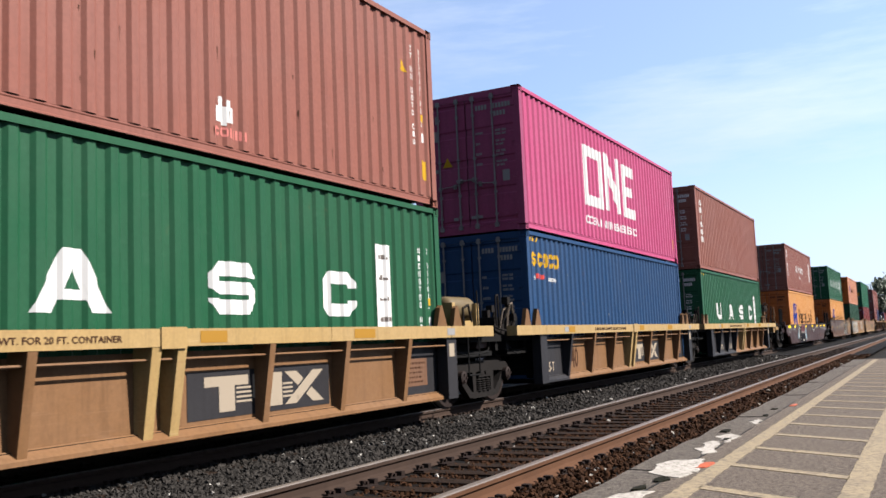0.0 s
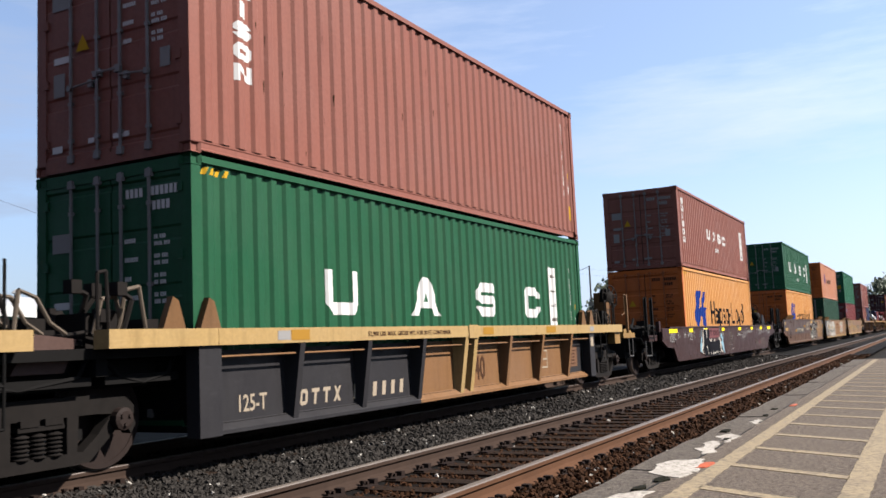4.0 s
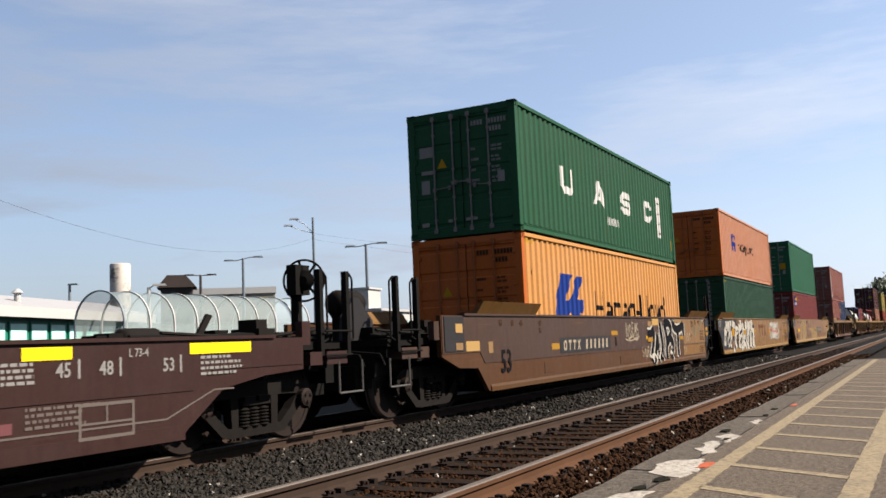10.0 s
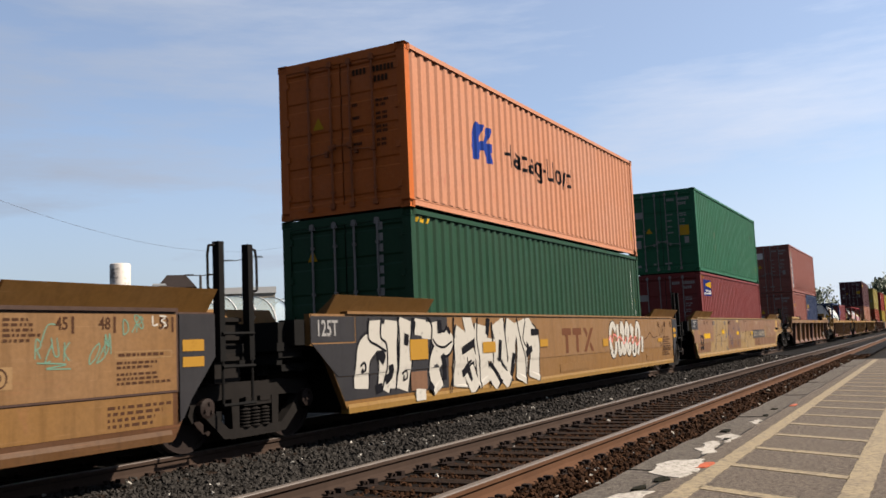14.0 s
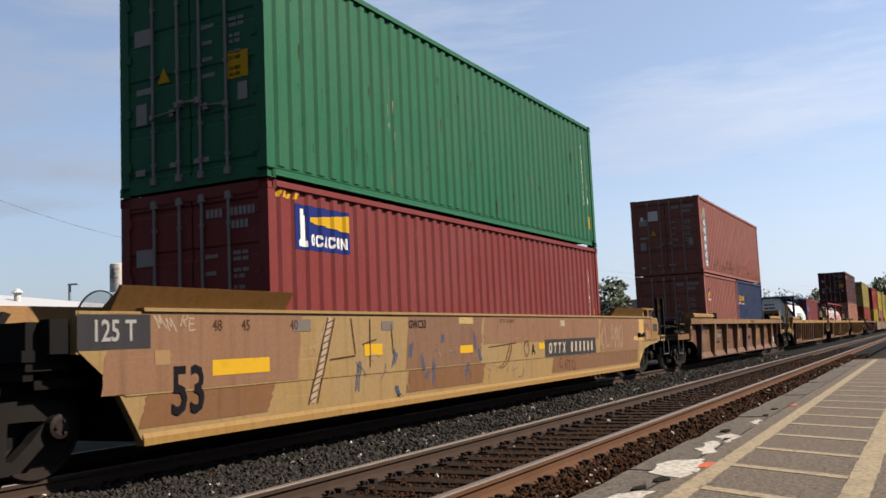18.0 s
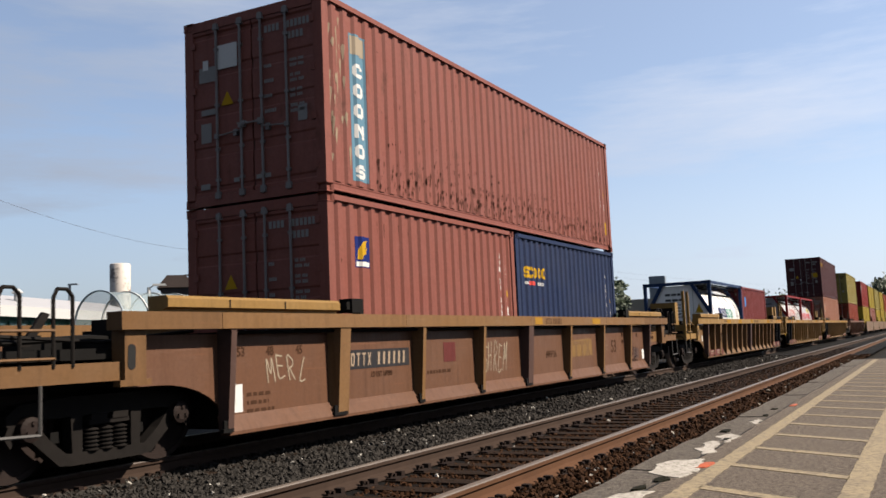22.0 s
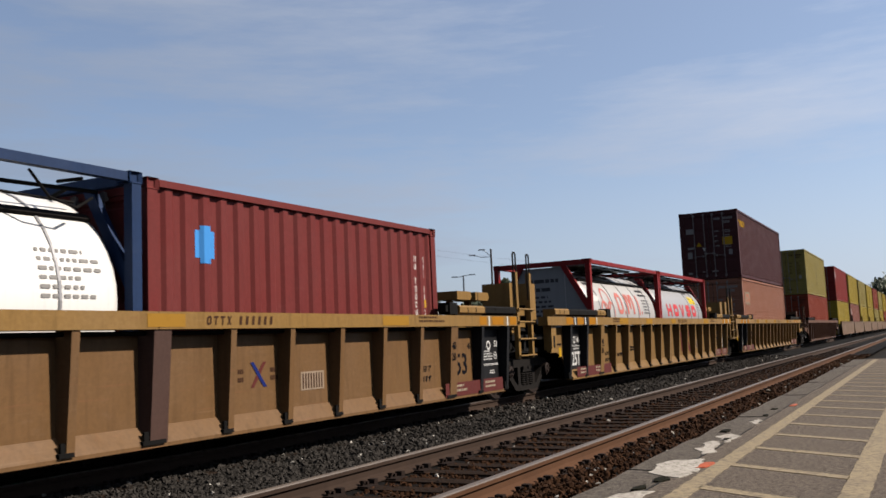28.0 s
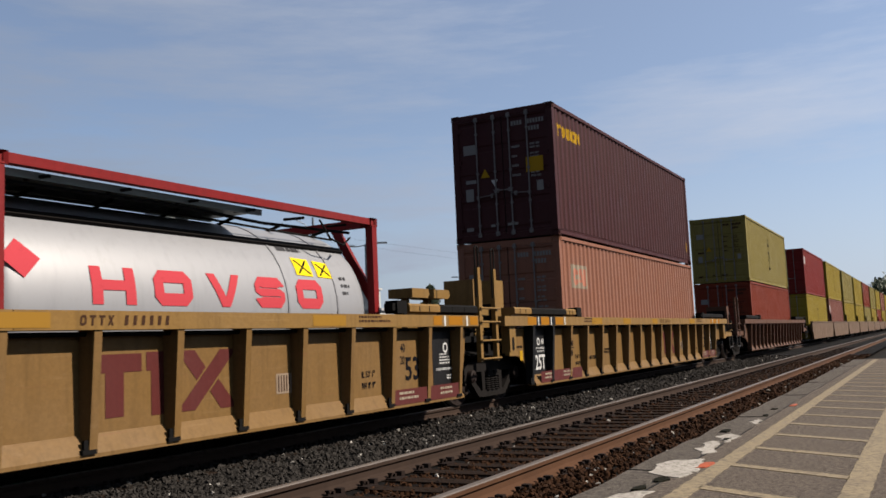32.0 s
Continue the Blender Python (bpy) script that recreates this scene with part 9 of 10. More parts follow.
# three-unit ribbed car
for car, first in ((car8, True), (car9, False), (car10, False)):
    flat_mark(car, [quad(-1.95, 0.36, 0.24, 0.45), quad(11.9, 14.0, 0.24, 0.45)], M["warn_red"], "red_warning_strip", 1.433)
    flat_mark(car, [r for y in (-1.75, -0.75, 12.1, 13.3) for r in small_bars(y, 0.38, 2, 0.55, 0.035, 0.02, random.Random(int(y * 3)), 0.07)], M["stencil"], "warning_writing", 1.437)
    wide = -0.20 if first else -0.42
    for txt, z in (("40", 0.90), ("20", 0.70)):
        side_text(car, txt, wide + 0.02, z, 0.12, M["black"], 1.441 + 0.0694 * (z - 0.18), 0.8)
    flat_mark(car, [quad(wide + 0.02, wide + 0.22, 0.855, 0.87)], M["black"], "length_bar", 1.489)
    flat_mark(car, [quad(13.30, 14.12, 0.36, 1.27)], M["black_plate"], "dark_panel", XR)
    flat_mark(car, ring_mark(13.72, 1.0, 0.08, 0.03, 16) + small_bars(13.52, 0.89, 4, 0.36, 0.022, 0.02, random.Random(4), 0.045) + small_bars(13.74, 0.56, 2, 0.25, 0.02, 0.02, random.Random(4), 0.04) + ring_mark(13.98, 0.82, 0.065, 0.012, 16), M["white"], "panel_marks", XR + 0.003)
    side_text(car, "53", 13.94, 0.97, 0.11, M["white"], XR + 0.003, 0.9)
    side_text(car, "3 INCH TREAD COMB SHOES", 13.40, 0.655, 0.04, M["white"], XR + 0.003, 0.95)
    side_text(car, "110", 13.93, 0.80, 0.045, M["white"], XR + 0.003, 0.9)
    side_text(car, "53", 12.46, 0.565, 0.34, M["black"], XR, 0.95)
    side_text(car, "IL 53' 1\"", 11.33, 0.66, 0.085, M["black"], XR, 0.85)
    side_text(car, "IW 8' 9\"", 11.33, 0.51, 0.085, M["black"], XR, 0.85)
    side_text(car, "45", 12.92, 0.96, 0.10, M["black"], XR, 0.8)
    if not first:
        flat_mark(car, [quad(-2.27, -1.40, 0.40, 1.26)], M["black_plate"], "dark_panel", XR)
        side_text(car, "125T", -2.10, 0.49, 0.29, M["white"], XR + 0.003, 0.80)
        side_text(car, "SPECIAL BRAKE BEAM", -1.89, 0.875, 0.036, M["white"], XR + 0.003, 0.98)
        side_text(car, "NO BADGE PLATE", -1.83, 0.815, 0.036, M["white"], XR + 0.003, 0.98)
        flat_mark(car, ring_mark(-1.74, 1.02, 0.075, 0.03, 16) + ring_mark(-2.04, 0.87, 0.06, 0.012, 16), M["white"], "panel_marks", XR + 0.003)
        side_text(car, "48", -1.60, 0.97, 0.105, M["white"], XR + 0.003, 0.8)
        side_text(car, "3", -2.11, 0.96, 0.12, M["white"], XR + 0.003, 0.8)
        flat_mark(car, [quad(-2.66, -2.53, 0.69, 0.87)], M["yellow_mark"], "yellow_placard", XR + 0.002)
        flat_mark(car, text_bars(-3.05, 1.04, (2, 4), 0.035) + text_bars(-3.05, 0.92, (4, 5, 4, 4), 0.04), M["black"], "stencilled_writing", XR + 0.002)
        part("hole_plate", built(lambda bm: prism(bm, [(-3.27 + 0.05 * math.cos(i * math.pi / 6), 1.0 + (0.07 if math.sin(i * math.pi / 6 + 0.01) > 0 else -0.07) + 0.05 * math.sin(i * math.pi / 6)) for i in range(12)], "x", 1.468, 1.4745)), M["under"], car, "dark oval lightening hole")
        side_text(car, "45", -1.03, 0.95, 0.12, M["black"], XR, 0.8)
        side_text(car, "LD LMT 117100", 1.10, 0.575, 0.085, M["black"], XR, 0.66)
        side_text(car, "20 FT CONTAINER", 2.14, 0.74, 0.05, M["black"], XR, 0.9)
        side_text(car, "LIMIT 67,500 EACH", 2.14, 0.675, 0.05, M["black"], XR, 0.85)
        side_text(car, "IL 53' 1\"", 0.29, 0.63, 0.08, M["black"], XR, 0.85)
        side_text(car, "IW 8' 9\"", 0.29, 0.48, 0.08, M["black"], XR, 0.85)
        flat_mark(car, [quad(6.86, 7.50, 0.93, 1.10), quad(7.06, 7.28, 0.52, 0.93)], M["warn_red"], "block_mark", XR)
        flat_mark(car, [quad(7.56, 7.90, 0.93, 1.11), quad(7.62, 7.80, 0.50, 0.93)], M["warn_red"], "block_mark", XR)
        flat_mark(car, [[(7.96, 0.50), (8.22, 0.50), (8.86, 1.11), (8.60, 1.11)], [(7.96, 1.11), (8.22, 1.11), (8.38, 0.93), (8.25, 0.80)], [(8.86, 0.49), (8.60, 0.49), (8.44, 0.68), (8.57, 0.80)]], M["warn_red"], "block_mark", XR)
        flat_mark(car, [quad(9.54, 9.88, 0.57, 0.80)], M["dim_light"], "pale_label", XR)
        flat_mark(car, [quad(9.57 + 0.05 * i, 9.59 + 0.05 * i, 0.59, 0.78) for i in range(6)], M["dim_mark"], "label_bar", XR + 0.003)
    else:
        flat_mark(car, [quad(0.26, 1.0, 0.74, 1.02), quad(1.17, 1.86, 0.74, 1.02)], M["black_plate"], "number_panel", XR)
        number_bars(car, 0.20, 0.79, 1.60, 0.18, 10, M["stencil"], XR + 0.003)
        side_text(car, "45", -0.85, 0.95, 0.12, M["black"], XR, 0.8)
        side_text(car, "48", -1.35, 0.95, 0.12, M["black"], XR, 0.8)
        flat_mark(car, small_bars(-3.3, 1.12, 2, 0.9, 0.03, 0.02, random.Random(9), 0.06) + small_bars(1.25, 0.62, 2, 0.5, 0.045, 0.02, random.Random(9), 0.09), M["dim_mark"], "stencilled_writing", XR)
        flat_mark(car, [quad(-3.2, -2.95, 0.95, 1.08), quad(-2.45, -2.32, 0.75, 0.95)], M["white"], "placard", XR)
        flat_mark(car, [[(7.51, 0.67), (7.57, 0.67), (7.79, 0.95), (7.73, 0.95)]], M["warn_red"], "crossed_mark", XR)
        flat_mark(car, [[(7.51, 0.95), (7.57, 0.95), (7.79, 0.67), (7.73, 0.67)]], M["navy_mark"], "crossed_mark", XR + 0.002)
        flat_mark(car, text_bars(7.30, 0.83, (3,), 0.05) + text_bars(7.30, 0.74, (3,), 0.05) + text_bars(7.86, 0.83, (3,), 0.05) + text_bars(7.86, 0.74, (4,), 0.05), M["dim_mark"], "stencilled_writing", XR)
        flat_mark(car, [quad(8.43, 8.90, 0.58, 0.80)], M["dim_light"], "pale_label", XR)
        flat_mark(car, [quad(8.46 + 0.054 * i, 8.485 + 0.054 * i, 0.60, 0.78) for i in range(8)], M["dim_mark"], "label_bar", XR + 0.003)
    for y, w in ((-3.3, 0.0), (0.9, 0.7), (3.2, 0.6), (5.8, 0.5), (10.0, 0.7)):
        if w:
            flat_mark(car, [quad(y, y + w, 1.34, 1.47)], M["dull_yellow"], "yellow_patch", 1.531)
    if not first:
        flat_mark(car, [quad(-2.40, -2.05, 1.325, 1.488), quad(-1.74, -1.3, 1.325, 1.488)], M["black_plate"], "dark_panel", 1.5305)
        for y in (-2.7, -2.05, -1.3):
            flat_mark(car, [quad(y, y + 0.42, 1.335, 1.475)], M["orange_patch"], "orange_reflector", 1.531)
            flat_mark(car, [quad(y + 0.5, y + 0.55, 1.325, 1.485)], M["white"], "white_reflector", 1.531)
    for y, w in ((13.0, 0.26), (13.49, 0.46), (14.22, 0.28)):
        flat_mark(car, [quad(y, y + w, 1.34, 1.475)], M["orange_patch"], "orange_reflector", 1.531)
    for y in (13.34, 14.09):
        flat_mark(car, [quad(y, y + 0.05, 1.325, 1.485)], M["white"], "white_reflector", 1.531)
    number_bars(car, 6.6, 1.36, 1.1, 0.09, 10, M["dim_mark"], 1.531)
    flat_mark(car, small_bars(11.0, 1.44, 2, 0.9, 0.03, 0.02, random.Random(31), 0.055) + small_bars(0.4, 1.44, 2, 0.9, 0.03, 0.02, random.Random(32), 0.055), M["dim_mark"], "stencilled_writing", 1.531)
    for txt, z in (("40", 0.97), ("20", 0.80)):
        side_text(car, txt, 12.06, z, 0.12, M["black"], 1.441 + 0.0694 * (z - 0.18), 0.8)


# steps, box and posts at the free end of the first articulated car
part("tool_box", boxes((1.28, 1.46, 13.68, 14.08, 0.88, 1.148)), M["sill_tan"], u2, "tan steel box under the sill")
part("end_platform", boxes((0.9, 1.46, 14.36, 15.32, 1.0, 1.12), (1.3, 1.46, 14.4, 14.62, 1.12, 1.22), (1.34, 1.44, 14.9, 15.1, 1.12, 1.18)), M["sill_tan"], u2, "tan end platform")
part("side_step", built(lambda b: pipe(b, [(1.45, 14.81, 1.0), (1.45, 14.81, 0.55), (1.45, 15.12, 0.55), (1.45, 15.12, 1.0)], 0.016)), M["galv_dim"], u2)
part("guard_post", boxes((1.30, 1.36, 15.12, 15.19, 1.12, 2.08)), M["sill_brown"], u2)
grab_iron(u2, [(1.34, 15.2, 2.05), (1.34, 14.95, 2.08), (1.34, 14.95, 1.62), (1.34, 14.7, 1.55)], M["sill_brown"])
grab_iron(u2, [(1.34, 14.11, 1.3), (1.34, 14.11, 2.04), (1.34, 14.35, 2.06), (1.34, 14.35, 1.8)], M["steel_dark"])
part("brake_stand", boxes((0.7, 0.95, 14.75, 15.0, 1.12, 1.9), (0.6, 0.75, 14.85, 15.1, 1.7, 2.15)), M["sill_brown"], u2)

# hand brakes at the free ends
brake_wheel(u2, 15.05, 2.03, 0.30, x=0.95, paint="steel_dark")
brake_wheel(u2, 14.6, 1.47, 0.17, x=0.95)
brake_wheel(car4, -5.75, 2.03, 0.29, x=0.3, facing="y")
part("slanting_cover", built(lambda b: plate(b, [(-5.40, 1.16), (-5.36, 1.50), (-5.12, 1.78), (-4.98, 1.78), (-4.62, 1.45), (-4.60, 1.16)], 0.62, 0.70)), M["car_grey"], car4, "dark slanting cover plate")
bm = bmesh.new()
lathe(bm, [(0.06, -0.34), (0.16, -0.32), (0.2, -0.24), (0.2, 0.24), (0.16, 0.32), (0.06, 0.34)], 16, "y")
smooth(part("air_reservoir", bm, M["steel_dark"], car4, "black air reservoir", place=pose(0.3, -4.72, 1.72)))
part("reservoir_stand", boxes((0.2, 0.4, -4.95, -4.5, 1.16, 1.55)), M["under"], car4)
brake_wheel(car7, 17.2, 1.56, 0.25, x=0.95)


# ---------- the far side of the line: station, lamps, poles, trees ----------
M["roof_white"] = plain("white_metal_roof", (0.34, 0.34, 0.35), 0.5, 0.0, 0.08, 2.0)
M["fascia"] = plain("white_fascia", (0.40, 0.405, 0.40), 0.5, 0.0, 0.05, 2.0)
M["teal_wall"] = plain("teal_frame", (0.01, 0.17, 0.12), 0.45, 0.0, 0.15, 2.0)
M["beige_wall"] = plain("cream_wall", (0.26, 0.235, 0.19), 0.8, 0.0, 0.15, 1.5)
M["shingle"] = plain("brown_shingles", (0.07, 0.055, 0.05), 0.9, 0.0, 0.3, 5.0)
M["galv_pale"] = plain("pale_galvanised", (0.42, 0.45, 0.48), 0.45, 0.2, 0.15)
M["lamp_grey"] = plain("grey_lamp_post", (0.15, 0.18, 0.21), 0.5, 0.3, 0.15)
M["pole_dark"] = plain("weathered_pole", (0.055, 0.05, 0.05), 0.85, 0.0, 0.3)


def stained(name, a, b, scale):
    m, nt, bs = mat_new(name)
    n1 = noise_of(nt, coords(nt), scale, 6.0, 0.7)
    a, b = tuple(v * REFLECTANCE for v in a), tuple(v * REFLECTANCE for v in b)
    nt.links.new(blend(nt, ramp(nt, n1, 0.5, 0.6), a, b), bs.inputs["Base Color"])
    bs.inputs["Roughness"].default_value = 0.7
    return m


M["silo"] = stained("stained_white_tank", (0.45, 0.41, 0.37), (0.09, 0.075, 0.065), 0.9)


def glassy(name, col, alpha):
    m, nt, bs = mat_new(name)
    bs.inputs["Base Color"].default_value = (*col, 1.0)
    bs.inputs["Roughness"].default_value = 0.25
    bs.inputs["Alpha"].default_value = alpha
    return m


M["canopy_sheet"] = glassy("clear_canopy_sheet", (0.16, 0.20, 0.205), 0.42)
M["window_pane"] = glassy("pale_window", (0.22, 0.42, 0.38), 1.0)

# station building: a long low pavilion with a white roof and teal window frames
DIRB = Vector((-4.3, 10.4, 0)).normalized()
ang = math.degrees(math.atan2(DIRB.y, DIRB.x)) - 90
station = thing("station_building", "low station pavilion with white roof and teal window frames", "building", place=pose(-37.1, 27.2, 0, 0, 0, ang))
part("wall", boxes((-6.0, -0.6, -22, 16, -0.3, 3.3)), M["teal_wall"], station)
bm = bmesh.new()
prism(bm, [(0.1, 3.62), (-3.4, 4.55), (-6.8, 3.62)], "y", -23, 17)
part("roof", bm, M["roof_white"], station, "white metal roof")
part("fascia", boxes((0.1, 0.2, -23, 17, 3.15, 3.66)), M["fascia"], station)
for i in range(20):
    y = -20.5 + i * 1.85
    w = part("window", boxes((-0.6, -0.52, y, y + 1.55, 1.2, 3.0)), M["teal_wall"], station)
    part("pane", boxes((-0.52, -0.505, y + 0.09, y + 1.46, 1.3, 2.88)), M["window_pane"], w)
part("roof_vent", built(lambda b: [lathe(b, [(0.16, 0), (0.16, 0.5), (0.3, 0.55), (0.1, 0.75)], 12, "z")]), M["fascia"], station, place=pose(-1.6, 4.2, 3.95))

# glazed barrel canopy over a ramp
can = thing("barrel_canopy", "clear barrel-vaulted walkway canopy on curved steel ribs", "canopy", place=pose(-31.4, 27.8, 0, 0, 0, 1.5))
RAD = 1.42


def arch(bm, y, r, w, z=2.5):
    n = 20
    for i in range(n):
        a, b = math.pi * i / n, math.pi * (i + 1) / n
        prism(bm, [(r * math.cos(a), z + r * math.sin(a)), ((r + 0.06) * math.cos(a), z + (r + 0.06) * math.sin(a)), ((r + 0.06) * math.cos(b), z + (r + 0.06) * math.sin(b)), (r * math.cos(b), z + r * math.sin(b))], "y", y - w, y + w)


for i in range(10):
    part("canopy_rib", cached(("canopy_rib",), lambda b: [arch(b, 0, RAD, 0.035), box(b, RAD, RAD + 0.06, -0.035, 0.035, 0.0, 2.5), box(b, -RAD - 0.06, -RAD, -0.035, 0.035, 0.0, 2.5)]), M["lamp_grey"] if i == 0 else M["fascia"], can, place=pose(0, i * 1.5, 0))
    if i < 9:
        bm = bmesh.new()
        prev = None
        for k in range(21):
            a = math.pi * k / 20
            cur = [bm.verts.new((RAD * math.cos(a), i * 1.5 + e, 2.5 + RAD * math.sin(a))) for e in (0.03, 1.47)]
            if prev:
                bm.faces.new((prev[0], prev[1], cur[1], cur[0]))
            prev = cur
        for s in (-1, 1):
            box(bm, s * RAD - 0.005, s * RAD + 0.005, i * 1.5 + 0.03, i * 1.5 + 1.47, 1.0, 2.5)
        ob = part("canopy_sheet", bm, M["canopy_sheet"], can)
part("ramp_wall", boxes((-RAD - 0.1, RAD + 0.1, -1.0, 14.5, -0.3, 1.0)), M["beige_wall"], can)

silo = thing("roof_tank", "stained white cylindrical tank behind the station", "tank")
smooth(part("shell", built(lambda b: lathe(b, [(0.98, -0.3), (0.98, 10.1), (0.9, 10.2)], 28, "z")), M["silo"], silo, place=pose(-69.8, 64.4, 0)))

hut = thing("hut", "small hut with a brown shingled gable roof", "building", place=pose(-48.7, 50.3, 0, 0, 0, 42))
part("wall", boxes((-1.1, 1.1, -1.3, 1.3, -0.3, 5.95)), M["pole_dark"], hut)
bm = bmesh.new()
prism(bm, [(-1.35, 5.9), (-0.65, 6.78), (0.65, 6.78), (1.4, 5.9)], "y", -1.6, 1.6)
part("roof", bm, M["shingle"], hut)

long_b = thing("warehouse", "long cream flat-roofed building behind the station", "building", place=pose(-49.0, 56.6, 0, 0, 0, -49))
part("wall", boxes((-3.0, 0.0, -3.4, 3.4, -0.3, 5.7)), M["beige_wall"], long_b)
part("parapet", boxes((-3.1, 0.1, -3.5, 3.5, 5.7, 6.2)), M["fascia"], long_b)
low_b = thing("long_shed", "long white roofed shed along the line", "building", place=pose(-34.0, 66.0, 0, 0, 0, 28))
part("wall", boxes((-5.0, 0.0, -14.0, 9.0, -0.3, 2.2)), M["beige_wall"], low_b)
part("roof", boxes((-5.2, 0.25, -14.3, 9.3, 2.2, 2.5)), M["roof_white"], low_b)
for i in range(9):
    part("window", boxes((0.0, 0.05, -13 + 2.3 * i, -11.8 + 2.3 * i, 0.8, 1.8)), M["teal_wall"], low_b)
shed2 = thing("depot_building", "low white flat-roofed building beside the far platform", "building", place=pose(-27.0, 44.5, 0, 0, 0, 10))
part("wall", boxes((-2.4, 0.0, -1.5, 9.0, -0.3, 3.0)), M["fascia"], shed2)
part("roof", boxes((-2.55, 0.15, -1.65, 9.15, 3.0, 3.14)), M["roof_white"], shed2, "white flat roof")
part("roof_block", boxes((-2.2, -0.7, -1.4, 0.4, 3.14, 4.25), (-2.3, -0.6, -1.5, 0.5, 4.25, 4.35)), M["fascia"], shed2, "white rooftop block")
for i in range(6):
    w = part("window", boxes((0.0, 0.05, -1.1 + 1.65 * i, 0.2 + 1.65 * i, 1.2, 2.5)), M["lamp_grey"], shed2)
    part("pane", boxes((0.05, 0.06, -1.04 + 1.65 * i, 0.14 + 1.65 * i, 1.26, 2.44)), M["window_pane"], w)
for k in range(4):
    part("siding_board", boxes((-2.3, -0.1, -1.52, -1.5, 0.6 + 0.6 * k, 0.64 + 0.6 * k)), M["galv"], shed2)
roof_b = thing("brick_block", "flat-roofed brick building with a rooftop plant room", "building", place=pose(-21.0, 84.0, 0, 0, 0, 12))
part("wall", boxes((-7.0, 0.0, -3.0, 16.0, -0.3, 4.2)), M["beige_wall"], roof_b)
part("plant_room", boxes((-1.6, -0.2, -2.5, 0.6, 4.2, 6.2)), M["lamp_grey"], roof_b)


def lamp_post(x, y, h, arms, label, paint="lamp_grey", head=None, drop=0.05):
    ob = thing("street_lamp", label, "street lamp", "lamps of the far platform", pose(x, y, 0))
    part("post", built(lambda b: tube(b, (0, 0, -0.3), (0, 0, h), 0.12, 10, 0.08)), M[paint], ob)
    for dx, dy, dz in arms:
        part("arm", built(lambda b: pipe(b, [(0, 0, h - drop), (dx * 0.5, dy * 0.5, h + dz - drop * 0.3), (dx, dy, h + dz)], 0.03)), M[head or paint], ob)
        part("lamp_head", built(lambda b: [prism(b, [(-0.32, 0.0), (0.32, 0.0), (0.26, 0.09), (-0.26, 0.09)], "y", -0.13, 0.13)]), M[head or paint], ob, place=pose(dx, dy, h + dz - 0.04, 0, 0, math.degrees(math.atan2(dy, dx))))
    return ob


lamp_post(-40.7, 44.1, 6.05, ((0.5, 0.45, 0.0), (-0.5, -0.45, 0.0)), "dark twin-headed platform lamp", "pole_dark")
lamp_post(-38.7, 45.85, 7.05, ((0.72, 0.6, 0.08), (-0.68, -0.58, -0.12)), "grey twin-headed platform lamp")
lamp_post(-31.49, 30.73, 4.2, ((0.35, 0.3, 0.1),), "short pale lamp post beside the canopy", "fascia")
lamp_post(-30.25, 39.81, 4.2, ((0.25, 0.25, 0.1),), "short pale lamp post beside the canopy", "fascia")
lamp_post(-36.3, 50.25, 9.9, ((-1.3, -1.0, -0.52), (-1.0, -0.75, -0.08)), "tall grey pole with street lights", "lamp_grey", "galv_pale", 1.05)
lamp_post(-28.9, 45.2, 7.05, ((0.75, 0.55, 0.05), (-0.75, -0.55, -0.12)), "grey twin-headed platform lamp with a control box")
lamp_post(-39.35, 78.7, 7.45, ((0.75, 0.4, 0.05), (-0.75, -0.4, -0.12)), "grey twin-headed platform lamp farther off")
lamp_post(-29.94, 79.55, 7.55, ((0.85, 0.3, 0.0), (-0.85, -0.3, -0.1)), "grey twin-headed platform lamp farther off")
lamp_post(-33.5, 72.6, 9.1, ((-1.5, -0.7, -0.5), (-0.72, -0.34, -0.05)), "tall wooden pole with two street lights", "pole_dark", "galv_pale", 0.7)
lamp_post(-32.1, 94.7, 8.7, ((-1.6, -0.55, -0.4),), "tall wooden pole with a street light", "pole_dark", "galv_pale")
lamp_post(-44.0, 122.3, 8.0, ((0.8, 0.3, 0.0), (-0.8, -0.3, 0.0)), "small twin-headed lamp far off", "pole_dark")
lamp_post(-40.6, 102.2, 6.0, ((0.6, 0.2, 0.0), (-0.6, -0.2, 0.0)), "small twin-headed lamp far off", "pole_dark")
lamp_post(-33.1, 67.3, 5.05, ((0.35, 0.15, 0.0), (-0.35, -0.15, 0.0)), "short dark twin-headed lamp", "pole_dark")
lamp_box = thing("control_box", "small pale control box on a lamp post", "box", place=pose(-28.9, 45.2, 0))
part("case", boxes((0.09, 0.5, -0.16, 0.16, 3.95, 4.3)), M["fascia"], lamp_box)
part("lid", boxes((0.06, 0.54, -0.2, 0.2, 4.3, 4.36)), M["lamp_grey"], lamp_box)
lamp_post(-46.0, 38.5, 5.6, ((0.2, 0.1, 0.0),), "thin grey post behind the station")


def utility_pole(x, y, h, w):
    ob = thing("utility_pole", "weathered wooden utility pole with a cross arm", "utility pole", "utility poles", pose(x, y, 0, 0, 0, 20))
    part("pole", built(lambda b: tube(b, (0, 0, -0.3), (0, 0, h), 0.15, 10, 0.10)), M["pole_dark"], ob)
    part("cross_arm", boxes((-w, w, -0.05, 0.05, h - 0.25, h - 0.13)), M["pole_dark"], ob)
    for i in (-0.9, -0.45, 0.45, 0.9):
        part("insulator", built(lambda b: tube(b, (0, 0, 0), (0, 0, 0.16), 0.035, 6)), M["galv"], ob, place=pose(w * i, 0, h - 0.13))
    return ob


utility_pole(-12.5, 250.0, 11.0, 1.2)


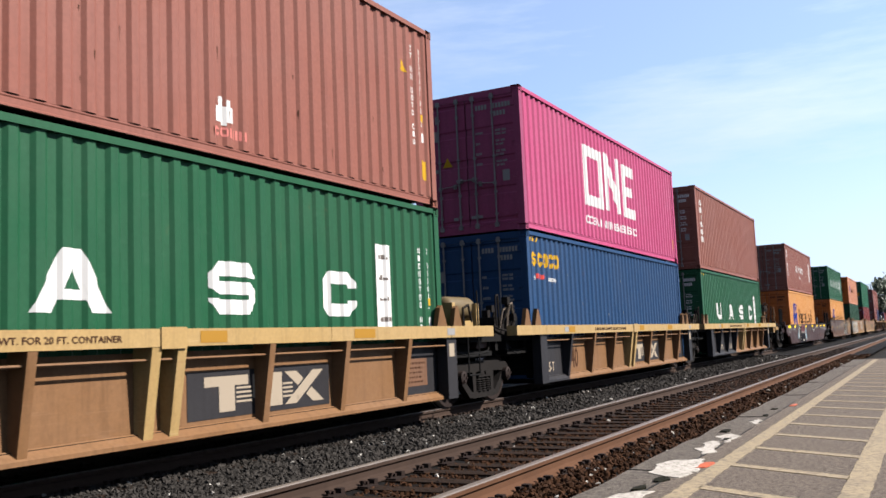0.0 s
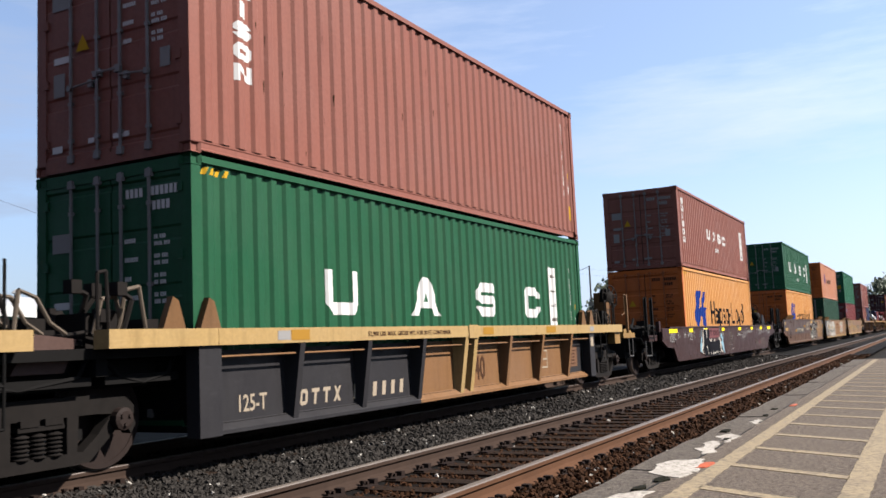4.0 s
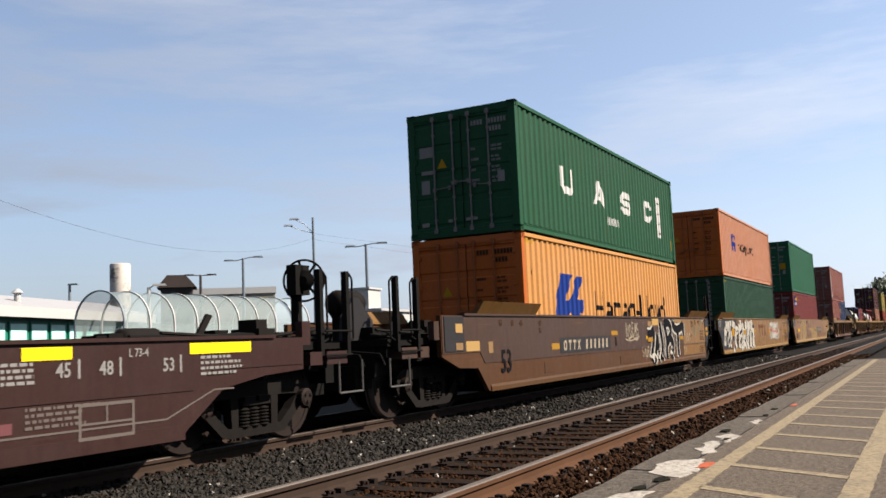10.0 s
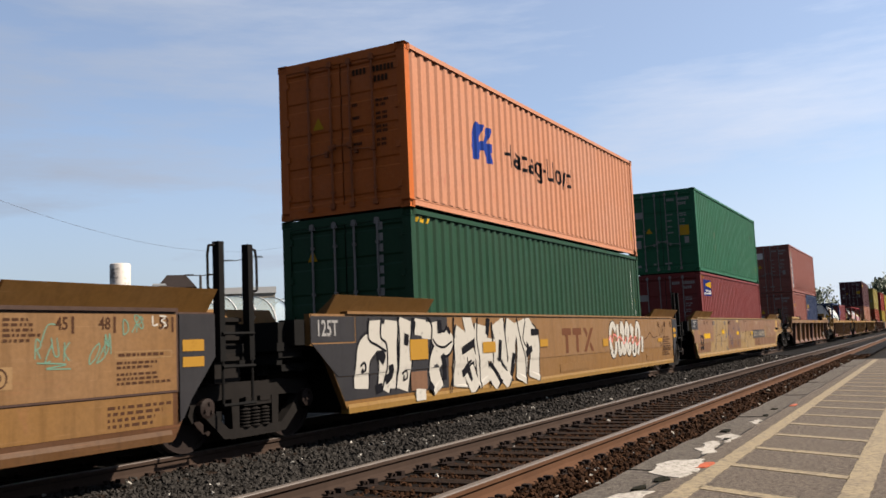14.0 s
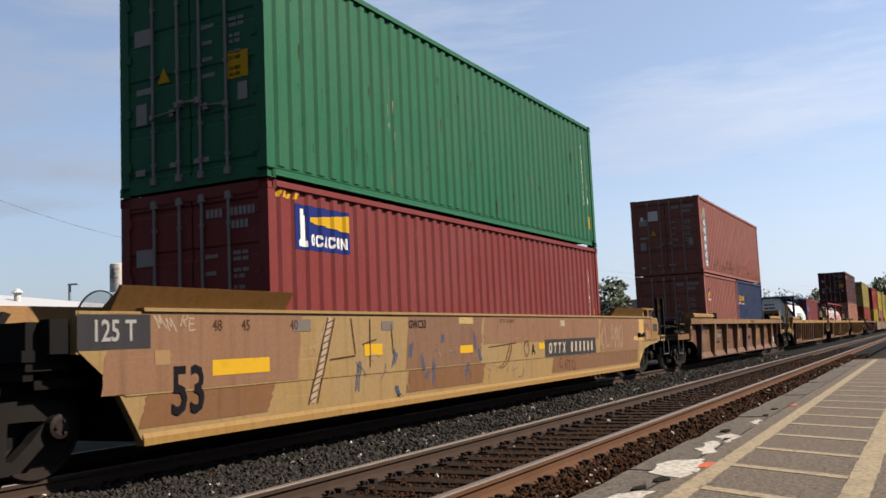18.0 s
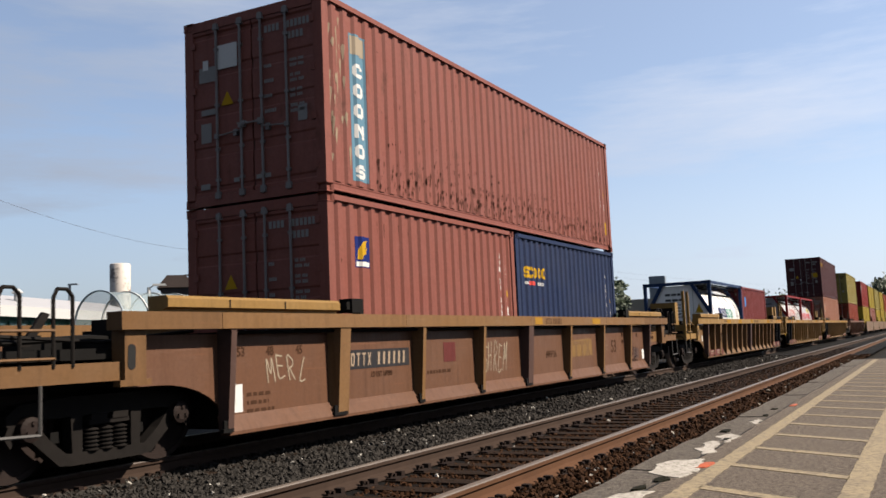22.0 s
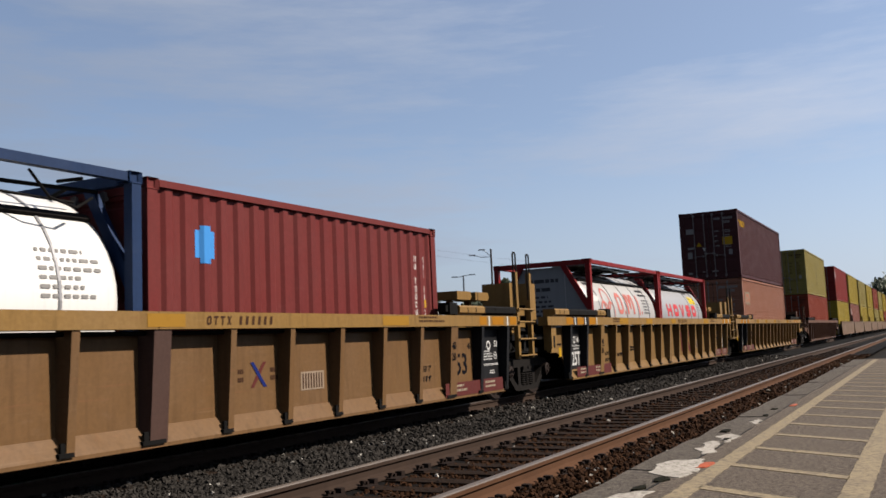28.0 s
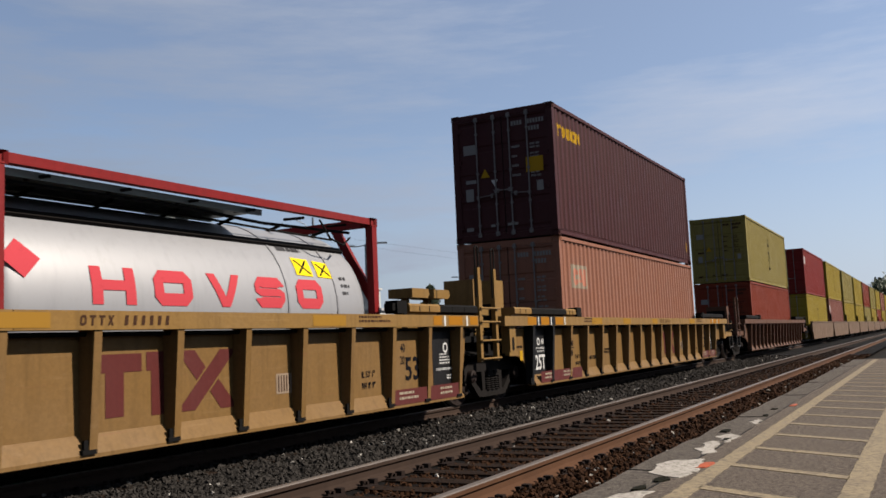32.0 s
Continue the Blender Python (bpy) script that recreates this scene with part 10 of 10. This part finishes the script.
def wire(a, b, sag, seg=24):
    bm = bmesh.new()
    pts = [Vector(a).lerp(Vector(b), i / seg) + Vector((0, 0, -4 * sag * (i / seg) * (1 - i / seg))) for i in range(seg + 1)]
    pipe(bm, pts, 0.006, 4)
    ob = part("overhead_wire", bm, M["pole_dark"], None)
    tagged(ob, "thin overhead wire slung between poles", "wire")


wire((-24.2, 12.0, 7.4), (-36.3, 50.2, 8.5), 2.0)
wire((-36.3, 50.2, 8.8), (-12.5, 250.0, 10.8), 1.6, 40)
wire((-36.3, 50.2, 8.4), (-12.5, 250.0, 10.4), 1.9, 40)

M["leaf"] = stained("tree_leaves", (0.030, 0.055, 0.018), (0.012, 0.026, 0.010), 1.6)
M["bark"] = plain("tree_bark", (0.05, 0.04, 0.032), 0.9)


def tree(x, y, h, w, seed, conifer=False, n=900):
    rng = random.Random(seed)
    ob = thing("tree", "dark green tree with an uneven leafy crown" if not conifer else "dark narrow conifer beyond the railway line", "tree", "trees beyond the line", pose(x, y, -0.3))
    bm = bmesh.new()
    tube(bm, (0, 0, 0), (0.05 * h * 0.1, 0, h * 0.55), 0.035 * h, 8, 0.018 * h)
    for i in range(7):
        a, z = rng.uniform(0, 6.28), h * rng.uniform(0.3, 0.6)
        tube(bm, (0, 0, z), (math.cos(a) * w * 0.35, math.sin(a) * w * 0.35, z + h * rng.uniform(0.12, 0.3)), 0.012 * h, 6, 0.005 * h)
    part("trunk", bm, M["bark"], ob)
    # leaf clumps: small crossed blades gathered round a few limbs
    knots = []
    for i in range(14 if not conifer else 10):
        a = rng.uniform(0, 6.28)
        if conifer:
            z = h * (0.2 + 0.78 * i / 10)
            r = w * 0.5 * (1.05 - i / 10) * rng.uniform(0.2, 0.6)
            knots.append((math.cos(a) * r, math.sin(a) * r, z, w * 0.42 * (1.1 - i / 10)))
        else:
            r = w * 0.36 * math.sqrt(rng.random())
            z = h * rng.uniform(0.42, 0.88)
            knots.append((math.cos(a) * r, math.sin(a) * r, z, w * rng.uniform(0.13, 0.24)))
    verts, faces = [], []
    for i in range(n):
        kx, ky, kz, kr = knots[i % len(knots)]
        d = Vector((rng.gauss(0, 1), rng.gauss(0, 1), rng.gauss(0, 0.8))).normalized() * kr * rng.uniform(0.55, 1.1)
        c = Vector((kx, ky, kz)) + d
        u = Vector((rng.gauss(0, 1), rng.gauss(0, 1), rng.gauss(0, 1))).normalized()
        v = u.orthogonal().normalized()
        s = h * rng.uniform(0.018, 0.04)
        b = len(verts)
        verts += [c + u * s, c + v * s * 0.7, c - u * s, c - v * s * 0.7]
        faces.append((b, b + 1, b + 2, b + 3))
    me = bpy.data.meshes.new("crown")
    me.from_pydata([tuple(v) for v in verts], [], faces)
    me.materials.append(None)
    tagged(part("crown", me, M["leaf"], ob), kind="stuff")
    return ob


tree(-38.4, 70.0, 6.8, 3.0, 1, True, 2600)
tree(-31.2, 70.0, 6.8, 3.8, 2, True, 3000)
tree(-35.6, 72.0, 5.4, 3.2, 21, False, 900)
tree(-33.4, 71.0, 5.2, 3.4, 22, False, 900)
tree(-21.4, 66.7, 5.8, 3.4, 3, False, 1000)
tree(-24.6, 66.7, 4.6, 3.0, 4, False, 700)


tree(-42.0, 85.2, 5.7, 3.6, 13, False, 900)
tree(-40.2, 86.0, 5.3, 3.4, 14, False, 900)
tree(-39.5, 102.8, 7.8, 3.2, 15, True, 900)
tree(-34.4, 104.5, 6.1, 4.5, 16, False, 900)
tree(-8.2, 192.0, 10.8, 9.0, 5, False, 1400)
tree(-1.5, 190.0, 10.0, 9.0, 6, False, 1400)
rng = random.Random(44)
for i in range(16):
    tree(-56 + 6.0 * i + rng.uniform(-2, 2), 300 + rng.uniform(-15, 40), rng.uniform(9, 14), rng.uniform(9, 13), 60 + i, False, 500)
for i in range(12):
    tree(-66 + 3.4 * i + rng.uniform(-2, 2), 130 + 9 * i + rng.uniform(-4, 4), rng.uniform(5, 7.5), rng.uniform(6, 8), 90 + i, False, 450)


def motions():
    for ob, y, z in TRAIN:
        walk(ob, [(t, pose(XT, y - gone(t), z)) for t in range(0, 33)])
    for w, a in WHEELS:
        walk(w, [(k / 10, pose(0, a, WR, math.degrees(gone(k / 10) / WR) % 360)) for k in range(0, 321)])


motions()
